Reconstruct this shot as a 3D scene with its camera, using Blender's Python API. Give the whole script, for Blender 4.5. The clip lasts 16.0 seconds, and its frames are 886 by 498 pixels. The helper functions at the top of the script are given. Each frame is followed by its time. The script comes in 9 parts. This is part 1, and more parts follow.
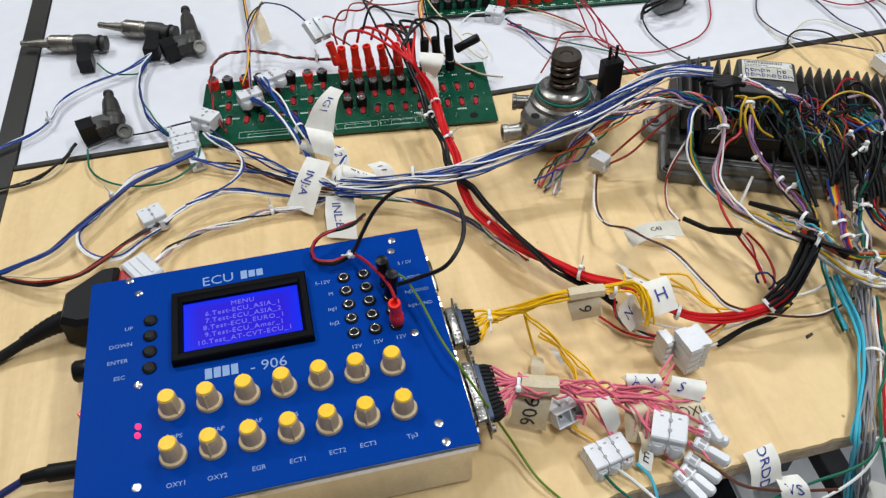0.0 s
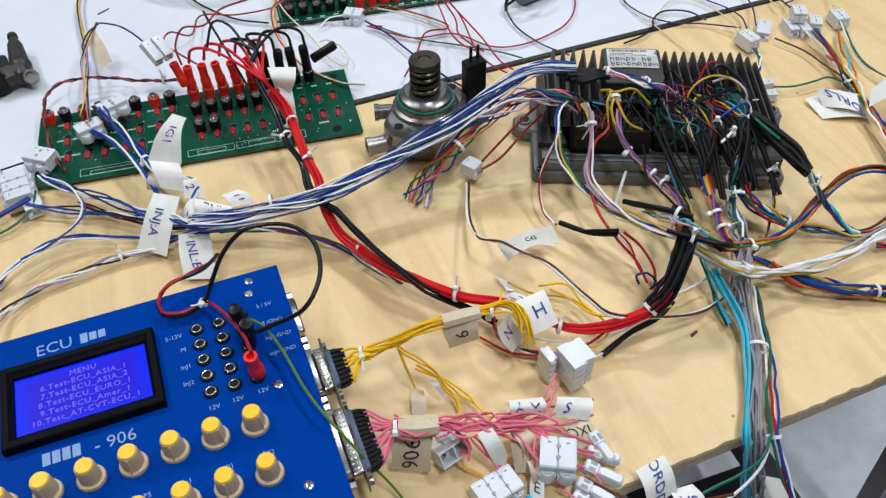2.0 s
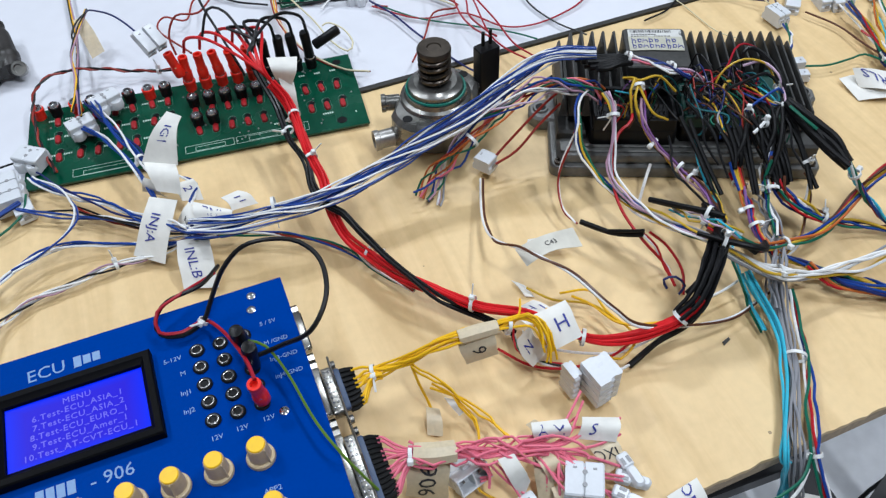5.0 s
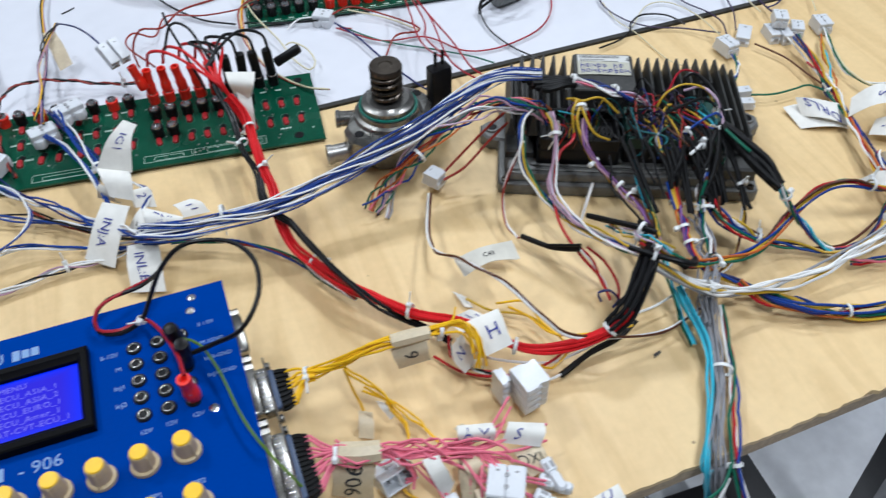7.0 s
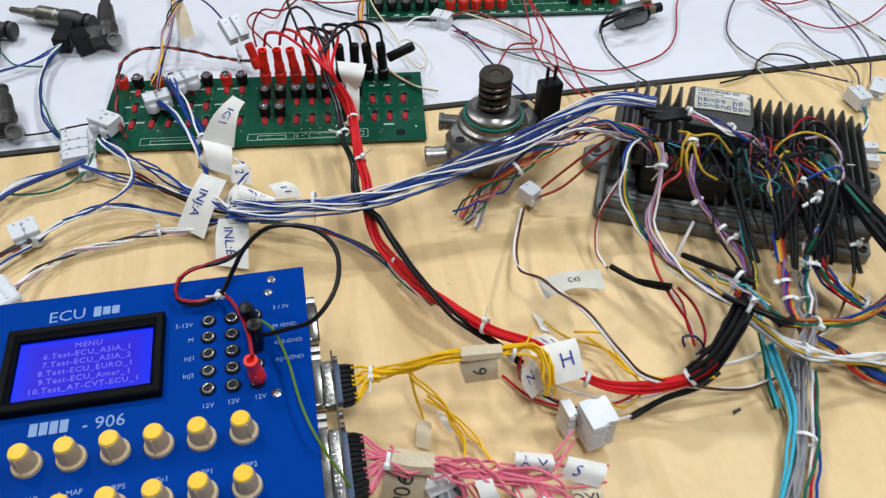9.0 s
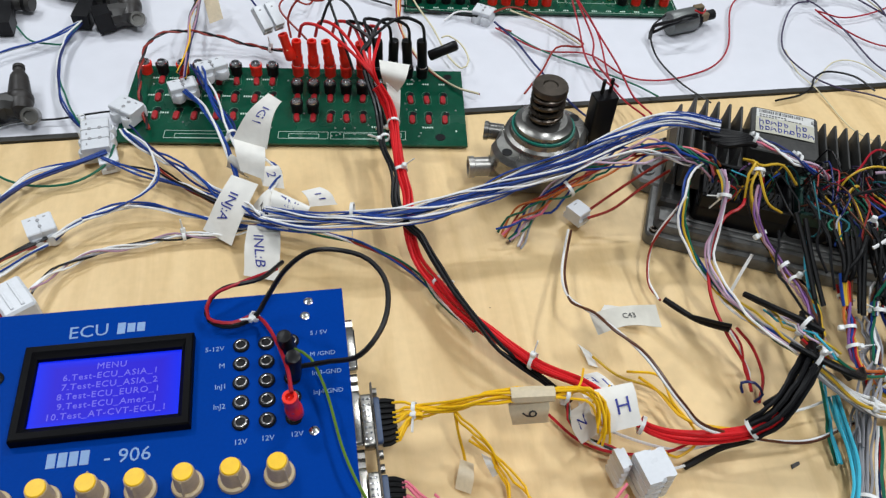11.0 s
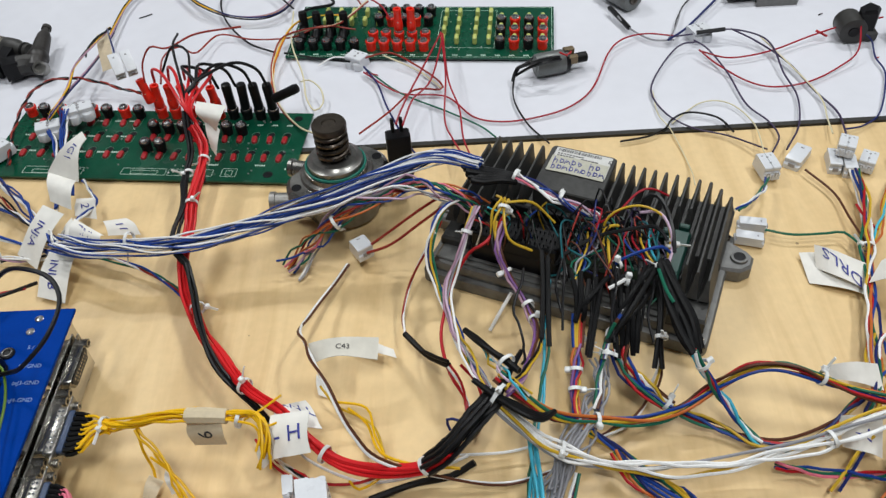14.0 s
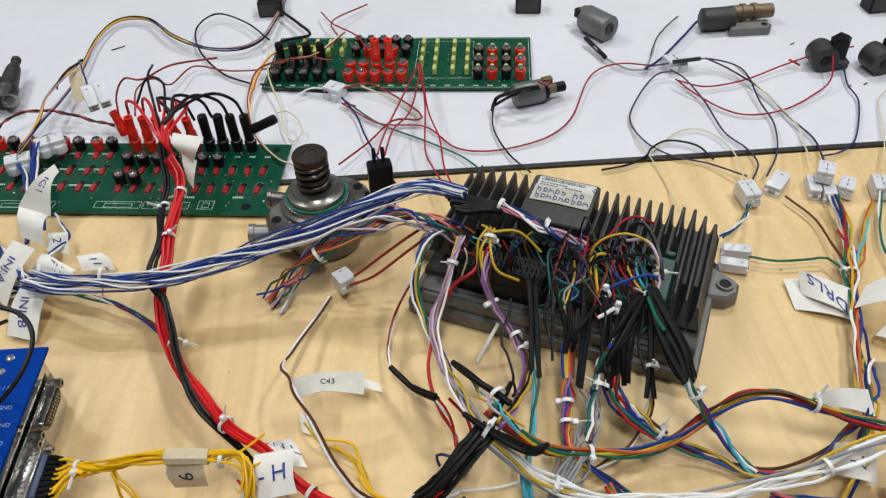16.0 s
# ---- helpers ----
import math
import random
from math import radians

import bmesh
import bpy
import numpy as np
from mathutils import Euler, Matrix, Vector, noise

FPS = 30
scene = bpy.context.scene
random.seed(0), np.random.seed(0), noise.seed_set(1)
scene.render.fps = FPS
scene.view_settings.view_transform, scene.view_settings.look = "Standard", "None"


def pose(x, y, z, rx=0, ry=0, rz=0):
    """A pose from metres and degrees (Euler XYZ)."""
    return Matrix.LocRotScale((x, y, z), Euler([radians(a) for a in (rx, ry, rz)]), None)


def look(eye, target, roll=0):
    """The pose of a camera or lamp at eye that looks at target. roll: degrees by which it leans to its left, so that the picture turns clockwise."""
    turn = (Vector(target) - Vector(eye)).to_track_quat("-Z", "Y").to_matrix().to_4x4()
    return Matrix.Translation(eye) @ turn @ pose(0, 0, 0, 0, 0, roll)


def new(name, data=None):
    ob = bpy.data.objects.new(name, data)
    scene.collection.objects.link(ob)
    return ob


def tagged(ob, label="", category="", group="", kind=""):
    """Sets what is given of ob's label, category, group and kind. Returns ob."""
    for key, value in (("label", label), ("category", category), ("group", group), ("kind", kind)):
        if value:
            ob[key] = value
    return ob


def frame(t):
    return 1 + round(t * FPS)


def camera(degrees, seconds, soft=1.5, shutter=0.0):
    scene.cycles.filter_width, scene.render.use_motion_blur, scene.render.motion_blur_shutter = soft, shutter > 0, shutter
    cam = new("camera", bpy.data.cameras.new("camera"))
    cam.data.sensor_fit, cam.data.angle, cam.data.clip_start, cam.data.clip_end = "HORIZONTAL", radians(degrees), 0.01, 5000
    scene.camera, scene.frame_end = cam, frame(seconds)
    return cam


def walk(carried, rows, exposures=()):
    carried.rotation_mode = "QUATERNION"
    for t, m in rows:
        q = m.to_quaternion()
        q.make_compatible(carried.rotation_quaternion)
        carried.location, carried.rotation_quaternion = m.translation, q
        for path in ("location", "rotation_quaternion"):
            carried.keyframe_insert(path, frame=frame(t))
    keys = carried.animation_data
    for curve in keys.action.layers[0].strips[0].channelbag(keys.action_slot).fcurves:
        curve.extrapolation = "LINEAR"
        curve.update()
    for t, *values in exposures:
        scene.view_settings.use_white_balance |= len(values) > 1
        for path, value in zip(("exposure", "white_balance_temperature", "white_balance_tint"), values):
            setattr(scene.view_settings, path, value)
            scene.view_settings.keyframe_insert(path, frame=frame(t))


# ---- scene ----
cam = camera(56.4, 16.0, soft=1.3, shutter=0.3)
PATH = [
    (0, (0.112, -0.381, 0.46), (0.35, 0.987, -0.979), -1.5),
    (0.5, (0.113, -0.378, 0.464), (0.365, 0.986, -0.977), -1.6),
    (1, (0.137, -0.361, 0.457), (0.468, 0.977, -0.992), -1.7),
    (1.5, (0.141, -0.353, 0.456), (0.542, 0.961, -0.998), -1.4),
    (2, (0.155, -0.344, 0.451), (0.585, 0.946, -1.016), -1.0),
    (2.5, (0.14, -0.331, 0.444), (0.606, 0.921, -1.044), 1.6),
    (3, (0.154, -0.323, 0.443), (0.67, 0.881, -1.068), 2.1),
    (3.5, (0.153, -0.312, 0.441), (0.707, 0.857, -1.084), 2.8),
    (4, (0.149, -0.299, 0.445), (0.635, 0.909, -1.073), 1.0),
    (4.5, (0.158, -0.307, 0.448), (0.567, 0.929, -1.07), -1.8),
    (4.7, (0.165, -0.3, 0.444), (0.55, 0.93, -1.085), -2.8),
    (6.8, (0.171, -0.326, 0.448), (0.575, 0.957, -1.032), -0.5),
    (7, (0.193, -0.332, 0.444), (0.613, 0.953, -1.03), -0.8),
    (7.5, (0.255, -0.357, 0.449), (0.655, 0.958, -1.005), -1.2),
    (8, (0.253, -0.371, 0.462), (0.569, 1.003, -0.956), -1.2),
    (8.5, (0.206, -0.367, 0.459), (0.432, 1.025, -0.96), -0.4),
    (9, (0.196, -0.322, 0.438), (0.418, 1.024, -1.025), 1.1),
    (9.5, (0.163, -0.277, 0.435), (0.399, 1.021, -1.068), 3.4),
    (9.7, (0.154, -0.279, 0.43), (0.433, 1.035, -1.051), 5.0),
    (11.8, (0.215, -0.248, 0.434), (0.358, 1.043, -1.086), 2.9),
    (12, (0.272, -0.242, 0.424), (0.38, 1.067, -1.085), 2.0),
    (12.5, (0.376, -0.257, 0.413), (0.381, 1.075, -1.078), -0.6),
    (13, (0.412, -0.261, 0.411), (0.371, 1.068, -1.084), -2.5),
    (13.5, (0.424, -0.28, 0.423), (0.359, 1.078, -1.044), -3.3),
    (14, (0.422, -0.302, 0.434), (0.323, 1.102, -0.987), -4.1),
    (14.5, (0.417, -0.303, 0.436), (0.312, 1.127, -0.959), -5.0),
    (15, (0.418, -0.3, 0.437), (0.347, 1.134, -0.956), -5.7),
    (15.5, (0.413, -0.303, 0.431), (0.374, 1.151, -0.942), -4.0),
    (16, (0.412, -0.296, 0.428), (0.387, 1.161, -0.942), -2.7),
]
LIGHT = [(0.0, -0.15, 6650, 10), (1.5, -0.15, 6400, 10), (3.5, -0.15, 6050, 10), (7.5, -0.13, 6050, 10), (8.5, -0.15, 6300, 10), (9.5, -0.16, 6450, 10),
         (12.5, -0.27, 6500, 10), (14.5, -0.30, 6750, 10), (16.0, -0.30, 6800, 10)]
walk(cam, [(t, look(eye, target, roll)) for t, eye, target, roll in PATH], exposures=LIGHT)

# ---- light: a workshop under rows of ceiling tubes ----
world = bpy.data.worlds.new("world")
scene.world = world
world.use_nodes = True
world.node_tree.nodes["Background"].inputs["Color"].default_value = (0.75, 0.85, 1.0, 1)
world.node_tree.nodes["Background"].inputs["Strength"].default_value = 0.05


def ceiling_tube(eye, target, sx, sy, power, col):
    lamp = bpy.data.lights.new("ceiling_tube", "AREA")
    lamp.shape, lamp.size, lamp.size_y = "RECTANGLE", sx, sy
    lamp.energy, lamp.color = power, col
    ob = new("ceiling_tube", lamp)
    ob.matrix_world = look(eye, target)
    return ob


COOL = (0.93, 0.97, 1.0)
ceiling_tube((-0.75, 1.15, 1.95), (-0.75, 1.15, 0), 0.45, 0.12, 21.0, COOL)
ceiling_tube((0.95, 1.30, 1.95), (0.95, 1.30, 0), 0.45, 0.12, 20.5, COOL)
ceiling_tube((-0.75, 0.25, 1.95), (-0.75, 0.25, 0), 0.12, 0.45, 8, COOL)
ceiling_tube((1.35, 0.10, 1.95), (1.35, 0.10, 0), 0.12, 0.45, 19, COOL)
ceiling_tube((0.42, -0.80, 1.95), (0.42, -0.80, 0), 0.12, 0.45, 20.5, COOL)

# ---- building helpers ----
class Geo:
    """Lists of corners and faces, filled shape by shape."""

    def __init__(self):
        self.v, self.f = [], []

    def add(self, verts, faces, m=None):
        k = len(self.v)
        self.v += [tuple(m @ Vector(p)) for p in verts] if m else [tuple(p) for p in verts]
        self.f += [tuple(i + k for i in q) for q in faces]
        return self

    def box(self, c, s, b=0.0, m=None):
        x, y, z = s[0] / 2, s[1] / 2, s[2] / 2
        b = min(b, x * 0.95, y * 0.95, z * 0.95)
        v, at = [], {}
        for sx in (-1, 1):
            for sy in (-1, 1):
                for sz in (-1, 1):
                    for ax in range(3):
                        p = [sx * (x - b), sy * (y - b), sz * (z - b)]
                        p[ax] += (sx, sy, sz)[ax] * b
                        at[sx, sy, sz, ax] = len(v)
                        v.append((p[0] + c[0], p[1] + c[1], p[2] + c[2]))
        f = []
        for ax in range(3):
            o1, o2 = (ax + 1) % 3, (ax + 2) % 3
            for s0 in (-1, 1):
                q = []
                for a, bb in ((-1, -1), (1, -1), (1, 1), (-1, 1)):
                    k = [0, 0, 0]
                    k[ax], k[o1], k[o2] = s0, a, bb
                    q.append(at[(*k, ax)])
                f.append(q if s0 > 0 else q[::-1])
                if b > 0:
                    for a in (-1, 1):
                        k = [0, 0, 0]
                        k[ax], k[o1] = s0, a
                        k[o2] = -1
                        p1, p2 = at[(*k, ax)], at[(*k, o1)]
                        k[o2] = 1
                        p3, p4 = at[(*k, o1)], at[(*k, ax)]
                        q = [p1, p2, p3, p4]
                        f.append(q if s0 * a > 0 else q[::-1])
        if b > 0:
            for sx in (-1, 1):
                for sy in (-1, 1):
                    for sz in (-1, 1):
                        q = [at[sx, sy, sz, 0], at[sx, sy, sz, 1], at[sx, sy, sz, 2]]
                        f.append(q if sx * sy * sz > 0 else q[::-1])
        return self.add(v, f, m)

    def lathe(self, prof, n=16, m=None):
        v, f = [], []
        for r, z in prof:
            for i in range(n):
                a = 2 * math.pi * i / n
                v.append((r * math.cos(a), r * math.sin(a), z))
        for j in range(len(prof) - 1):
            for i in range(n):
                f.append((j * n + i, j * n + (i + 1) % n, (j + 1) * n + (i + 1) % n, (j + 1) * n + i))
        if prof[0][0] > 1e-6:
            f.append(tuple(range(n - 1, -1, -1)))
        if prof[-1][0] > 1e-6:
            f.append(tuple((len(prof) - 1) * n + i for i in range(n)))
        return self.add(v, f, m)

    def prism(self, poly, z0, z1, b=0.0, m=None):
        n = len(poly)
        cx, cy = sum(p[0] for p in poly) / n, sum(p[1] for p in poly) / n

        def ring(z, k):
            out = []
            for x, y in poly:
                d = max(1e-6, math.hypot(x - cx, y - cy))
                out.append((x - (x - cx) / d * k, y - (y - cy) / d * k, z))
            return out
        rings = [ring(z0, 0), ring(z1 - b, 0)] + ([ring(z1, b)] if b else [])
        v = [p for r in rings for p in r]
        f = [tuple(range(n - 1, -1, -1)), tuple((len(rings) - 1) * n + i for i in range(n))]
        for j in range(len(rings) - 1):
            for i in range(n):
                f.append((j * n + i, j * n + (i + 1) % n, (j + 1) * n + (i + 1) % n, (j + 1) * n + i))
        return self.add(v, f, m)

    def tube(self, pts, r, n=6, cap=True):
        pts = [Vector(p) for p in pts]
        rs = r if isinstance(r, (list, tuple)) else [r] * len(pts)
        up, v, f = None, [], []
        for i, p in enumerate(pts):
            d = (pts[min(i + 1, len(pts) - 1)] - pts[max(i - 1, 0)])
            d = d.normalized() if d.length > 1e-9 else Vector((0, 0, 1))
            if up is None:
                up = d.orthogonal().normalized()
            up = up - d * up.dot(d)
            up = up.normalized() if up.length > 1e-6 else d.orthogonal().normalized()
            w = d.cross(up)
            for k in range(n):
                a = 2 * math.pi * k / n
                v.append(p + (up * math.cos(a) + w * math.sin(a)) * rs[i])
        for i in range(len(pts) - 1):
            for k in range(n):
                f.append((i * n + k, i * n + (k + 1) % n, (i + 1) * n + (k + 1) % n, (i + 1) * n + k))
        if cap:
            f.append(tuple(range(n - 1, -1, -1)))
            f.append(tuple((len(pts) - 1) * n + k for k in range(n)))
        return self.add(v, f)

    def ribbon(self, pts, wide, thick=0.0003):
        """A strip of paper of some thickness along pts; wide: vectors from edge to edge."""
        v, f = [], []
        for i, p in enumerate(pts):
            d = Vector(pts[min(i + 1, len(pts) - 1)]) - Vector(pts[max(i - 1, 0)])
            w = Vector(wide[i] if isinstance(wide, list) else wide)
            nrm = d.cross(w).normalized() * thick / 2
            for s, q in ((-0.5, -1), (0.5, -1), (0.5, 1), (-0.5, 1)):
                v.append(Vector(p) + w * s + nrm * q)
        for i in range(len(pts) - 1):
            for k in range(4):
                f.append((i * 4 + k, i * 4 + (k + 1) % 4, i * 4 + 4 + (k + 1) % 4, i * 4 + 4 + k))
        f.append((3, 2, 1, 0))
        e = (len(pts) - 1) * 4
        f.append((e, e + 1, e + 2, e + 3))
        return self.add(v, f)

    def mesh(self, name, mat, sharp=35):
        me = bpy.data.meshes.new(name)
        me.from_pydata(self.v, [], self.f)
        if mat:
            me.materials.append(mat)
        me.shade_smooth()
        me.set_sharp_from_angle(angle=radians(sharp))
        return me


def thing(name, label, category, at=(0, 0, 0), rz=0, group="", kind=""):
    ob = new(name)
    ob.empty_display_size = 0.02
    ob.matrix_world = pose(*at, 0, 0, rz)
    return tagged(ob, label, category, group, kind)


def part(name, geo, mat, parent, label="", m=None, sharp=35):
    ob = new(name, geo if isinstance(geo, bpy.types.Mesh) else geo.mesh(name, mat, sharp))
    ob.parent = parent
    if m is not None:
        ob.matrix_basis = m
    return tagged(ob, label)


def solid(name, geo, mat, label, category="", kind="", group="", sharp=35):
    return tagged(new(name, geo.mesh(name, mat, sharp)), label, category, group, kind)


def spline(pts, step=0.004):
    """Points along a smooth line through pts."""
    p = [Vector(q) for q in pts]
    p = [p[0] * 2 - p[1]] + p + [p[-1] * 2 - p[-2]]
    out = []
    for i in range(1, len(p) - 2):
        a, b, c, d = p[i - 1:i + 3]
        n = max(2, min(14, int((c - b).length / step)))
        for k in range(n):
            t = k / n
            out.append(0.5 * (2 * b + (c - a) * t + (2 * a - 5 * b + 4 * c - d) * t * t + (3 * b - a - 3 * c + d) * t ** 3))
    out.append(p[-2])
    return out


def lettering(text, size, mat, parent, m, label="", name="lettering", spacing=1.0):
    """Words in the built-in font as a thin mesh; m: the pose of the middle of the words' foot."""
    cu = bpy.data.curves.new("words", "FONT")
    cu.body, cu.size, cu.align_x, cu.extrude, cu.resolution_u, cu.space_character = text, size, "CENTER", 0.0001, 2, spacing
    tmp = bpy.data.objects.new("words", cu)
    me = bpy.data.meshes.new_from_object(tmp)
    bpy.data.objects.remove(tmp)
    me.materials.clear()
    me.materials.append(mat)
    ob = new(name, me)
    ob.parent, ob.matrix_basis = parent, m
    return tagged(ob, label)


def frame_of(o, u, v):
    """A pose at o whose x runs along u and whose y leans along v."""
    u = Vector(u).normalized()
    n = u.cross(Vector(v)).normalized()
    w = n.cross(u)
    m = Matrix((u, w, n)).transposed().to_4x4()
    m.translation = Vector(o)
    return m


# ---- materials ----
def shader(name, col, rough=0.5, metal=0.0, vary=0.12, grain=400.0, bump=0.0, blot=12.0, coat=0.0, spec=0.5, rvary=0.1):
    """A surface with fine grain, broad blotches, uneven gloss and small relief."""
    mt = bpy.data.materials.new(name)
    mt.use_nodes = True
    nt = mt.node_tree
    b = nt.nodes["Principled BSDF"]
    co = nt.nodes.new("ShaderNodeTexCoord")
    n1, n2 = nt.nodes.new("ShaderNodeTexNoise"), nt.nodes.new("ShaderNodeTexNoise")
    n1.inputs["Scale"].default_value, n2.inputs["Scale"].default_value = grain, blot
    n1.inputs["Detail"].default_value = n2.inputs["Detail"].default_value = 3
    nt.links.new(co.outputs["Object"], n1.inputs["Vector"])
    nt.links.new(co.outputs["Object"], n2.inputs["Vector"])
    mul = nt.nodes.new("ShaderNodeMath")
    mul.operation = "ADD"
    nt.links.new(n1.outputs["Fac"], mul.inputs[0])
    nt.links.new(n2.outputs["Fac"], mul.inputs[1])
    mr = nt.nodes.new("ShaderNodeMapRange")
    mr.inputs["From Min"].default_value, mr.inputs["From Max"].default_value = 0.6, 1.4
    mr.inputs["To Min"].default_value, mr.inputs["To Max"].default_value = 1 - vary, 1 + vary
    nt.links.new(mul.outputs[0], mr.inputs["Value"])
    mx = nt.nodes.new("ShaderNodeMix")
    mx.data_type, mx.blend_type = "RGBA", "MULTIPLY"
    mx.inputs["Factor"].default_value = 1
    mx.inputs["A"].default_value = (*col, 1)
    nt.links.new(mr.outputs[0], mx.inputs["B"])
    nt.links.new(mx.outputs["Result"], b.inputs["Base Color"])
    rr = nt.nodes.new("ShaderNodeMapRange")
    rr.inputs["From Min"].default_value, rr.inputs["From Max"].default_value = 0.3, 0.7
    rr.inputs["To Min"].default_value, rr.inputs["To Max"].default_value = max(0.03, rough - rvary), min(1, rough + rvary)
    nt.links.new(n2.outputs["Fac"], rr.inputs["Value"])
    nt.links.new(rr.outputs[0], b.inputs["Roughness"])
    b.inputs["Metallic"].default_value = metal
    b.inputs["Coat Weight"].default_value = coat
    b.inputs["Specular IOR Level"].default_value = spec
    if bump:
        bp = nt.nodes.new("ShaderNodeBump")
        bp.inputs["Strength"].default_value, bp.inputs["Distance"].default_value = bump, 0.0006
        nt.links.new(n1.outputs["Fac"], bp.inputs["Height"])
        nt.links.new(bp.outputs[0], b.inputs["Normal"])
    return mt


def glow(name, col, strength):
    mt = bpy.data.materials.new(name)
    mt.use_nodes = True
    b = mt.node_tree.nodes["Principled BSDF"]
    b.inputs["Base Color"].default_value = (*[c * 0.1 for c in col], 1)
    b.inputs["Emission Color"].default_value = (*col, 1)
    b.inputs["Emission Strength"].default_value = strength
    b.inputs["Roughness"].default_value = 0.4
    b.inputs["Specular IOR Level"].default_value = 0.1
    return mt


def plywood():
    mt = shader("birch_plywood", (0.71, 0.518, 0.265), 0.5, vary=0.07, grain=150, blot=5, bump=0.05)
    nt = mt.node_tree
    b = nt.nodes["Principled BSDF"]
    mx = b.inputs["Base Color"].links[0].from_node
    co = nt.nodes.new("ShaderNodeTexCoord")
    mp = nt.nodes.new("ShaderNodeMapping")
    mp.inputs["Scale"].default_value, mp.inputs["Rotation"].default_value = (24, 3.0, 1), (0, 0, 0.35)
    wn = nt.nodes.new("ShaderNodeTexNoise")
    wn.inputs["Scale"].default_value, wn.inputs["Detail"].default_value, wn.inputs["Distortion"].default_value = 1.0, 6, 1.4
    wn.inputs["Roughness"].default_value = 0.62
    ramp = nt.nodes.new("ShaderNodeValToRGB")
    for k, c in ((0.0, (0.80, 0.74, 0.64, 1)), (1.0, (1.03, 1.03, 1.03, 1))):
        ramp.color_ramp.elements[int(k)].color = c
    ramp.color_ramp.elements[0].position, ramp.color_ramp.elements[1].position = 0.3, 0.58
    m2 = nt.nodes.new("ShaderNodeMix")
    m2.data_type, m2.blend_type = "RGBA", "MULTIPLY"
    m2.inputs["Factor"].default_value = 0.7
    nt.links.new(co.outputs["Object"], mp.inputs["Vector"])
    nt.links.new(mp.outputs[0], wn.inputs["Vector"])
    nt.links.new(wn.outputs["Fac"], ramp.inputs["Fac"])
    nt.links.new(mx.outputs["Result"], m2.inputs["A"])
    nt.links.new(ramp.outputs["Color"], m2.inputs["B"])
    # small dark dents and specks
    vo = nt.nodes.new("ShaderNodeTexVoronoi")
    vo.inputs["Scale"].default_value = 22
    lt = nt.nodes.new("ShaderNodeMath")
    lt.operation, lt.inputs[1].default_value = "LESS_THAN", 0.028
    m3 = nt.nodes.new("ShaderNodeMix")
    m3.data_type = "RGBA"
    m3.inputs["B"].default_value = (0.16, 0.10, 0.05, 1)
    sc = nt.nodes.new("ShaderNodeMath")
    sc.operation, sc.inputs[1].default_value = "MULTIPLY", 0.7
    nt.links.new(co.outputs["Object"], vo.inputs["Vector"])
    nt.links.new(vo.outputs["Distance"], lt.inputs[0])
    nt.links.new(lt.outputs[0], sc.inputs[0])
    nt.links.new(sc.outputs[0], m3.inputs["Factor"])
    nt.links.new(m2.outputs["Result"], m3.inputs["A"])
    nt.links.new(m3.outputs["Result"], b.inputs["Base Color"])
    return mt


PLY = plywood()
PLY_EDGE = shader("plywood_edge", (0.42, 0.32, 0.22), 0.8, vary=0.35, grain=300, bump=0.5)
WHITE_TOP = shader("white_laminate", (0.665, 0.675, 0.725), 0.42, vary=0.035, grain=60, blot=7, bump=0.02)
BLACK_TRIM = shader("black_trim", (0.018, 0.017, 0.014), 0.5, vary=0.3)
FLOOR_M = shader("grey_floor_tile", (0.82, 0.83, 0.85), 0.35, vary=0.12, grain=40, blot=4)
FLOOR_K = shader("black_floor_tile", (0.02, 0.02, 0.022), 0.2, vary=0.2)
WALL_M = shader("unseen_bounce_wall", (0.45, 0.46, 0.47), 0.8, vary=0.05, grain=30, blot=2)
STEEL_K = shader("black_steel", (0.018, 0.018, 0.02), 0.4, vary=0.25)
NAVY = shader("navy_plastic", (0.02, 0.04, 0.16), 0.45, vary=0.2)
BLUE = shader("blue_panel", (0.0001, 0.038, 0.265), 0.5, vary=0.07, grain=500, blot=9, spec=0.02)
ALU = shader("polished_steel_sheet", (0.55, 0.54, 0.52), 0.07, metal=1.0, vary=0.1)
CHROME = shader("chrome", (0.75, 0.75, 0.76), 0.15, metal=1.0, vary=0.1)
BLACK_P = shader("black_plastic", (0.007, 0.007, 0.008), 0.36, vary=0.25, spec=0.2)
BLACK_R = shader("black_rubber", (0.006, 0.006, 0.0065), 0.5, vary=0.3, bump=0.15, spec=0.18)
BEIGE = shader("grey_brown_knob_plastic", (0.52, 0.385, 0.225), 0.36, vary=0.12)
SKIRT = shader("pale_beige_plastic", (0.50, 0.385, 0.225), 0.4, vary=0.1)
YELLOW_CAP = shader("yellow_cap", (0.88, 0.53, 0.012), 0.45, vary=0.08)
PRINT = shader("pale_blue_print", (0.20, 0.32, 0.54), 0.6, vary=0.1)
RED_P = shader("red_plastic", (0.84, 0.024, 0.010), 0.32, vary=0.1)
RED_PAD = shader("dark_red_plastic", (0.33, 0.010, 0.014), 0.4, vary=0.25)
PCB_G = shader("green_solder_mask", (0.002, 0.060, 0.031), 0.22, vary=0.18, grain=220, blot=25)
SILK = shader("silkscreen", (0.52, 0.66, 0.57), 0.6, vary=0.15)
SOLDER = shader("solder", (0.6, 0.61, 0.6), 0.3, metal=0.9, vary=0.2)
PAPER = shader("masking_paper", (0.76, 0.745, 0.695), 0.85, vary=0.09, grain=130, blot=45, bump=0.55)
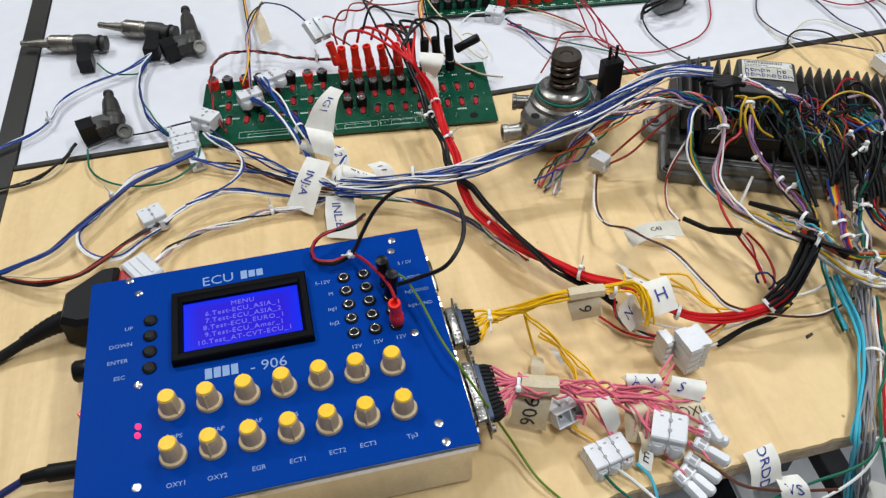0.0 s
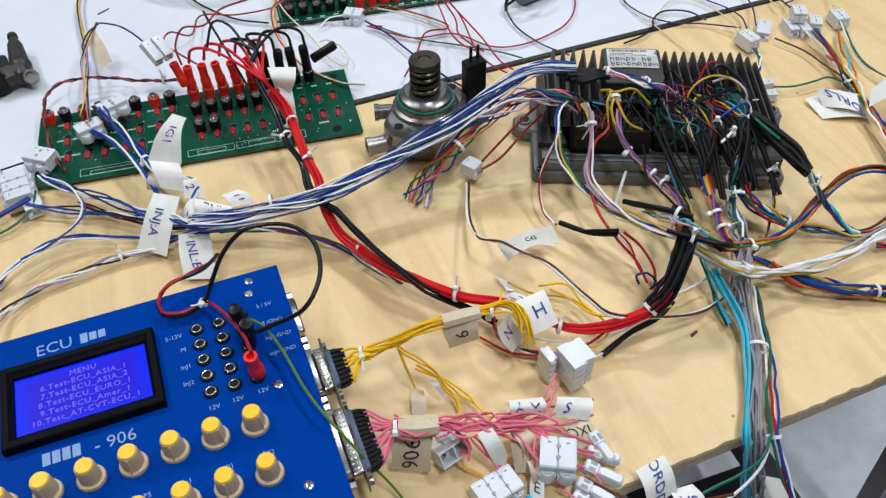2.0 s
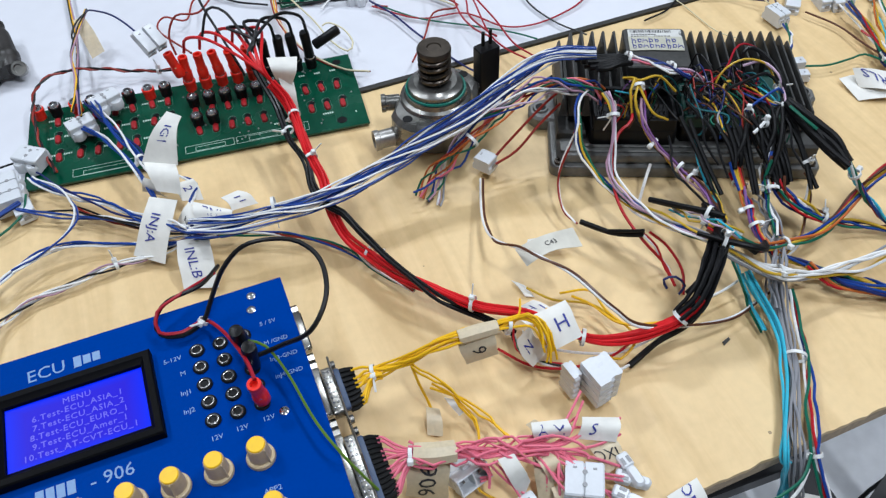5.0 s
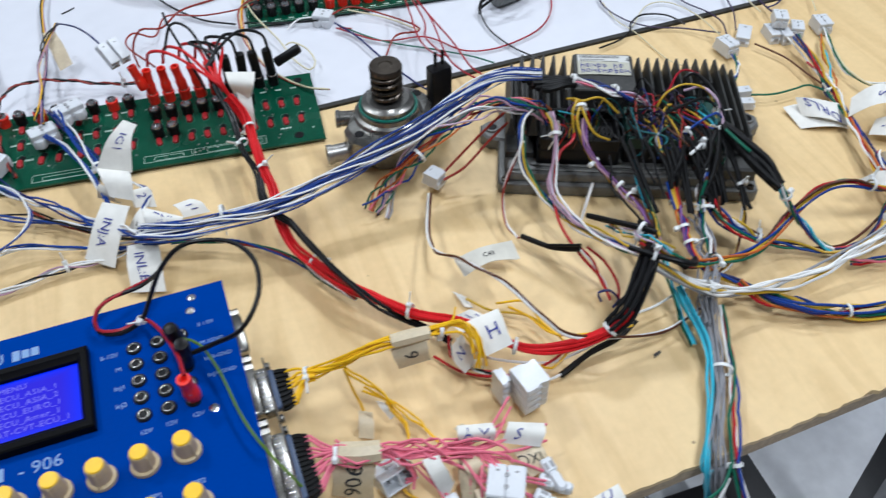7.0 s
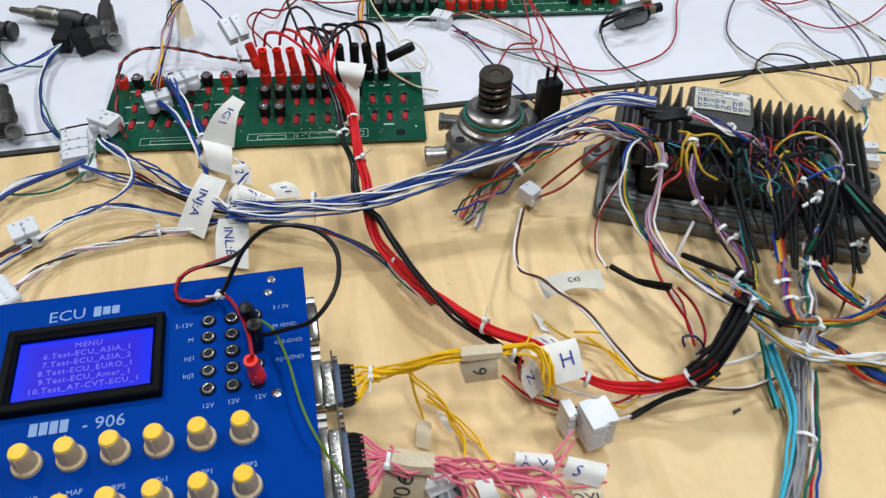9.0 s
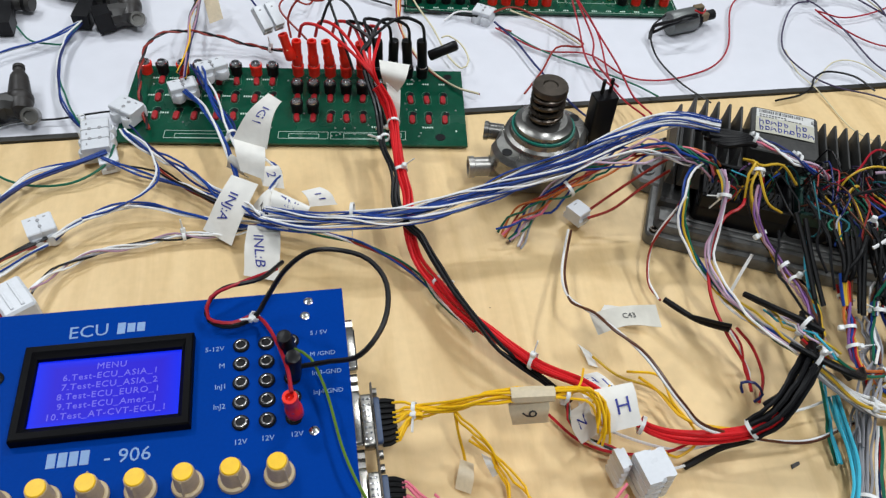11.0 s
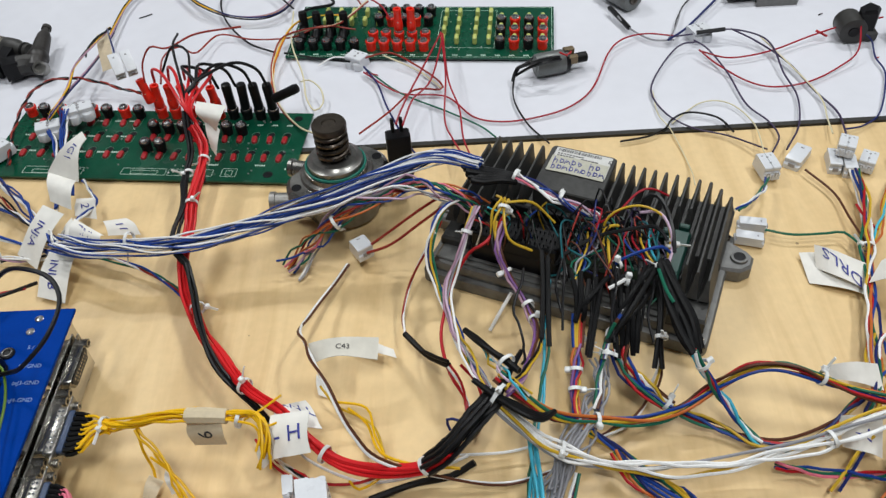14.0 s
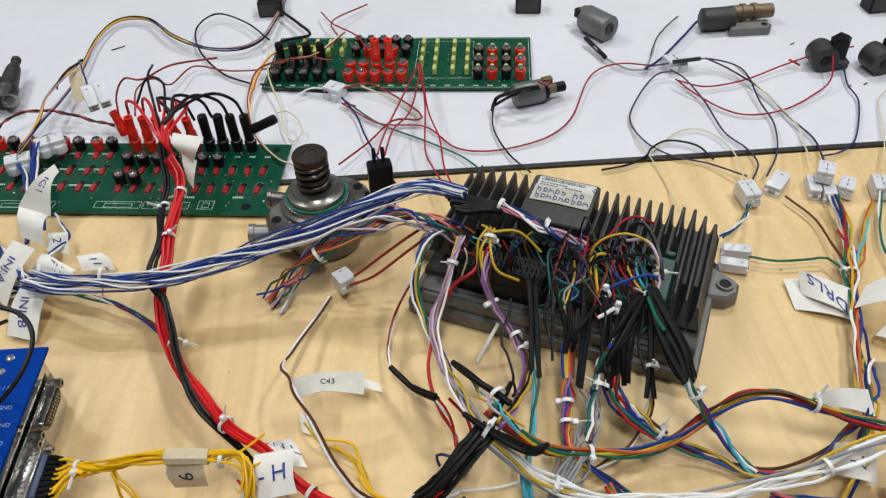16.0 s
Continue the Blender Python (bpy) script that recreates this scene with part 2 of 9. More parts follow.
TISSUE = shader("greyed_translucent_tape", (0.60, 0.575, 0.50), 0.6, vary=0.12, grain=130, blot=45, bump=0.4)
TAPE_T = shader("tan_tape", (0.62, 0.52, 0.355), 0.5, vary=0.12, blot=60)
INK = shader("blue_ink", (0.025, 0.035, 0.27), 0.6, vary=0.2)
INK_K = shader("dark_ink", (0.03, 0.03, 0.035), 0.6, vary=0.2)
NYLON = shader("white_nylon", (0.64, 0.66, 0.69), 0.35, vary=0.05, blot=60)
TIE = shader("tie_nylon", (0.74, 0.75, 0.74), 0.35, vary=0.06)
CAST = shader("cast_aluminium", (0.042, 0.042, 0.040), 0.5, metal=0.3, vary=0.4, grain=260, blot=22, bump=0.2)
CAST_L = shader("pale_cast_aluminium", (0.17, 0.17, 0.165), 0.48, metal=0.4, vary=0.22, grain=260, blot=25, bump=0.2)
STEEL = shader("machined_steel", (0.23, 0.225, 0.21), 0.3, metal=0.85, vary=0.3, grain=200, blot=30)
STEEL_D = shader("oiled_steel", (0.075, 0.062, 0.05), 0.3, metal=0.8, vary=0.35, grain=200, blot=40)
SEAL_G = shader("green_seal", (0.01, 0.16, 0.12), 0.35, vary=0.1)
GUN = shader("used_grey_plastic", (0.030, 0.029, 0.027), 0.5, vary=0.3, grain=200, blot=40, bump=0.1)
PORT = shader("dull_plated_steel", (0.36, 0.35, 0.33), 0.42, metal=0.75, vary=0.2)
MOTOR = shader("zinc_motor_can", (0.17, 0.18, 0.175), 0.45, metal=0.5, vary=0.15)
BRASS = shader("worn_brass", (0.20, 0.15, 0.09), 0.5, metal=0.6, vary=0.3)
LED_Y = shader("pale_yellow_led", (0.50, 0.55, 0.16), 0.35, vary=0.1)


def backlit_screen():
    """A backlit liquid crystal screen: clear blue along its edges, violet in the middle."""
    mt = glow("lit_blue_screen", (0.004, 0.006, 0.9), 0.95)
    nt = mt.node_tree
    b = nt.nodes["Principled BSDF"]
    co = nt.nodes.new("ShaderNodeTexCoord")
    sep = nt.nodes.new("ShaderNodeSeparateXYZ")
    nt.links.new(co.outputs["Generated"], sep.inputs[0])
    fall = []
    for ax in ("X", "Y"):
        d = nt.nodes.new("ShaderNodeMath")
        d.operation, d.inputs[1].default_value = "SUBTRACT", 0.5
        nt.links.new(sep.outputs[ax], d.inputs[0])
        e = nt.nodes.new("ShaderNodeMath")
        e.operation = "ABSOLUTE"
        nt.links.new(d.outputs[0], e.inputs[0])
        fall.append(e)
    mx = nt.nodes.new("ShaderNodeMath")
    mx.operation = "MAXIMUM"
    nt.links.new(fall[0].outputs[0], mx.inputs[0])
    nt.links.new(fall[1].outputs[0], mx.inputs[1])
    ramp = nt.nodes.new("ShaderNodeValToRGB")
    ramp.color_ramp.elements[0].position, ramp.color_ramp.elements[0].color = 0.36, (0.022, 0.010, 0.70, 1)
    ramp.color_ramp.elements[1].position, ramp.color_ramp.elements[1].color = 0.49, (0.002, 0.024, 0.95, 1)
    nt.links.new(mx.outputs[0], ramp.inputs["Fac"])
    nt.links.new(ramp.outputs["Color"], b.inputs["Emission Color"])
    return mt


SCREEN = backlit_screen()
SCREEN_T = glow("screen_print", (0.24, 0.22, 1.0), 0.75)
LED_R = glow("lit_red_lamp", (1.0, 0.03, 0.14), 2.6)

COLOURS = dict(white=(0.80, 0.80, 0.79), blue=(0.012, 0.050, 0.26), scarlet=(0.60, 0.014, 0.018), red=(0.42, 0.012, 0.018), black=(0.007, 0.007, 0.008),
               mustard=(0.58, 0.37, 0.03), yellow=(0.80, 0.46, 0.01), green=(0.010, 0.125, 0.075), brown=(0.10, 0.035, 0.018), orange=(0.50, 0.13, 0.03),
               purple=(0.20, 0.09, 0.26), grey=(0.27, 0.27, 0.29), pink=(0.72, 0.17, 0.24), cyan=(0.06, 0.46, 0.62),
               navy=(0.012, 0.02, 0.11), cream=(0.66, 0.60, 0.40), rust=(0.27, 0.026, 0.017), mauve=(0.40, 0.24, 0.32), lime=(0.11, 0.20, 0.02),
               lilac=(0.55, 0.40, 0.52), teal=(0.01, 0.11, 0.13), crimson=(0.34, 0.010, 0.022), plum=(0.045, 0.032, 0.075))
WIRE = {k: shader(k + "_insulation", c, 0.4, vary=0.12, grain=700, blot=35, spec=0.28) for k, c in COLOURS.items()}

# ---- the bench and the room ----
def quad_slab(poly, z0, z1):
    return Geo().prism(poly, z0, z1, 0.0012)


def front_y(x):
    return -0.163 + 0.062 * (x - 0.31)


def back_y(x):
    return 0.2255 + 0.0446 * (x + 0.12)


bench = thing("workbench", "long pale plywood workbench top on a black steel frame", "workbench", (0.35, 0.04, -0.75))
up = pose(-0.35, -0.04, 0.75)
# board: rounded right rear corner, slightly uneven front edge
rnd = random.Random(4)
poly = [(-0.157, front_y(-0.157))]
for i in range(1, 220):
    x = -0.157 + i * (0.865 + 0.157) / 220
    poly.append((x, front_y(x) + rnd.uniform(-0.0006, 0.0008) + max(0, rnd.uniform(-0.012, 0.0022))))
poly += [(0.867, front_y(0.867)), (0.845, back_y(0.845) - 0.02), (0.836, back_y(0.836) - 0.004), (0.82, back_y(0.82)), (-0.157, back_y(-0.157))]
part("board", Geo().prism(poly, -0.004, 0.0), PLY, bench, "pale birch plywood sheet with dents and specks", m=up, sharp=20)
poly2 = [(-0.156, front_y(-0.156) + 0.001), (0.866, front_y(0.866) + 0.001), (0.844, back_y(0.845) - 0.02), (0.82, back_y(0.82) - 0.001), (-0.156, back_y(-0.156) - 0.001)]
part("board_edge", Geo().prism(poly2, -0.017, -0.004), PLY_EDGE, bench, "raw darker plywood edge", m=up)
for x0, x1, y0, y1 in ((-0.13, 0.78, -0.105, -0.065), (-0.13, 0.78, 0.15, 0.19)):
    part("rail", Geo().box(((x0 + x1) / 2, (y0 + y1) / 2, -0.038), (x1 - x0, y1 - y0, 0.04), 0.002), STEEL_K, bench, m=up)
for x, y, dx in ((0.744, -0.070, 0.138), (0.742, 0.180, 0.0)):
    part("leg", Geo().tube([(x, y, -0.045), (x + dx, y + 0.17 * dx, -0.7495)], 0.0185, 4), STEEL_K, bench, "black splayed steel leg", m=up)
for x, y in ((-0.1, -0.105), (-0.1, 0.17)):
    part("leg", Geo().box((x, y, -0.404), (0.04, 0.04, 0.692), 0.002), STEEL_K, bench, m=up)
part("stretcher", Geo().box((0.742, 0.045, -0.600), (0.036, 0.300, 0.030), 0.002), STEEL_K, bench, "black steel stretcher", m=up)
part("stretcher", Geo().box((0.310, 0.030, -0.600), (0.826, 0.036, 0.030), 0.002), STEEL_K, bench, "black steel stretcher", m=up)

for nm, x0, x1, y0f, y1 in (("white_table", -0.156, 1.9, 0.006, 1.0), ("white_table", -1.0, -0.1765, -0.45, 1.0)):
    t = thing(nm, "white laminate table top with smudges behind the bench", "table", ((x0 + x1) / 2, 0.6, -0.75), group="white tables")
    a = back_y(x0) + y0f
    pl = [(x0, a), (x1, back_y(x1) + y0f if y0f > 0 else a), (x1, y1), (x0 - 0.02, y1)]
    part("tabletop", quad_slab(pl, -0.024, 0.0), WHITE_TOP, t, m=pose(-(x0 + x1) / 2, -0.6, 0.75))
    for lx, ly in ((x0 + 0.1, 0.93), (x1 - 0.1, 0.93), (x0 + 0.1, a + 0.06 + (0.2 if x1 > 1 else 0)), (x1 - 0.1, a + 0.25)):
        part("leg", Geo().box((lx, ly, -0.387), (0.04, 0.04, 0.726), 0.002), STEEL_K, t, m=pose(-(x0 + x1) / 2, -0.6, 0.75))

trim = Geo()
trim.prism([(-0.157, back_y(-0.157) + 0.0005), (1.9, back_y(1.9) + 0.0005), (1.9, back_y(1.9) + 0.0056), (-0.157, back_y(-0.157) + 0.0056)], -0.02, 0.0022, 0.0008)
solid("trim_rear", trim, BLACK_TRIM, "black edge trim between plywood and white table", kind="structure")
trim = Geo().prism([(-0.176, -0.3), (-0.158, -0.3), (-0.157, 0.2285), (-0.1775, 1.0), (-0.1965, 1.0), (-0.176, 0.2285)], -0.02, 0.0018, 0.0008)
solid("trim_side", trim, BLACK_TRIM, "broad black edge trim between two table tops", kind="structure")

fl = tagged(new("floor", Geo().box((0.4, 0, -0.8), (7, 7, 0.1)).mesh("floor", FLOOR_M)), "polished grey tiled floor", kind="structure")
tile = Geo().box((0, 0, 0), (0.594, 0.594, 0.006), 0.002).mesh("tile", FLOOR_M)
band = Geo().box((0, 0, 0), (0.055, 0.594, 0.006), 0.001).mesh("tile_band", FLOOR_K)
for i in range(-3, 4):
    for j in range(-4, 3):
        part("tile", tile, None, fl, m=pose(0.3 + i * 0.66, -0.35 + j * 0.6, -0.7465))
        part("tile_band", band, None, fl, "black tile band", m=pose(0.3 + i * 0.66 + 0.33, -0.35 + j * 0.6, -0.7462))
# walls and ceiling are never in view; added to bounce the lamps' light
for nm, c, s in (("wall_north", (0.4, 3.55, 0.6), (7.2, 0.1, 2.9)), ("wall_south", (0.4, -3.55, 0.6), (7.2, 0.1, 2.9)),
                 ("wall_east", (3.95, 0, 0.6), (0.1, 7, 2.9)), ("wall_west", (-3.15, 0, 0.6), (0.1, 7, 2.9))):
    solid(nm, Geo().box(c, s), WALL_M, "unseen plain wall added to bounce light", kind="structure")
solid("ceiling", Geo().box((0.4, 0, 2.1), (7.2, 7.2, 0.1)), WALL_M, "unseen plain ceiling added to bounce light", kind="structure")

floor_cable = thing("floor_cable", "thin black cable lying on the grey floor", "cable", (0.956, -0.002, -0.7435))
part("cable", Geo().tube(spline([(-0.151, -0.042, 0.0034), (-0.105, -0.026, 0.0034), (-0.057, -0.010, 0.0034), (0.000, 0.000, 0.0034), (0.074, 0.007, 0.0034), (0.154, 0.007, 0.0034), (0.245, -0.002, 0.0034)], 0.02), 0.0032, 8), BLACK_R, floor_cable)

bin_ = thing("storage_bin", "navy blue plastic storage bin beside the bench end", "bin", (1.12, 0.37, -0.75), 3)
for c, sz in (((0, -0.17, 0.29), (0.42, 0.012, 0.58)), ((0, 0.17, 0.29), (0.42, 0.012, 0.58)), ((-0.204, 0, 0.29), (0.012, 0.328, 0.58)), ((0.204, 0, 0.29), (0.012, 0.328, 0.58))):
    part("side", Geo().box(c, sz, 0.002), NAVY, bin_)
part("bottom", Geo().box((0, 0, 0.008), (0.396, 0.328, 0.016), 0.002), NAVY, bin_)
part("lid", Geo().box((0, 0, 0.60), (0.45, 0.38, 0.025), 0.006), NAVY, bin_)
part("rim", Geo().box((0, 0, 0.578), (0.44, 0.37, 0.02), 0.004), NAVY, bin_)

# ---- the blue test box ----
TX, TY, TR = 0.058, -0.061, radians(2.0)


def lp(x, y):
    """From the plan to the box's own axes."""
    dx, dy = x - TX, y - TY
    return dx * math.cos(TR) + dy * math.sin(TR), dy * math.cos(TR) - dx * math.sin(TR)


def words_on_panel(text, x, y, size, deg=0):
    lettering(text, size, PRINT, tester, pose(*lp(x, y), 0.0521, 0, 0, deg))


tester = thing("test_box", "blue-faced test box with knobs, sockets and a lit screen", "test box", (TX, TY, 0), 2.0)
body = Geo()
body.box((0, 0, 0.0255), (0.215, 0.166, 0.047), 0.001)
part("body", body, ALU, tester, "brushed aluminium case")
part("lip", Geo().box((0, -0.0880, 0.0488), (0.2195, 0.0022, 0.0062), 0.0012), CHROME, tester, "shiny folded metal lip")
for x in (-0.1, 0.1):
    for y in (-0.07, 0.07):
        part("foot", Geo().lathe([(0.006, 0), (0.007, 0.003), (0, 0.003)], 10), BLACK_R, tester, m=pose(x, y, -0.0005))
panel = part("panel", Geo().box((0, 0, 0.0508), (0.2214, 0.1755, 0.0025), 0.0004), BLUE, tester, "bright blue printed front panel")


def knob_meshes():
    n, v, f = 44, [], []
    prof = [(0.0074, 0.0, 0), (0.0074, 0.0012, 0), (0.0068, 0.0022, 0), (0.0059, 0.0027, 1), (0.0053, 0.0128, 1), (0.0050, 0.0138, 0), (0.0, 0.0138, 0)]
    for r, z, flute in prof:
        for i in range(n):
            a = 2 * math.pi * i / n
            d = 0.00012 * (i % 4 == 0) * flute + (0.0008 if flute and i == 33 else 0)
            v.append(((r + d) * math.cos(a), (r + d) * math.sin(a), z))
    for j in range(len(prof) - 1):
        for i in range(n):
            f.append((j * n + i, j * n + (i + 1) % n, (j + 1) * n + (i + 1) % n, (j + 1) * n + i))
    return Geo().add(v, f).mesh("knob", BEIGE), Geo().lathe([(0.0047, 0.0), (0.0047, 0.0008), (0.0043, 0.0012), (0, 0.0012)], 20).mesh("cap", YELLOW_CAP)


KNOB, CAP = knob_meshes()
SKIRT_M = Geo().lathe([(0.0077, 0.0), (0.0077, 0.0011), (0.0074, 0.0022), (0.0062, 0.0028), (0.0055, 0.0028)], 28).mesh("skirt", SKIRT)
POINT = Geo().tube([(0, -0.0047, 0.0139), (0, -0.0056, 0.0134), (0, -0.0062, 0.0070), (0, -0.0068, 0.0025)], 0.0005, 5).mesh("pointer", SKIRT)
rnd = random.Random(11)
for row, (y0, x0) in enumerate(((-0.0880, 0.0005), (-0.1196, 0.0025))):
    for i in range(7):
        k = part("knob", KNOB, None, tester, m=pose(lp(x0, y0)[0] + i * 0.0218, lp(x0, y0)[1], 0.0521, 0, 0, rnd.choice((0, 12, -30, 35, 180, 55, -10))))
        part("cap", CAP, None, k, "yellow cap", m=pose(0, 0, 0.0137))
        part("pointer", POINT, None, k, "pale pointer line")
        part("skirt", SKIRT_M, None, k, "pale beige skirt")
for text, x, y in (("DPS", 0.0035, -0.1081), ("MAP", 0.0265, -0.1081), ("MAF", 0.048, -0.1071), ("RPS", 0.0695, -0.1071), ("Tp1", 0.0905, -0.1061), ("APP1", 0.1115, -0.1051), ("APP2", 0.1335, -0.1041),
                   ("OXY1", 0.0045, -0.1385), ("OXY2", 0.0265, -0.1385), ("EGR", 0.049, -0.1375), ("ECT1", 0.0705, -0.137), ("ECT2", 0.0925, -0.136), ("ECT3", 0.1098, -0.135), ("Tp3", 0.135, -0.1345),
                   ("UP", -0.0285, -0.0225), ("DOWN", -0.0325, -0.0355), ("ENTER", -0.0335, -0.048), ("ESC", -0.0315, -0.0605),
                   ("5-12V", 0.0955, -0.0085), ("M", 0.1, -0.0195), ("InJ1", 0.1, -0.0325), ("InJ2", 0.1, -0.0445), ("12V", 0.1115, -0.0655), ("12V", 0.125, -0.0645), ("12V", 0.1395, -0.0635),
                   ("5 / 5V", 0.1515, -0.0015), ("M /GND", 0.1535, -0.0155), ("InJ3-GND", 0.1555, -0.0275), ("InJ4-GND", 0.156, -0.0395)):
    words_on_panel(text, x, y, 0.0042 if len(text) < 6 else 0.0039)
words_on_panel("- 906", 0.0575, -0.0700, 0.0108)
words_on_panel("ECU", 0.0275, 0.0065, 0.0112, 2)
# the maker's title and type: plain blocks
for x0, y0, hgt, n in ((0.0445, 0.0072, 0.0075, 3), (0.0215, -0.0705, 0.0078, 4)):
    for i in range(n):
        part("title_block", Geo().box((lp(x0, y0)[0] + i * 0.0052, lp(x0, y0)[1] + hgt / 2, 0.0521), (0.0042, hgt * (0.8 if n == 3 and i else 1), 0.0003)), PRINT, tester)

lcd = part("display", Geo(), None, tester, "black framed backlit display", m=pose(*lp(0.0427, -0.0285), 0.052))
fr, loops = Geo(), []
for half_x, half_y, z in ((0.0432, 0.0281, 0.0), (0.0432, 0.0281, 0.0054), (0.0424, 0.0273, 0.0064), (0.0392, 0.0238, 0.0064), (0.0386, 0.0230, 0.0056), (0.0378, 0.0215, 0.0046), (0.0370, 0.0205, 0.0040), (0.0368, 0.0203, 0.0010)):
    loops.append([(x * half_x, y * half_y + 0.0002, z) for x, y in ((-1, -1), (1, -1), (1, 1), (-1, 1))])
fr.add([p for q in loops for p in q], [(j * 4 + k, j * 4 + (k + 1) % 4, j * 4 + 4 + (k + 1) % 4, j * 4 + 4 + k) for j in range(len(loops) - 1) for k in range(4)])
part("bezel", fr, shader("satin_black_frame", (0.0035, 0.0035, 0.0042), 0.55, vary=0.25, spec=0.07), lcd, "deep black display frame")
part("screen", Geo().box((0, 0.0002, 0.0012), (0.0732, 0.0402, 0.0012)), SCREEN, lcd, "glowing blue screen")
for i, text in enumerate(("MENU", "6.Test-ECU_ASIA_1", "7.Test-ECU_ASIA_2", "8.Test-ECU_EURO_1", "9.Test-ECU_Amer_1", "10.Test_AT-CVT-ECU_1")):
    lettering(text, 0.0052, SCREEN_T, lcd, pose(0.001, 0.0128 - i * 0.0057, 0.0020), spacing=1.12)

BTN = Geo().lathe([(0.0044, 0), (0.0044, 0.0012), (0.003, 0.0024), (0, 0.0026)], 14).mesh("button", BLACK_R)
for i in range(4):
    part("button", BTN, None, tester, m=pose(lp(-0.0152, -0.0172)[0], lp(-0.0152, -0.0172)[1] - i * 0.0127, 0.052))
LAMP = Geo().lathe([(0.0017, 0), (0.0017, 0.0016), (0.0011, 0.0026), (0, 0.003)], 12).mesh("indicator", LED_R)
for y in (-0.0964, -0.1023):
    part("indicator", LAMP, None, tester, "lit red indicator", m=pose(*lp(-0.0180, y), 0.052))

JACK_M = shader("dull_nickel", (0.42, 0.41, 0.40), 0.25, metal=0.9, vary=0.2)
JACK = Geo().lathe([(0.0044, 0), (0.0044, 0.0010), (0.0038, 0.0016), (0.0032, 0.0016), (0.0030, 0.0006), (0, 0.0006)], 18).mesh("socket", BLACK_P)
LINER = Geo().lathe([(0.0032, 0.0), (0.0032, 0.0019), (0.0027, 0.0021), (0.0023, 0.0019), (0.0021, 0.0)], 18).mesh("liner", JACK_M)
# flat black disc: paints the shade inside a socket hole
BORE_SHADE = Geo().lathe([(0.0022, 0), (0.0022, 0.0006), (0, 0.0006)], 14).mesh("bore_shade", BLACK_P)
for i in range(5):
    for j in range(3):
        k = part("socket", JACK, None, tester, m=pose(lp(0.1096, -0.0060)[0] + j * 0.0134, lp(0.1096, -0.0060)[1] - i * 0.0119, 0.052))
        part("liner", LINER, None, k, "nickel liner")
        part("bore_shade", BORE_SHADE, None, k, "black disc for the shade in the socket hole", m=pose(0, 0, 0.0005))
SCREW = Geo().lathe([(0.0029, 0), (0.0027, 0.0007), (0.0016, 0.0013), (0, 0.0014)], 12).box((0, 0, 0.0014), (0.0036, 0.0005, 0.0003)).box((0, 0, 0.0014), (0.0005, 0.0036, 0.0003)).mesh("screw", CHROME)
for x, y in ((0.146, 0.0217), (0.1441, 0.0116), (-0.0307, 0.0203), (-0.024, 0.0077), (-0.0199, -0.0668), (-0.0166, -0.1351), (0.1483, -0.0613), (0.151, -0.1284), (0.1528, -0.1411)):
    part("screw", SCREW, None, tester, m=pose(*lp(x, y), 0.052, 0, 0, x * 9000))

# ports on the two short sides


def d_outline(half, tall, slant=0.0022):
    """The D shape of a multi-pin shell, wide side up, in its own plane."""
    out = []
    for cy, cz, a0 in ((half - 0.002, tall - 0.002, 0), (-half + 0.002, tall - 0.002, 90), (-half + 0.002 + slant, -tall + 0.002, 180), (half - 0.002 - slant, -tall + 0.002, 270)):
        for k in range(4):
            a = radians(a0 + 30 * k)
            out.append((cy + 0.002 * math.cos(a), cz + 0.002 * math.sin(a)))
    return out


def d_shell(half, tall, x0, x1, y, z, b=0.0006):
    """A D-shaped block from x0 to x1."""
    m = Matrix(((0, 0, 1, 0), (1, 0, 0, y), (0, 1, 0, z), (0, 0, 0, 1)))
    return Geo().prism(d_outline(half, tall), x0, x1, b, m)


ZINC = shader("zinc_plated_shell", (0.27, 0.26, 0.24), 0.24, metal=0.9, vary=0.25, grain=300, blot=60)
PIN_HOLE = Geo().lathe([(0.0007, 0), (0.0007, 0.0003), (0, 0.0003)], 8, pose(0, 0, 0, 0, 90, 0)).mesh("pin_hole", JACK_M)
HEX_POST = Geo().lathe([(0.0029, 0), (0.0029, 0.0052), (0.0016, 0.0054), (0.0015, 0.003), (0, 0.003)], 6, pose(0, 0, 0, 0, 90, 0)).mesh("standoff", ZINC)


def port(y, half, zc=0.031, filled=False):
    yy = y + 0.0605
    p = part("port", Geo().box((0.1093, yy, zc), (0.0012, 2 * half + 0.015, 0.0125), 0.0004), ZINC, tester, "plated multi-pin port")
    part("shell", d_shell(half, 0.0048, 0.1098, 0.1152, yy, zc), ZINC, p)
    if not filled:
        part("insert", d_shell(half - 0.0012, 0.0038, 0.1148, 0.1158, yy, zc, 0.0003), BLACK_P, p, "black pin insert")
        for i in range(9):
            for k, z in ((0, 0.0015), (0.5, -0.0015)):
                if i + k < 8.6:
                    part("pin_hole", PIN_HOLE, None, p, m=pose(0.1156, yy + (i + k - 4.0) * (2 * half - 0.008) / 9, zc + z))
    for q in (-1, 1):
        part("standoff", HEX_POST, None, p, m=pose(0.1098, yy + q * (half + 0.0040), zc))


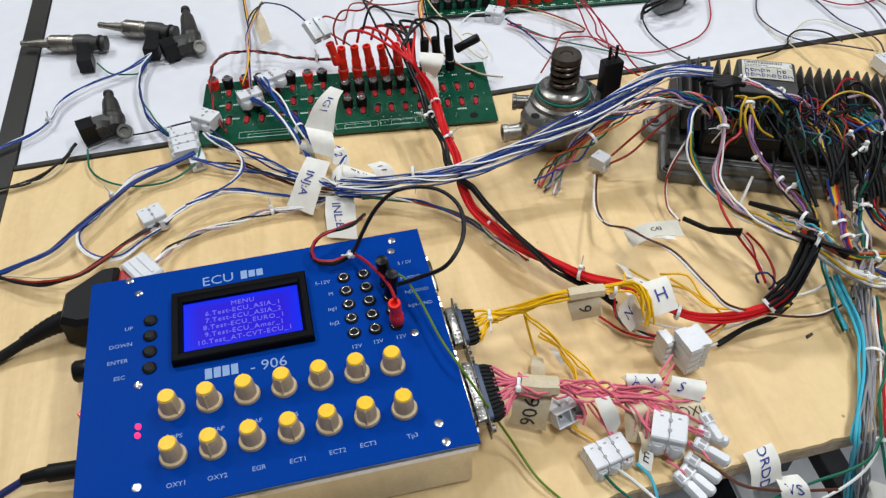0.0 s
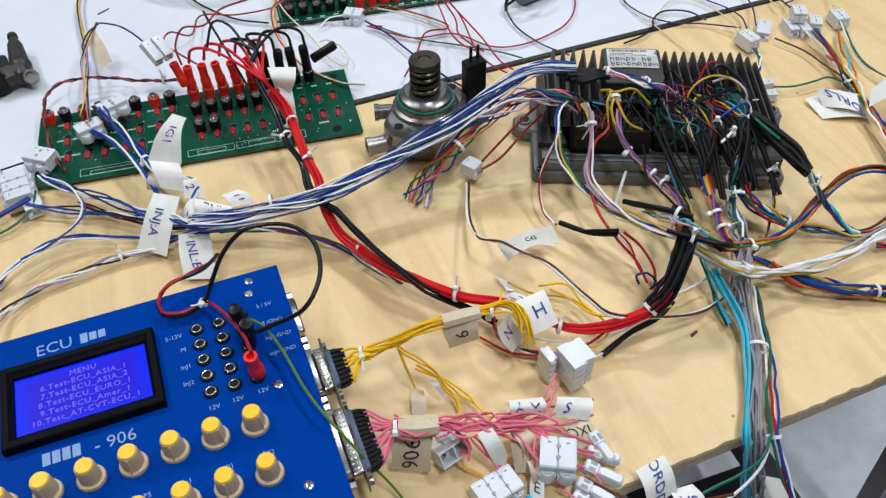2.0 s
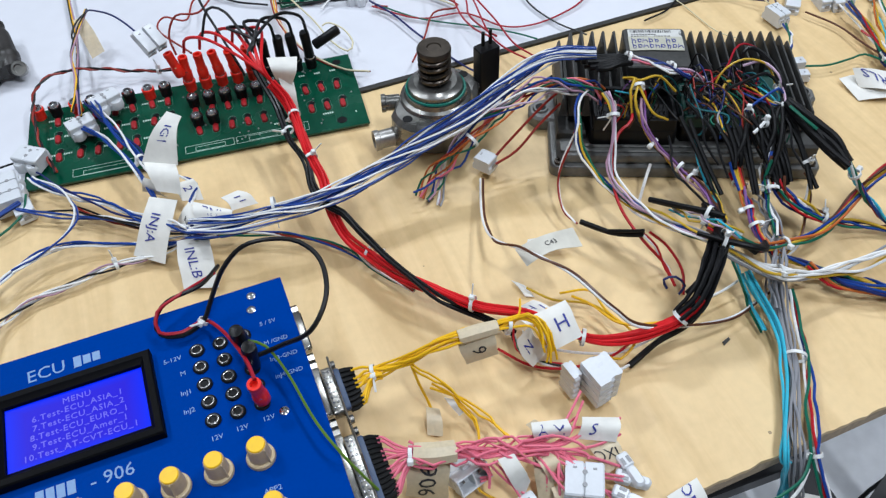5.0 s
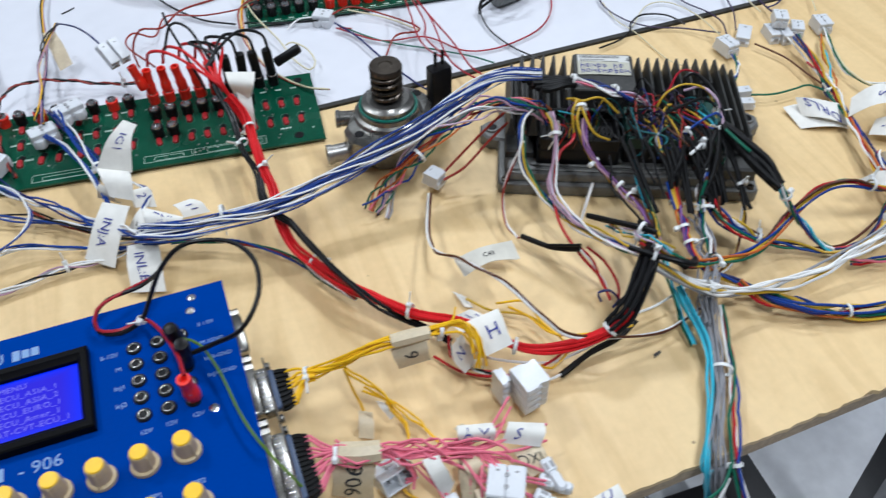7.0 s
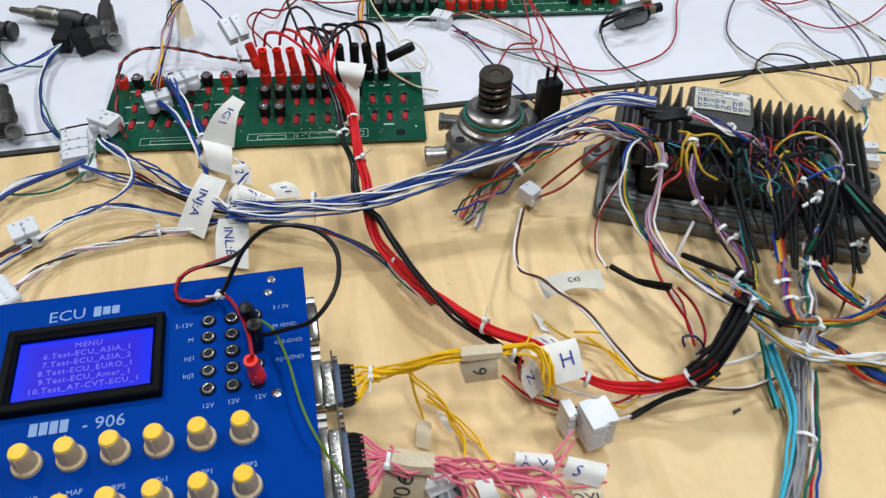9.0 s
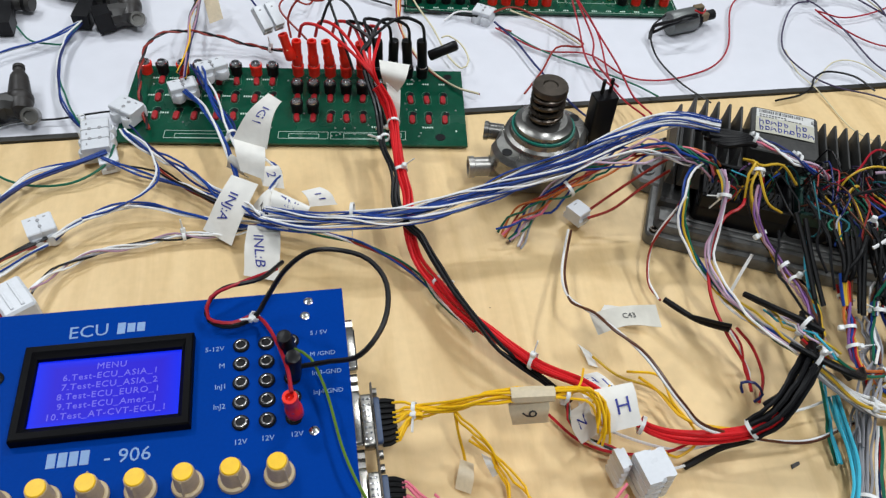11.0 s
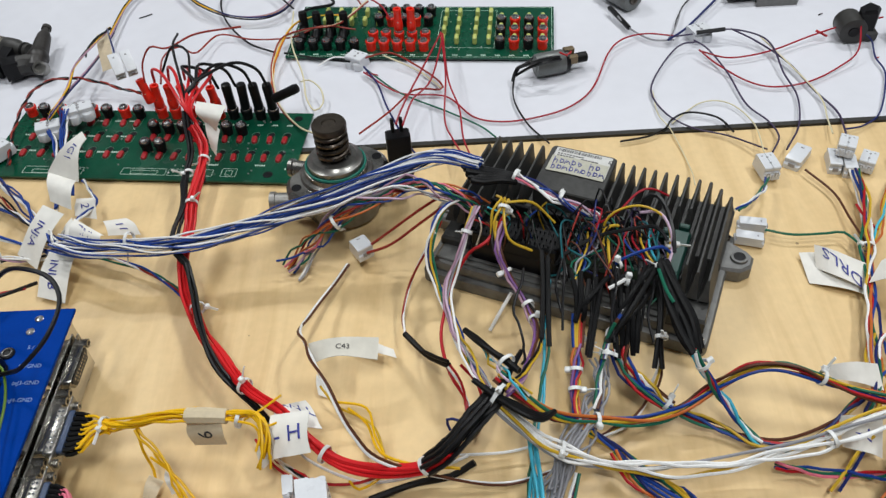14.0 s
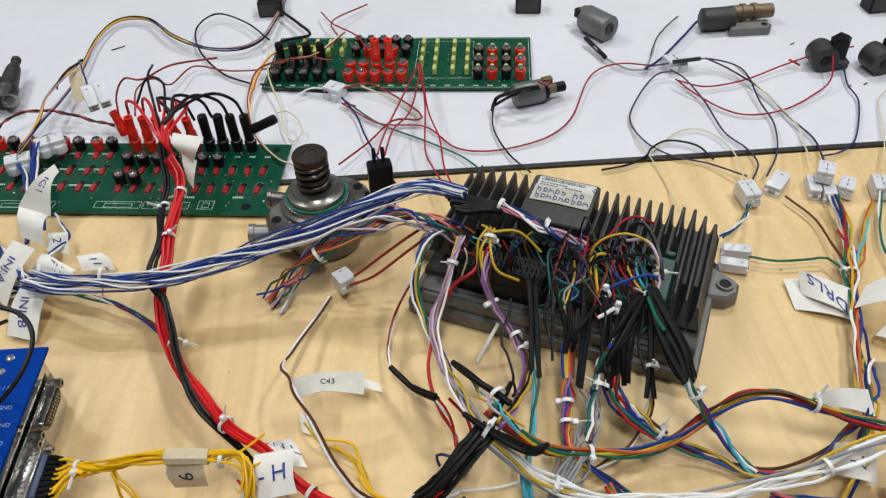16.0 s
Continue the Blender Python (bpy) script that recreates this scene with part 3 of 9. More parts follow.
port(-0.0035, 0.0150)
port(-0.0490, 0.0165, filled=True)
port(-0.1015, 0.0225, filled=True)
part("dial", Geo().lathe([(0.0062, 0), (0.0062, 0.004), (0.0072, 0.005), (0.0072, 0.0155), (0.0060, 0.0175), (0, 0.0175)], 18, pose(-0.1075, -0.026 + 0.0605, 0.03, 0, -90, 0)), BLACK_P, tester, "black side dial")
rk = part("rocker_switch", Geo().box((-0.108, -0.062 + 0.0605, 0.027), (0.003, 0.024, 0.017), 0.0008), BLACK_P, tester, "red rocker switch in a black frame")
part("rocker", Geo().prism([(0, -0.012), (-0.0105, 0.001), (0, 0.012)], -0.0065, 0.0065, 0.0005, pose(-0.1095, -0.062 + 0.0605, 0.027)), RED_P, rk, "red rocker")

DIMPLE = Geo().lathe([(0.0009, 0), (0.0007, 0.0004), (0, 0.0006)], 8).mesh("dimple", CHROME)
INSULATOR = shader("slate_blue_insulator", (0.035, 0.06, 0.12), 0.45, vary=0.2)


def dsub_plug(name, y, half, pins, label):
    """A metal plug: dimpled shell, flange with screws, blue insulator and a double row of sleeved wires."""
    p = thing(name, label, "plug", (0.1685 + 0.006 - (y - TY) * 0.035, y, 0.033), 2.0)
    part("shell", d_shell(half + 0.001, 0.0056, -0.0010, 0.0046, 0, 0), ZINC, p, "dimpled plated shell")
    for i in range(pins):
        for x in (0.0006, 0.0028):
            part("dimple", DIMPLE, None, p, m=pose(x, (i / (pins - 1) - 0.5) * (2 * half - 0.006), 0.0055))
    part("flange", Geo().box((0.0052, 0, 0), (0.0012, 2 * half + 0.015, 0.0125), 0.0005), ZINC, p, "plated flange")
    part("insulator", d_shell(half - 0.0008, 0.0046, 0.0056, 0.0090, 0, 0), INSULATOR, p, "slate blue insulator")
    for i in range(pins):
        yy = (i / (pins - 1) - 0.5) * (2 * half - 0.006)
        for z in (-0.0024, 0.0024):
            part("sleeve", Geo().tube([(0.0085, yy, z), (0.0125, yy * 0.98, z), (0.0172, yy * 0.86, z * 0.9 + 0.0008)], [0.0014, 0.00145, 0.0012], 7), BLACK_R, p, "black shrink sleeve")
    for q in (-1, 1):
        part("screw", Geo().lathe([(0.0026, 0), (0.0026, 0.0025), (0.0012, 0.0026), (0.0012, 0.0018), (0, 0.0018)], 10, pose(0.0057, q * (half + 0.0040), 0, 0, 90, 0)), ZINC, p)


dsub_plug("data_plug", -0.0490, 0.0150, 8, "small metal multi-pin plug with yellow wires")
dsub_plug("data_plug", -0.1015, 0.0215, 13, "long metal multi-pin plug with pink wires")

# mains lead, switch lead and small red box behind
mains = thing("power_lead", "thick black moulded mains plug and lead beside the blue box", "power lead", (-0.085, 0.03, 0))
g = Geo().prism([(0.000, -0.013), (0.012, -0.019), (0.034, -0.019), (0.036, 0.033), (0.027, 0.033), (0.001, 0.014)], 0.005, 0.029, 0.004)
part("plug", g, BLACK_R, mains, m=pose(0, 0, 0))
relief = spline([(0.006, -0.001, 0.017), (-0.012, -0.005, 0.014), (-0.029, -0.011, 0.010)], 0.002)
part("strain_relief", Geo().tube(relief, [0.0085 - 0.0037 * i / (len(relief) - 1) - 0.0006 * (i % 2) for i in range(len(relief))], 10), BLACK_R, mains)
part("cable", Geo().tube(spline([(-0.027, -0.010, 0.010), (-0.05, -0.020, 0.005), (-0.09, -0.042, 0.004), (-0.15, -0.08, 0.004), (-0.25, -0.15, 0.004)]), 0.0038, 10), BLACK_R, mains)
usb = thing("data_lead", "black plug with dark blue cable in the box side", "data lead", (-0.07, -0.097, 0.0))
part("plug", Geo().tube([(0.014, 0.002, 0.018), (-0.010, 0.004, 0.016)], 0.0056, 14), BLACK_R, usb)
part("sleeve", Geo().tube([(-0.009, 0.004, 0.016), (-0.018, 0.005, 0.014), (-0.027, 0.006, 0.011)], [0.0046, 0.0044, 0.0036], 10), BLACK_R, usb)
part("cable", Geo().tube(spline([(-0.026, 0.006, 0.011), (-0.045, -0.002, 0.007), (-0.09, -0.03, 0.003), (-0.2, -0.09, 0.003)]), 0.0024, 8), WIRE["navy"], usb)
redbox = thing("terminal_block", "red and white plug block behind the blue box", "connector", (-0.042, 0.053, 0), 35)
part("housing", Geo().box((-0.010, 0.0, 0.012), (0.024, 0.026, 0.02), 0.0015), shader("dull_red_plastic", (0.34, 0.018, 0.016), 0.4), redbox, "red housing")
part("cover", Geo().box((0.012, 0.002, 0.013), (0.02, 0.028, 0.022), 0.0015), NYLON, redbox, "white cover")
for i in range(2):
    part("rib", Geo().box((0.0085 + i * 0.0065, 0.002, 0.0242), (0.0022, 0.022, 0.0012), 0.0004), NYLON, redbox)

# ---- the two green circuit boards ----
def post_meshes(mat):
    return (Geo().lathe([(0.0046, 0), (0.0046, 0.0062), (0.0052, 0.0066), (0.0052, 0.0092), (0.0047, 0.0098), (0, 0.0098)], 16).mesh("post", mat),
            Geo().lathe([(0.0042, 0), (0.0041, 0.0010), (0.0033, 0.0022), (0.0022, 0.0024), (0.0019, 0.0008), (0, 0.0008)], 14).mesh("ring", CHROME))


POST_R, RING = post_meshes(RED_P)
POST_K, _ = post_meshes(BLACK_P)
PLUG_R = Geo().lathe([(0.0040, 0), (0.0045, 0.001), (0.0045, 0.008), (0.0038, 0.0095), (0.0038, 0.019), (0.0041, 0.020), (0.0038, 0.0222), (0.0022, 0.0222), (0.0020, 0.018), (0, 0.018)], 16).mesh("plug_sleeve", RED_P)
PLUG_K = Geo().lathe([(0.0038, 0), (0.0043, 0.001), (0.0041, 0.012), (0.0043, 0.022), (0.0038, 0.0245), (0.002, 0.025), (0, 0.025)], 14).mesh("plug_sleeve", BLACK_P)
SILK_D = shader("dim_pad_outline", (0.10, 0.20, 0.15), 0.5, vary=0.2)
PAD_LINE = Geo().tube([(0.0034 * math.cos(a * 0.3927) + 0.0004, 0.0034 * math.sin(a * 0.3927) + (0.0076 if 0 < a % 16 < 8.5 else -0.0022), 0.0001) for a in range(17)], 0.00016, 4, False).mesh("outline", SILK_D)
# black disc laid on the board for the shade in each pad's hole
PAD_SHADE = Geo().lathe([(0.0026, 0), (0.0026, 0.0006), (0, 0.0006)], 12).mesh("bore_shade", BLACK_P)
DOT = Geo().lathe([(0.0009, 0), (0.0006, 0.0005), (0, 0.0006)], 8).mesh("solder_joint", SOLDER)
rnd = random.Random(5)


def post(bd, x, y, red):
    p = part("post", POST_R if red else POST_K, None, bd, "red socket post" if red else "black socket post", m=pose(x, y, 0.0042))
    part("ring", RING, None, p, "plated ring", m=pose(0, 0, 0.0094))


SLOT = Geo().prism([(0.0024 * math.cos(a * 0.5236), 0.0024 * math.sin(a * 0.5236) + (0.0023 if 0 < a < 7 else -0.0023)) for a in range(12)], 0, 0.0021, 0.0007).mesh("pad", RED_PAD)


def pad(bd, x, y):
    p = part("pad", SLOT, None, bd, "dark red slotted pad", m=pose(x, y, 0.0042, 0, 0, rnd.uniform(-6, 6)))
    part("outline", PAD_LINE, None, p, "thin printed outline")
    part("bore_shade", PAD_SHADE, None, p, m=pose(0.0012, 0.0074, -0.0002))


board = thing("circuit_board", "long green circuit board with red and black sockets on the bench", "circuit board", (0.137, 0.258, 0), -4.3, group="green circuit boards")
outline = [(-0.134, -0.047), (0.134, -0.047), (0.134, 0.047), (-0.134, 0.047)]
part("laminate", Geo().prism(outline, 0.0026, 0.0042), PCB_G, board, "green solder-masked laminate")
for x, y in ((-0.128, -0.042), (0.128, -0.042), (-0.128, 0.042), (0.128, 0.042)):
    part("foot", Geo().lathe([(0.003, 0), (0.003, 0.0026), (0, 0.0026)], 8), NYLON, board, m=pose(x, y, 0))
for i, x in enumerate((-0.1248, -0.1115, -0.0952, -0.082, -0.0657, -0.0524, -0.0361, -0.0226)):
    post(board, x, 0.0385, i % 2 == 0)
for i in range(5):
    post(board, -0.002 + i * 0.0132, 0.0395, True)
    post(board, 0.064 + i * 0.0122, 0.0395, False) if i < 4 else None
    post(board, -0.001 + i * 0.0131, 0.0165, False)
for x in (0.0645, 0.0775):
    post(board, x, 0.0165, False)
for x in (0.0005, 0.013):
    post(board, x, -0.0085, False)
for x in (-0.111, -0.095, -0.081, -0.065, -0.0513, -0.0352, -0.0224):
    pad(board, x, 0.0275)
    pad(board, x + 0.0008, 0.0055)
for x in (-0.1205, -0.1088, -0.0925, -0.0788, -0.062, -0.0488, -0.0335, -0.021):
    pad(board, x, -0.0165)
for i in range(5):
    pad(board, -0.0005 + i * 0.0131, 0.0075)
for i in range(10):
    pad(board, 0.0005 + i * 0.0130, -0.0172)
for i in range(5):
    pad(board, 0.064 + i * 0.0132, 0.0072)


def silk(bd, boxes, texts, dots, seed):
    g = Geo()
    for x0, y0, x1, y1 in boxes:
        t = 0.00032
        for c, s in ((((x0 + x1) / 2, y0), (x1 - x0, t)), (((x0 + x1) / 2, y1), (x1 - x0, t)), ((x0, (y0 + y1) / 2), (t, y1 - y0)), ((x1, (y0 + y1) / 2), (t, y1 - y0))):
            g.box((c[0], c[1], 0.00428), (s[0], s[1], 0.00012))
    for x, y, n in texts:
        for k in range(n):
            g.box((x + k * 0.0018, y, 0.00428), (0.0012, 0.0019, 0.00012))
    part("silkscreen", g, SILK, bd, "pale printed outlines")
    rr = random.Random(seed)
    for _ in range(dots):
        part("solder_joint", DOT, None, bd, m=pose(rr.uniform(-0.12, 0.128), rr.uniform(-0.04, 0.035), 0.0042))


silk(board, [(-0.098, -0.042, -0.046, -0.0335), (-0.09, -0.0415, -0.054, -0.037), (-0.012, -0.041, 0.026, -0.033), (-0.004, -0.040, 0.019, -0.0355), (0.028, -0.041, 0.066, -0.033), (0.038, -0.040, 0.06, -0.0345), (0.0735, -0.041, 0.086, -0.031), (0.077, -0.039, 0.0825, -0.0335)],
     [(x, y, 4) for x in (-0.118, -0.105, -0.074, -0.06, -0.043, -0.03) for y in (0.031, 0.009, -0.0125)] + [(x * 0.0132 - 0.004, 0.0285, 3) for x in range(10)] + [(0.1, -0.026, 5), (0.06, -0.0265, 5), (0.126, -0.03, 1)], 46, 3)
# mounting holes: black discs on the board paint in their shade
part("mount_hole_shade", Geo().lathe([(0.004, 0), (0.004, 0.0004), (0, 0.0004)], 16), BLACK_P, board, "black disc for the shade in a mounting hole", m=pose(0.1131, -0.0375, 0.0041))
part("mount_hole_shade", Geo().lathe([(0.0036, 0), (0.0036, 0.0004), (0, 0.0004)], 16), BLACK_P, board, "black disc for the shade in a mounting hole", m=pose(0.122, 0.0385, 0.0041))


def banana(x, y, z, red, lean=(0, 0), rz=0):
    p = thing("banana_plug", "red banana plug pushed into a socket" if red else "black banana plug pushed into a socket", "plug", group="banana plugs")
    p.matrix_world = pose(x, y, z, lean[0], lean[1], rz)
    part("plug_sleeve", PLUG_R if red else PLUG_K, None, p)
    part("clamp_screw", Geo().lathe([(0.0009, 0), (0.0009, 0.0009), (0, 0.0009)], 8, pose(0, -0.003, 0.009, 90, 0, 0)), CHROME, p)
    return p


BM = pose(0.137, 0.258, 0, 0, 0, -4.3)
rnd = random.Random(8)
for i in range(5):
    q = BM @ Vector((-0.002 + i * 0.0132, 0.0395, 0.0145))
    banana(q.x, q.y, q.z, True, (rnd.uniform(-3, 5), rnd.uniform(-9, 2)))
for i in range(4):
    q = BM @ Vector((0.064 + i * 0.0122, 0.0395, 0.0145))
    banana(q.x, q.y, q.z, False, (rnd.uniform(-3, 4), rnd.uniform(-5, 3)))
banana(0.245, 0.285, 0.028, False, (20, 62), 20)
banana(0.1335, 0.294, 0.022, True, (-10, -14), 0)

board2 = thing("circuit_board", "second green circuit board with dense sockets on the white table", "circuit board", (0.366, 0.427, 0), -4.0, group="green circuit boards")
part("laminate", Geo().prism([(-0.129, -0.048), (0.129, -0.048), (0.129, 0.048), (-0.129, 0.048)], 0.0026, 0.0042), PCB_G, board2, "green solder-masked laminate")
for x, y in ((-0.123, -0.043), (0.123, -0.043), (-0.123, 0.043), (0.123, 0.043)):
    part("foot", Geo().lathe([(0.003, 0), (0.003, 0.0026), (0, 0.0026)], 8), NYLON, board2, m=pose(x, y, 0))
for i in range(5):
    post(board2, -0.117 + i * 0.0135, -0.033, False)
    if i < 4:
        part("capacitor", PLUG_K, None, board2, "black sleeve", m=pose(-0.117 + i * 0.0135, -0.006, 0.004))
for i in range(5):
    for j in range(2):
        if i in (2, 3):
            continue
        post(board2, -0.0465 + i * 0.0128, -0.033 + j * 0.0165, True)
    post(board2, -0.045 + i * 0.0125, 0.012, i % 2 == 1)
    post(board2, -0.044 + i * 0.0125, 0.030, False)
for i in (2, 3):
    post(board2, -0.0465 + i * 0.0128, -0.033, True)
    post(board2, -0.0465 + i * 0.0128, -0.0165, True)
LEDB = Geo().box((0, 0, 0.004), (0.004, 0.0085, 0.008), 0.001).mesh("led_block", LED_Y)
for i in range(4):
    for j in range(4):
        part("led_block", LEDB, None, board2, "pale yellow indicator block", m=pose(0.022 + i * 0.0135 + (0.004 if i > 1 else 0), -0.021 + j * 0.0165, 0.0042))
    for j in range(3):
        post(board2, 0.0775 + i * 0.0135, -0.029 + j * 0.0195, i % 2 == 1)
for i in range(6):
    for j in range(2):
        part("led_block", LEDB, None, board2, "pale yellow indicator block", m=pose(-0.10 + i * 0.0135, 0.012 + j * 0.017, 0.0042))
for i in range(4):
    for j in range(3):
        part("led_block", LEDB, None, board2, "pale yellow indicator block", m=pose(0.0775 + i * 0.0135, -0.02 + j * 0.0195, 0.0042))
silk(board2, [(-0.127, -0.046, 0.127, 0.046), (0.016, -0.03, 0.072, 0.04)], [(x * 0.0135 - 0.115, -0.043, 3) for x in range(17)], 40, 9)
B2 = pose(0.366, 0.427, 0, 0, 0, -4.0)
for i in (2, 3):
    q = B2 @ Vector((-0.0465 + i * 0.0128, -0.0165, 0.016))
    banana(q.x, q.y, q.z, True)
for i in range(4):
    q = B2 @ Vector((-0.117 + i * 0.0135, -0.022, 0.0045))
    banana(q.x, q.y, q.z + 0.003, False, (-70, 0))

# ---- engine control unit ----
ecu = thing("engine_control_unit", "dark cast engine control unit with cooling fins and plugs", "control unit", (0.49, 0.11, 0), -22)


def rounded(x0, y0, x1, y1, r, n=4):
    out = []
    for cx, cy, a0 in ((x1 - r, y1 - r, 0), (x0 + r, y1 - r, 90), (x0 + r, y0 + r, 180), (x1 - r, y0 + r, 270)):
        for k in range(n + 1):
            a = radians(a0 + 90 * k / n)
            out.append((cx + r * math.cos(a), cy + r * math.sin(a)))
    return out


CAST_T = shader("worn_grey_casting", (0.135, 0.135, 0.129), 0.42, metal=0.45, vary=0.3, grain=180, blot=26, bump=0.2)
part("base_plate", Geo().prism(rounded(-0.099, -0.055, 0.099, 0.056, 0.006), 0.001, 0.010, 0.0015), CAST_T, ecu, "worn grey cast base plate")
part("case", Geo().prism(rounded(-0.094, -0.050, 0.094, 0.055, 0.008), 0.010, 0.0165, 0.003), CAST_T, ecu, "worn grey cast tray")
part("ridge", Geo().box((-0.004, -0.0440, 0.0172), (0.176, 0.0022, 0.0016), 0.0006), CAST_T, ecu)
part("ridge", Geo().box((-0.004, -0.0385, 0.0172), (0.140, 0.0022, 0.0016), 0.0006), CAST_T, ecu)
g = Geo().prism([(-0.094, 0.0), (0.094, 0.0), (0.094, 0.056), (-0.094, 0.056)], 0.016, 0.034, 0.003)
g.prism([(0.070, -0.048), (0.094, -0.048), (0.094, 0.01), (0.070, 0.01)], 0.016, 0.027, 0.002)
g.prism([(-0.094, -0.03), (-0.072, -0.03), (-0.072, 0.01), (-0.094, 0.01)], 0.016, 0.0235, 0.002)
part("upper_case", g, CAST, ecu)


def fin(x, y0, y1, z0, z1):
    """A cast fin: wide rounded root, slim rounded crest, sloped front."""
    prof = [(-0.0037, z0), (-0.0030, z0 + 0.0022), (-0.0019, z0 + (z1 - z0) * 0.45), (-0.0012, z1 - 0.0016), (-0.0006, z1 - 0.0002), (0.0006, z1 - 0.0002), (0.0012, z1 - 0.0016), (0.0019, z0 + (z1 - z0) * 0.45), (0.0030, z0 + 0.0022), (0.0037, z0)]
    v, n = [], len(prof)
    for y, back in ((y0, 1.0), (y1, 0.15)):
        for px, pz in prof:
            v.append((x + px, y + (0.007 if y == y0 else -0.007) * back * (pz - z0) / (z1 - z0), pz))
    f = [tuple(range(n)), tuple(range(2 * n - 1, n - 1, -1))] + [(k + 1, k, n + k, n + k + 1) for k in range(n - 1)]
    part("fin", Geo().add(v, f), CAST, ecu)


for i in range(6):
    fin(-0.090 + i * 0.0085, -0.022 if i < 3 else 0.004, 0.058, 0.032, 0.052 if i > 0 else 0.043)
for i in range(11):
    fin(0.0125 + i * 0.0077, -0.004 + (0.006 if i < 6 else 0.022 if i < 8 else -0.030), 0.058, 0.030, 0.052 - (0.004 if i > 8 else 0) - (0.005 if i > 9 else 0))
part("label_block", Geo().prism(rounded(-0.041, 0.012, 0.0075, 0.061, 0.003), 0.030, 0.0515, 0.001), CAST, ecu)
NOTE_W = shader("dulled_sticker_paper", (0.56, 0.56, 0.54), 0.5, vary=0.1, blot=60)
sticker = part("sticker", Geo().prism(rounded(-0.037, 0.034, 0.0045, 0.059, 0.0005, 1), 0.0515, 0.0518), NOTE_W, ecu, "white printed sticker")
bars = Geo()
rnd = random.Random(2)
x = -0.035
while x < -0.003:
    w = rnd.choice((0.0003, 0.0005, 0.0009))
    bars.box((x, 0.0565, 0.05185), (w, 0.0032, 0.0001))
    x += w + rnd.choice((0.0004, 0.0006))
for i, (x0, n) in enumerate(((-0.034, 9), (-0.034, 6))):
    for k in range(n):
        bars.box((x0 + k * 0.0022, 0.0525 - i * 0.0022, 0.05185), (0.0016, 0.0011, 0.0001))
for k in range(5):
    bars.box((-0.016 + k * 0.0026, 0.0502, 0.05185), (0.0021, 0.0015, 0.0001))
lettering("GP", 0.0045, INK_K, ecu, pose(0.0025, 0.0535, 0.0519, 0, 0, -90))
part("print", bars, INK_K, sticker, "barcode and print bars")
NOTE_P = shader("yellowed_tape_paper", (0.44, 0.43, 0.35), 0.6, vary=0.12, blot=80)
note = part("handwritten_note", Geo().ribbon([(-0.0375, 0.040, 0.0522), (-0.02, 0.0405, 0.0524), (0.004, 0.040, 0.0522)], (0, 0.0175, 0), 0.0003), NOTE_P, ecu, "yellowed tape note with blue pen marks")
g = Geo()
for row, y in enumerate((0.0435, 0.0365)):
    for k in range(8 if row == 0 else 9):
        if (row, k) in ((0, 5),):
            continue
        cx = -0.0335 + k * 0.0044
        hh = 0.0062 if k % 3 == 0 else 0.0046
        lean = 0.0008 * math.sin(k * 2.1 + row)
        g.tube([(cx - 0.0013, y + hh / 2, 0.0527), (cx - 0.0013 + lean, y - hh / 2, 0.0527)], 0.00034, 4)
        if k % 2:
            g.tube([(cx + 0.0013 * math.sin(q * 0.7), y + 0.0019 * math.cos(q * 0.7), 0.0527) for q in range(10)], 0.00034, 4)
        else:
            g.tube([(cx - 0.0010, y + lean, 0.0527), (cx + 0.0004, y + 0.0010, 0.0527), (cx + 0.0013, y - 0.0002, 0.0527), (cx + 0.0011 - lean, y - hh / 2, 0.0527)], 0.00034, 4)
part("pen_marks", g, INK, note, "blue pen marks")
# mounting ears
for x, y, s in ((0.1045, 0.0312, 1), (-0.1045, 0.010, -1)):
    ear = Geo().prism([(x - s * 0.012, y - 0.014), (x + s * 0.003, y - 0.012), (x + s * 0.0095, y - 0.005), (x + s * 0.0095, y + 0.005), (x + s * 0.004, y + 0.010), (x - s * 0.012, y + 0.016)][::s], 0.001, 0.012, 0.002)
    e = part("ear", ear, CAST_L, ecu, "pale cast mounting ear")
    part("boss", Geo().lathe([(0.0062, 0.012), (0.0058, 0.0138), (0.0042, 0.0138), (0.0040, 0.0128), (0, 0.0128)], 20, pose(x, y, 0)), CAST_L, e)
    # black disc in the boss, painted shade of the through hole
    part("bore_shade", Geo().lathe([(0.004, 0.0129), (0.004, 0.0133), (0, 0.0133)], 16, pose(x, y, 0)), BLACK_P, e)
for x, y in ((-0.093, -0.049), (0.093, -0.049), (-0.093, 0.05), (0.093, 0.05)):
    part("bolt", Geo().lathe([(0.0030, 0), (0.0028, 0.0022), (0.0016, 0.0022), (0.0014, 0.001), (0, 0.001)], 12), STEEL_D, ecu, m=pose(x, y, 0.0095))
GREEN_S = shader("dark_green_plastic", (0.008, 0.045, 0.035), 0.4, vary=0.2)
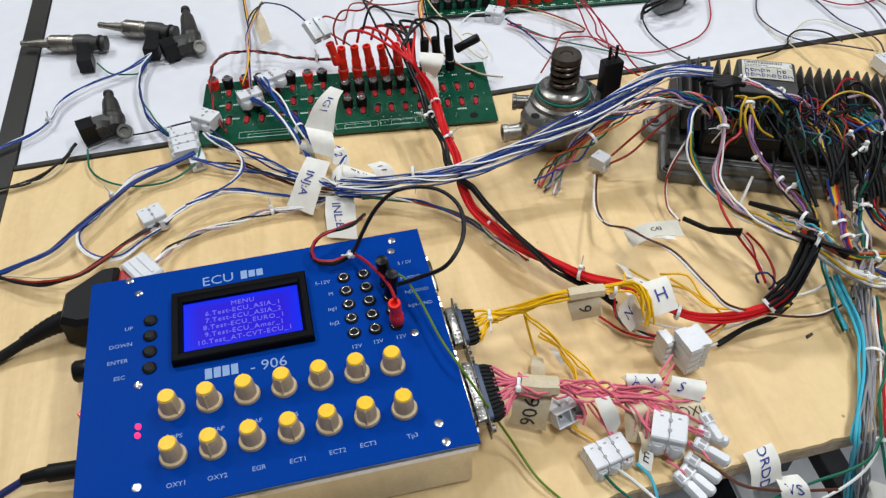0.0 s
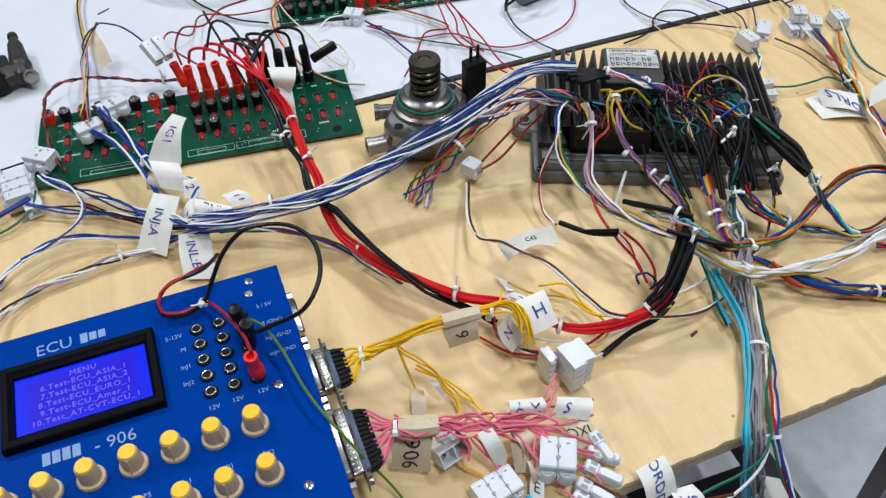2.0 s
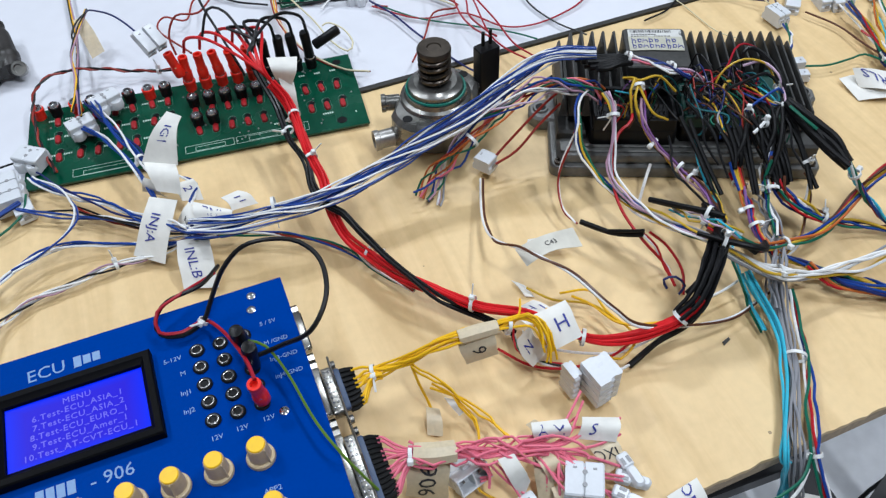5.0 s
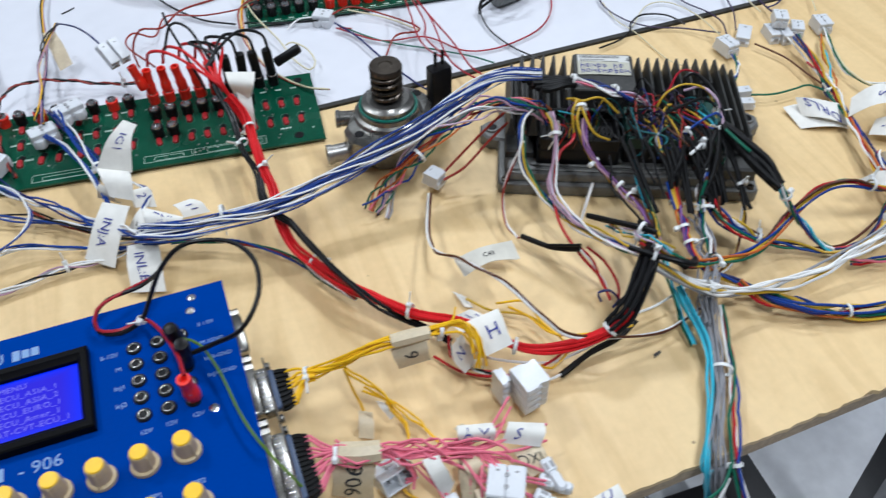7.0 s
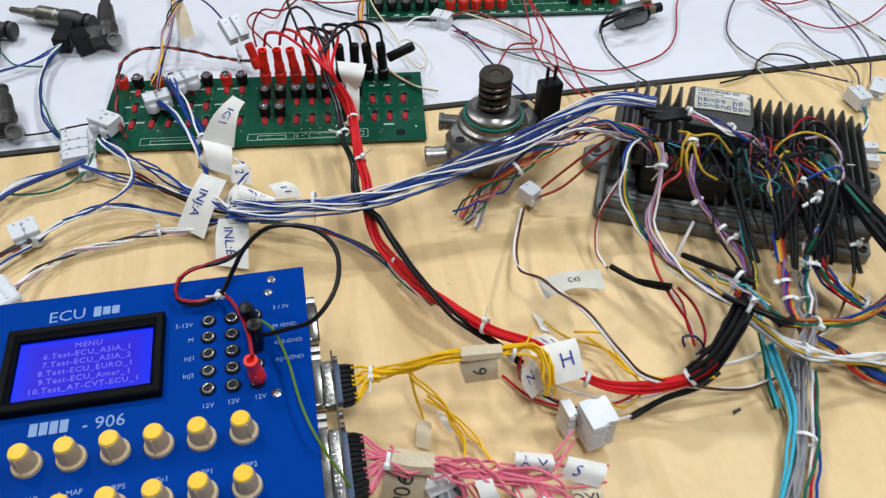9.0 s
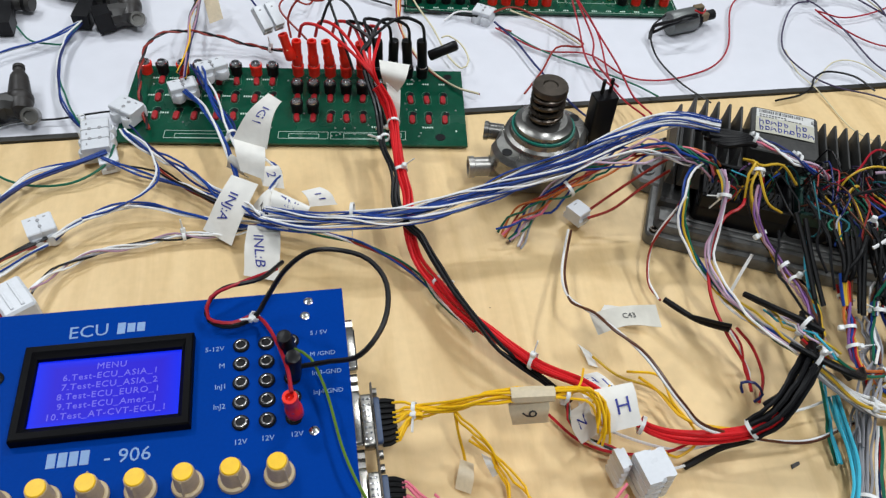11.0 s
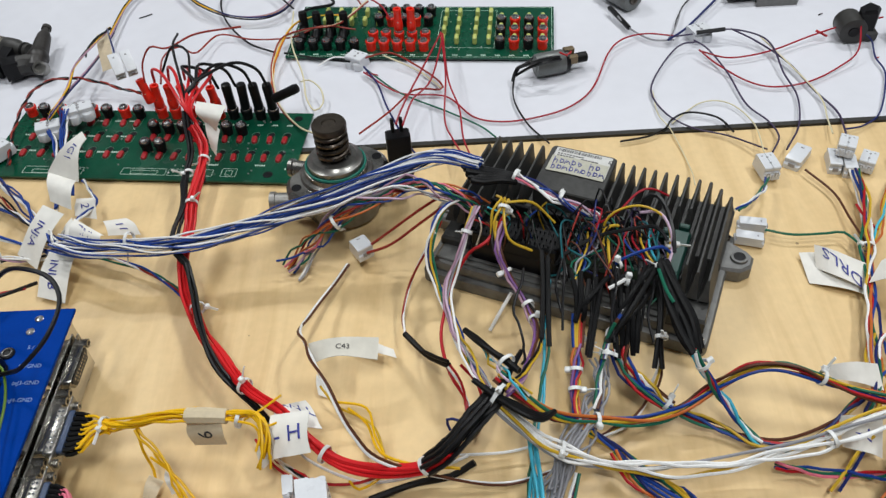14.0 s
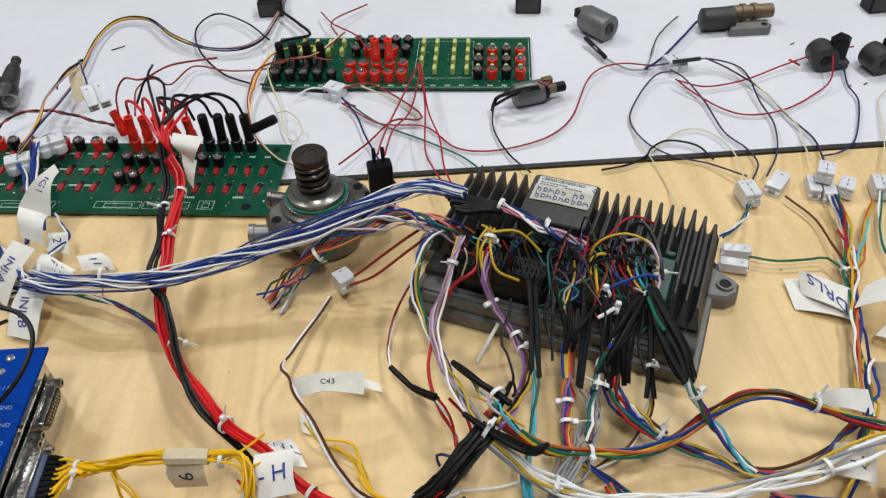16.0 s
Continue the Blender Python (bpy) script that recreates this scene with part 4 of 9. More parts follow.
# sockets with their pin walls
for x0, x1, y0, y1, col, lab in ((-0.070, -0.006, -0.036, 0.004, BLACK_P, "black plug socket"), (-0.004, 0.066, -0.032, 0.008, GREEN_S, "dark green plug socket")):
    c = part("plug_socket", Geo().prism(rounded(x0, y0, x1, y1, 0.004), 0.0155, 0.030, 0.001), BLACK_P, ecu, lab)
    rim = Geo()
    for cx, cy, sx, sy in (((x0 + x1) / 2, y0 + 0.002, x1 - x0 - 0.004, 0.003), ((x0 + x1) / 2, y1 - 0.002, x1 - x0 - 0.004, 0.003), (x0 + 0.003, (y0 + y1) / 2, 0.003, y1 - y0 - 0.008), (x1 - 0.003, (y0 + y1) / 2, 0.003, y1 - y0 - 0.008), ((x0 + x1) / 2, (y0 + y1) / 2, 0.003, y1 - y0 - 0.008)):
        rim.box((cx, cy, 0.0345), (sx, sy, 0.011), 0.0006)
    part("rim", rim, col, c)
    pins = Geo()
    for i in range(16):
        for j in range(5):
            px, py = x0 + 0.008 + i * (x1 - x0 - 0.016) / 15, y0 + 0.008 + j * (y1 - y0 - 0.016) / 4
            pins.box((px, py, 0.0312), (0.0007, 0.0007, 0.0026))
    tagged(part("pin_field", pins, BLACK_P, c, "rows of dark pins"), kind="stuff")

shell = part("socket_shell", Geo().box((0.0650, -0.0100, 0.0305), (0.0125, 0.047, 0.025), 0.0018), GREEN_S, ecu, "dark green end of the plug socket")
part("latch", Geo().box((0.0655, 0.0145, 0.0405), (0.007, 0.004, 0.011), 0.0008), GREEN_S, shell)
part("lever", Geo().box((0.0722, -0.012, 0.0330), (0.0022, 0.040, 0.020), 0.0008), BLACK_P, shell, "black locking lever")
part("bridge", Geo().box((0.030, 0.0110, 0.036), (0.056, 0.005, 0.012), 0.001), GREEN_S, shell)

# ---- fuel pump ----
pump = thing("fuel_pump", "grimy steel fuel pump with a dark coil spring on top", "pump", (0.314, 0.170, 0))
pump.scale = (0.9, 0.9, 0.97)
body = Geo().prism([(0.031 * math.cos(a), 0.027 * math.sin(a) + 0.002) for a in [k * 2 * math.pi / 24 for k in range(24)]], 0.003, 0.022, 0.002)
part("base", body, STEEL, pump, "worn steel body")
flange = [(0.041 * math.cos(a), 0.031 * math.sin(a)) if abs(math.cos(a)) < 0.72 else (0.045 * math.cos(a), 0.034 * math.sin(a)) for a in [k * 2 * math.pi / 32 for k in range(32)]]
part("flange", Geo().prism([(x * math.cos(0.6) - y * math.sin(0.6), x * math.sin(0.6) + y * math.cos(0.6)) for x, y in flange], 0.026, 0.042, 0.004), STEEL, pump, "diamond shaped steel flange")
part("collar", Geo().lathe([(0.0310, 0.041), (0.0295, 0.045), (0.0268, 0.0465), (0.0260, 0.050), (0.0235, 0.0505), (0.0228, 0.055), (0.0200, 0.0562), (0.018, 0.058), (0, 0.058)], 36), STEEL, pump)
part("seal", Geo().tube([(0.0245 * math.cos(k * math.pi / 18), 0.0245 * math.sin(k * math.pi / 18), 0.0512) for k in range(37)], 0.0011, 6), SEAL_G, pump, "green rubber seal ring")
sp = [(0.0118 * math.cos(a), 0.0118 * math.sin(a), 0.0585 + 0.024 * a / (2 * math.pi * 4.2)) for a in [k * 0.3 for k in range(int(2 * math.pi * 4.2 / 0.3) + 1)]]
part("spring", Geo().tube(sp, 0.0021, 8), STEEL_D, pump, "dark coil spring")
part("core", Geo().lathe([(0.0095, 0.056), (0.009, 0.084), (0, 0.084)], 18), STEEL_D, pump)
part("spring_cap", Geo().lathe([(0.0108, 0.082), (0.0138, 0.0835), (0.0141, 0.0865), (0.0132, 0.0882), (0.006, 0.0882), (0.0052, 0.0872), (0, 0.0872)], 28), STEEL_D, pump, "oily brown spring retainer")
part("port_pipe", Geo().tube([(-0.02, -0.008, 0.019), (-0.042, -0.008, 0.019)], 0.0085, 16), STEEL, pump)
part("port_nut", Geo().lathe([(0.0075, 0), (0.0075, 0.018), (0.0085, 0.0185), (0.0085, 0.023), (0.006, 0.023), (0.0055, 0.015), (0, 0.015)], 20, pose(-0.036, -0.008, 0.019, 0, -90, 0)), PORT, pump, "polished pipe end")
part("port_pipe", Geo().lathe([(0.0065, 0), (0.0065, 0.012), (0.0075, 0.0125), (0.0075, 0.016), (0.005, 0.016), (0.005, 0.01), (0, 0.01)], 18, pose(-0.028, 0.014, 0.034, 0, -90, -14)), STEEL, pump)
part("side_boss", Geo().lathe([(0.009, 0), (0.009, 0.006), (0.0075, 0.0075), (0.0055, 0.0078), (0.005, 0.006), (0, 0.006)], 22, pose(0.010, -0.029, 0.030, 90, 0, 12)), STEEL, pump)
# no holes are cut in the flange; black discs paint their shade
for a in (0.6, 0.6 + math.pi):
    part("bolt_hole_shade", Geo().lathe([(0.0042, 0), (0.0042, 0.0005), (0, 0.0005)], 14), BLACK_P, pump, m=pose(0.038 * math.cos(a), 0.038 * math.sin(a) * 0.9, 0.0418))
part("solenoid", Geo().lathe([(0.0085, 0), (0.0085, 0.007), (0.011, 0.0075), (0.011, 0.022), (0.009, 0.024), (0, 0.024)], 22, pose(0.020, 0.010, 0.019, 0, 90, 12)), STEEL, pump, "steel solenoid barrel")
part("solenoid_cap", Geo().lathe([(0.0105, 0), (0.0105, 0.012), (0.008, 0.014), (0, 0.014)], 20, pose(0.046, 0.015, 0.019, 0, 90, 12)), BLACK_P, pump)
part("plug", Geo().prism(rounded(-0.0100, -0.0066, 0.0100, 0.0066, 0.002), 0.028, 0.066, 0.0008, pose(0.0515, 0.0155, 0, 0, 0, 12)), BLACK_P, pump, "tall black two-pin plug")
for s in (-1, 1):
    part("boot", Geo().tube([(0.0515 + s * 0.0035, 0.0155 + s * 0.0006, 0.068), (0.0515 + s * 0.0035, 0.0155 + s * 0.0006, 0.080)], 0.0016, 8), BLACK_R, pump)

# ---- wires ----
def harness(label, name="wire_harness", group="wire harnesses"):
    return thing(name, label, "wire harness" if name == "wire_harness" else "wire", group=group)


def wire(th, pts, col, r=0.0009, name="wire", n=6):
    ln = spline(pts)
    ob = part(name, Geo().tube(ln, r, n), WIRE[col], th)
    return ob


def bundle(th, pts, cols, r=0.0009, spread=0.0035, twist=1.0, seed=1, fan0=1.0, fan1=1.0, wob=0.35, cut=0.0):
    """Strands that wind round one another along pts; fan0, fan1: how far they part at the ends."""
    rr = random.Random(seed)
    ln = spline(pts, 0.005)
    n = len(ln)
    ups = []
    up = None
    for i in range(n):
        d = (ln[min(i + 1, n - 1)] - ln[max(i - 1, 0)]).normalized()
        if up is None:
            up = Vector((0, 0, 1)).cross(d)
            up = up.normalized() if up.length > 0.1 else d.orthogonal().normalized()
        up = (up - d * up.dot(d)).normalized()
        ups.append((up, d.cross(up)))
    cols = cols.split()
    r = r * 0.9
    for k, col in enumerate(cols):
        ang = k * 2.399 + rr.uniform(-0.3, 0.3)
        rad = spread * math.sqrt((k + 0.5) / len(cols))
        ph, fr = rr.uniform(0, 6.28), rr.uniform(0.6, 1.6)
        out = []
        i1 = n if not cut else n - int(rr.uniform(0, cut) * n)
        for i in range(i1):
            s = i / max(1, n - 1)
            f = 1 + (fan0 - 1) * max(0, 1 - s * 4) ** 1.3 + (fan1 - 1) * max(0, s * 4 - 3) ** 1.3
            a = ang + twist * 6.28 * s
            w = wob * spread * (math.sin(ph + fr * s * 9) + 0.6 * math.sin(2.3 * ph + fr * s * 21) + 0.3 * math.sin(1.7 * ph + fr * s * 43))
            w2 = wob * spread * (math.sin(2 * ph + fr * s * 11) + 0.4 * math.sin(ph + s * 37))
            u, v = ups[i]
            p = ln[i] + u * (rad * math.cos(a) * f + w) + v * (rad * math.sin(a) * f * 0.8 + 0.6 * w2)
            if -0.165 < p.y < 0.6 and p.z > -0.01:
                p.z = max(p.z, r * 1.02)
            out.append(p)
        part("wire", Geo().tube(out, r, 6), WIRE[col], th)


TIE_HEAD = Geo().box((0, 0, 0), (0.0042, 0.0034, 0.0034), 0.0006).mesh("tie_head", TIE)


def tie(th, at, along, R, seed=0):
    """A nylon cable tie round a bundle."""
    R = R * 0.82
    m = frame_of(at, Vector(along).orthogonal(), Vector(along).cross(Vector(along).orthogonal()))
    g = Geo()
    pts = [(R * math.cos(k * math.pi / 10), R * math.sin(k * math.pi / 10)) for k in range(21)]
    v, f = [], []
    for x, y in pts:
        for q, z in ((1, -0.0011), (1, 0.0011), (1 + 0.0006 / R, 0.0011), (1 + 0.0006 / R, -0.0011)):
            v.append((x * q, y * q, z))
    for i in range(20):
        for k in range(4):
            f.append((i * 4 + k, i * 4 + (k + 1) % 4, i * 4 + 4 + (k + 1) % 4, i * 4 + 4 + k))
    g.add(v, f)
    rr = random.Random(seed + int(at[0] * 1e4))
    a = rr.uniform(0, 6.28)
    ob = part("cable_tie", g, TIE, th, "white nylon cable tie", m=m)
    h = part("tie_head", TIE_HEAD, None, ob, m=pose((R + 0.0012) * math.cos(a), (R + 0.0012) * math.sin(a), 0, 0, 0, math.degrees(a)))
    if rr.random() < 0.7:
        part("tie_tail", Geo().box((0.005, 0, 0), (0.009, 0.0018, 0.0007), 0.0002), TIE, ob, m=pose((R + 0.001) * math.cos(a), (R + 0.001) * math.sin(a), 0, rr.uniform(-30, 30), 0, math.degrees(a) + rr.uniform(-40, 40)))
    return ob


def sleeve(th, pts, r, col="black", name="sleeve"):
    ln = spline(pts, 0.004)
    rs = [r * (0.95 + 0.05 * math.sin(i * 0.9)) for i in range(len(ln))]
    part(name, Geo().tube(ln, rs, 8), BLACK_R if col == "black" else TAPE_T, th, "black shrink sleeve" if col == "black" else "tan tape wrap")
h = harness("thick red and black wire harness from the banana plugs", "wire_harness")
bundle(h, [(0.1986, 0.2124, 0.0560), (0.2057, 0.2043, 0.0460), (0.2084, 0.1880, 0.0400), (0.2095, 0.1417, 0.0380), (0.2123, 0.1190, 0.0340), (0.2110, 0.0930, 0.0260), (0.2155, 0.0740, 0.0200), (0.2260, 0.0550, 0.0190), (0.2380, 0.0335, 0.0200), (0.2560, 0.0120, 0.0210), (0.2765, -0.0125, 0.0230), (0.3017, -0.0317, 0.0270), (0.3229, -0.0528, 0.0240), (0.3393, -0.0632, 0.0220), (0.3657, -0.0677, 0.0220), (0.3893, -0.0693, 0.0300), (0.4019, -0.0665, 0.0400)], "scarlet scarlet scarlet scarlet scarlet scarlet scarlet scarlet", r=0.00125, spread=0.0037, twist=0.8, seed=3, wob=0.22)
bundle(h, [(0.1911, 0.2254, 0.0600), (0.1961, 0.2048, 0.0500), (0.1982, 0.1907, 0.0420), (0.1991, 0.1636, 0.0400), (0.2046, 0.1356, 0.0390), (0.2037, 0.1123, 0.0370), (0.2097, 0.0928, 0.0360), (0.2172, 0.0862, 0.0330), (0.2242, 0.0685, 0.0290), (0.2308, 0.0505, 0.0280), (0.2372, 0.0340, 0.0280), (0.2430, 0.0210, 0.0280), (0.2490, 0.0100, 0.0265), (0.2570, -0.0000, 0.0220), (0.2700, -0.0100, 0.0180), (0.2840, -0.0220, 0.0150), (0.2950, -0.0340, 0.0120)], "black black black", r=0.0014, spread=0.0024, twist=0.5, seed=5, wob=0.2)
tie(h, (0.2008, 0.1729, 0.0410), (0.101, -0.993, -0.053), 0.0036)
bundle(h, [(0.3877, -0.0700, 0.0300), (0.3994, -0.0675, 0.0400), (0.4131, -0.0562, 0.0500), (0.4283, -0.0390, 0.0540)], "black black black black black black black black black ", r=0.0016, spread=0.0066, twist=0.04, seed=6, wob=0.05)
tie(h, (0.2277, 0.0588, 0.0170), (0.466, -0.882, 0.065), 0.0058)
tie(h, (0.2750, -0.0112, 0.0250), (0.774, -0.627, 0.088), 0.0058)
tie(h, (0.3293, -0.0574, 0.0230), (0.861, -0.501, -0.086), 0.006)
tie(h, (0.3879, -0.0695, 0.0300), (0.747, 0.134, 0.651), 0.0062)
tie(h, (0.2095, 0.1417, 0.0380), (0.121, -0.978, -0.172), 0.0052)
tie(h, (0.2083, 0.1897, 0.0400), (0.027, -0.999, -0.042), 0.005)
wire(h, [(0.1411, 0.2968, 0.0410), (0.1462, 0.2891, 0.0580), (0.1633, 0.2679, 0.0660), (0.1884, 0.2286, 0.0640), (0.2006, 0.2167, 0.0500), (0.2087, 0.1956, 0.0340)], "scarlet", 0.0013)
wire(h, [(0.1538, 0.2969, 0.0410), (0.1590, 0.2921, 0.0580), (0.1735, 0.2685, 0.0660), (0.1903, 0.2282, 0.0640), (0.2006, 0.2167, 0.0500), (0.2087, 0.1956, 0.0340)], "scarlet", 0.0013)
wire(h, [(0.1673, 0.2989, 0.0410), (0.1719, 0.2912, 0.0580), (0.1845, 0.2708, 0.0660), (0.1922, 0.2278, 0.0640), (0.2006, 0.2167, 0.0500), (0.2087, 0.1956, 0.0340)], "scarlet", 0.0013)
wire(h, [(0.1800, 0.2940, 0.0410), (0.1847, 0.2893, 0.0580), (0.1946, 0.2666, 0.0660), (0.1941, 0.2274, 0.0640), (0.2006, 0.2167, 0.0500), (0.2087, 0.1956, 0.0340)], "scarlet", 0.0013)
wire(h, [(0.1914, 0.2915, 0.0410), (0.1954, 0.2839, 0.0580), (0.2035, 0.2647, 0.0660), (0.1960, 0.2270, 0.0640), (0.2006, 0.2167, 0.0500), (0.2087, 0.1956, 0.0340)], "scarlet", 0.0013)
wire(h, [(0.1351, 0.2913, 0.0440), (0.1338, 0.3012, 0.0560), (0.1435, 0.3049, 0.0700), (0.1611, 0.2993, 0.0720), (0.1788, 0.3239, 0.0700), (0.2105, 0.3506, 0.0600)], "rust", 0.0009)
wire(h, [(0.1997, 0.2837, 0.0410), (0.1965, 0.2769, 0.0620), (0.1790, 0.2730, 0.0700), (0.1955, 0.2493, 0.0700), (0.1881, 0.2364, 0.0620), (0.1991, 0.2102, 0.0400), (0.2067, 0.1810, 0.0240)], "black", 0.0013)
wire(h, [(0.2140, 0.2864, 0.0410), (0.2105, 0.2796, 0.0620), (0.1927, 0.2758, 0.0700), (0.1955, 0.2493, 0.0700), (0.1881, 0.2364, 0.0620), (0.1991, 0.2102, 0.0400), (0.2067, 0.1810, 0.0240)], "black", 0.0013)
wire(h, [(0.2288, 0.2851, 0.0410), (0.2249, 0.2784, 0.0620), (0.2068, 0.2746, 0.0700), (0.1955, 0.2493, 0.0700), (0.1881, 0.2364, 0.0620), (0.1991, 0.2102, 0.0400), (0.2067, 0.1810, 0.0240)], "black", 0.0013)
wire(h, [(0.2409, 0.2864, 0.0410), (0.2366, 0.2797, 0.0620), (0.2184, 0.2759, 0.0700), (0.1955, 0.2493, 0.0700), (0.1881, 0.2364, 0.0620), (0.1991, 0.2102, 0.0400), (0.2067, 0.1810, 0.0240)], "black", 0.0013)
wire(h, [(0.1827, 0.2493, 0.0400), (0.1735, 0.2757, 0.0600), (0.1663, 0.2976, 0.0740), (0.1639, 0.3215, 0.0720)], "black", 0.0011)
wire(h, [(0.1576, 0.2793, 0.0600), (0.1683, 0.2910, 0.0780), (0.1806, 0.2894, 0.0740), (0.1887, 0.2602, 0.0700), (0.1937, 0.2475, 0.0600)], "black", 0.0011)
bundle(h, [(0.1331, 0.1170, 0.0100), (0.1597, 0.1100, 0.0100), (0.1852, 0.0977, 0.0100), (0.2127, 0.0754, 0.0080), (0.2293, 0.0495, 0.0080), (0.2472, 0.0245, 0.0080)], "rust green blue white", r=0.0009, spread=0.002, twist=1.5, seed=7)
bundle(h, [(0.0348, 0.1877, 0.0080), (0.0713, 0.1538, 0.0080), (0.0981, 0.1373, 0.0080), (0.1331, 0.1170, 0.0100)], "black rust", r=0.0009, spread=0.0016, seed=8)
wire(h, [(0.3025, -0.0366, 0.0100), (0.3143, -0.0504, 0.0080), (0.3382, -0.0630, 0.0080), (0.3571, -0.0670, 0.0080), (0.3867, -0.0637, 0.0120), (0.4106, -0.0573, 0.0200)], "white", 0.0009)
wire(h, [(0.2822, -0.0368, 0.0060), (0.2968, -0.0545, 0.0050), (0.3165, -0.0660, 0.0080), (0.3444, -0.0678, 0.0080), (0.3667, -0.0621, 0.0120)], "red", 0.0009)
sleeve(h, [(0.3542, -0.0757, 0.0040), (0.3789, -0.0665, 0.0050), (0.4007, -0.0633, 0.0080), (0.4142, -0.0581, 0.0140)], 0.0022, "black")
wire(h, [(0.3316, -0.0759, 0.0040), (0.3457, -0.0764, 0.0040), (0.3577, -0.0747, 0.0050)], "white", 0.0009)
bundle(h, [(0.2938, -0.0302, 0.0140), (0.2922, -0.0439, 0.0120), (0.3044, -0.0559, 0.0060), (0.3194, -0.0653, 0.0050)], "green black white red", r=0.0008, spread=0.0016, seed=9)
h = harness("blue and white wire harness across the bench", "wire_harness")
bundle(h, [(0.4211, 0.1253, 0.0820), (0.3906, 0.1381, 0.0780), (0.3529, 0.1288, 0.0700), (0.3176, 0.1176, 0.0600), (0.2797, 0.1117, 0.0500), (0.2413, 0.1037, 0.0420), (0.2037, 0.0962, 0.0400), (0.1750, 0.0979, 0.0380), (0.1465, 0.0996, 0.0360), (0.1164, 0.1117, 0.0300)], "blue white blue white blue blue white blue white blue navy white blue white blue white blue white blue blue white blue", r=0.00072, spread=0.0072, twist=1.1, seed=11, fan0=0.6, wob=0.22)
tie(h, (0.1747, 0.1036, 0.0390), (0.984, -0.148, 0.100), 0.0068)
bundle(h, [(0.1164, 0.1117, 0.0300), (0.0906, 0.1392, 0.0200), (0.0593, 0.1751, 0.0140), (0.0311, 0.2013, 0.0120), (0.0103, 0.2198, 0.0160)], "blue white blue white navy", r=0.0009, spread=0.004, seed=12, fan1=1.4, wob=0.25)
bundle(h, [(0.1161, 0.1106, 0.0280), (0.0812, 0.1438, 0.0160), (0.0443, 0.1719, 0.0100), (0.0162, 0.1855, 0.0100), (-0.0023, 0.1946, 0.0120)], "white blue black blue", r=0.0009, spread=0.003, seed=13, wob=0.28)
bundle(h, [(0.1328, 0.1048, 0.0240), (0.0973, 0.1225, 0.0120), (0.0615, 0.1358, 0.0100), (0.0348, 0.1442, 0.0120), (0.0126, 0.1418, 0.0140), (-0.0095, 0.1295, 0.0140), (-0.0218, 0.1178, 0.0120)], "blue white blue white", r=0.0009, spread=0.0026, seed=14, wob=0.22)
bundle(h, [(0.1155, 0.1175, 0.0160), (0.0874, 0.1188, 0.0080), (0.0556, 0.1179, 0.0070), (0.0286, 0.1134, 0.0060), (0.0022, 0.1080, 0.0060), (-0.0185, 0.0928, 0.0080), (-0.0265, 0.0718, 0.0140)], "grey white black mauve white", r=0.0008, spread=0.0024, twist=3, seed=15)
tie(h, (0.0610, 0.1187, 0.0070), (-0.987, -0.161, -0.030), 0.0034)
bundle(h, [(0.0005, 0.1992, 0.0140), (-0.0203, 0.1870, 0.0140), (-0.0478, 0.1733, 0.0120), (-0.0685, 0.1511, 0.0120), (-0.0880, 0.1274, 0.0120), (-0.1072, 0.1065, 0.0100), (-0.1314, 0.0973, 0.0080), (-0.1590, 0.0886, 0.0060), (-0.1781, 0.0821, 0.0050)], "blue blue navy", r=0.0011, spread=0.002, twist=1.2, seed=16, wob=0.2)
bundle(h, [(-0.0215, 0.1921, 0.0100), (-0.0494, 0.1859, 0.0090), (-0.0638, 0.1638, 0.0090), (-0.0772, 0.1394, 0.0090), (-0.0883, 0.1244, 0.0100), (-0.0841, 0.1047, 0.0100), (-0.0685, 0.0914, 0.0090), (-0.0538, 0.0901, 0.0090), (-0.0359, 0.1079, 0.0090), (-0.0252, 0.1142, 0.0100)], "white blue white", r=0.0008, spread=0.0016, twist=1, seed=17, wob=0.2)
bundle(h, [(0.0098, 0.2225, 0.0140), (0.0302, 0.1969, 0.0200), (0.0412, 0.1668, 0.0240), (0.0362, 0.1462, 0.0240), (0.0161, 0.1343, 0.0200), (-0.0046, 0.1297, 0.0160)], "white blue", r=0.0009, spread=0.0016, seed=18)
bundle(h, [(-0.0069, 0.2126, 0.0140), (-0.0275, 0.2382, 0.0120), (-0.0432, 0.2670, 0.0100), (-0.0535, 0.3049, 0.0100), (-0.0537, 0.3429, 0.0100), (-0.0455, 0.3714, 0.0100), (-0.0492, 0.3900, 0.0120)], "blue white navy green", r=0.0009, spread=0.002, twist=1, seed=19)
bundle(h, [(-0.0455, 0.3714, 0.0100), (-0.0703, 0.3482, 0.0090), (-0.1009, 0.3323, 0.0080), (-0.1242, 0.3096, 0.0080), (-0.1330, 0.2807, 0.0080), (-0.1476, 0.2629, 0.0080), (-0.1701, 0.2512, 0.0070), (-0.1943, 0.2281, 0.0060)], "blue white blue", r=0.0009, spread=0.0016, twist=1.5, seed=20)
wire(h, [(-0.0971, 0.3655, 0.0100), (-0.0848, 0.3510, 0.0060), (-0.0683, 0.3454, 0.0060), (-0.0542, 0.3432, 0.0080), (-0.0469, 0.3665, 0.0100)], "green", 0.0008)
tie(h, (-0.1331, 0.2816, 0.0080), (-0.612, -0.791, 0.000), 0.0028)
tie(h, (-0.0234, 0.2392, 0.0130), (-0.579, 0.811, -0.088), 0.003)
tie(h, (-0.0654, 0.1595, 0.0100), (-0.504, -0.863, -0.043), 0.0028)
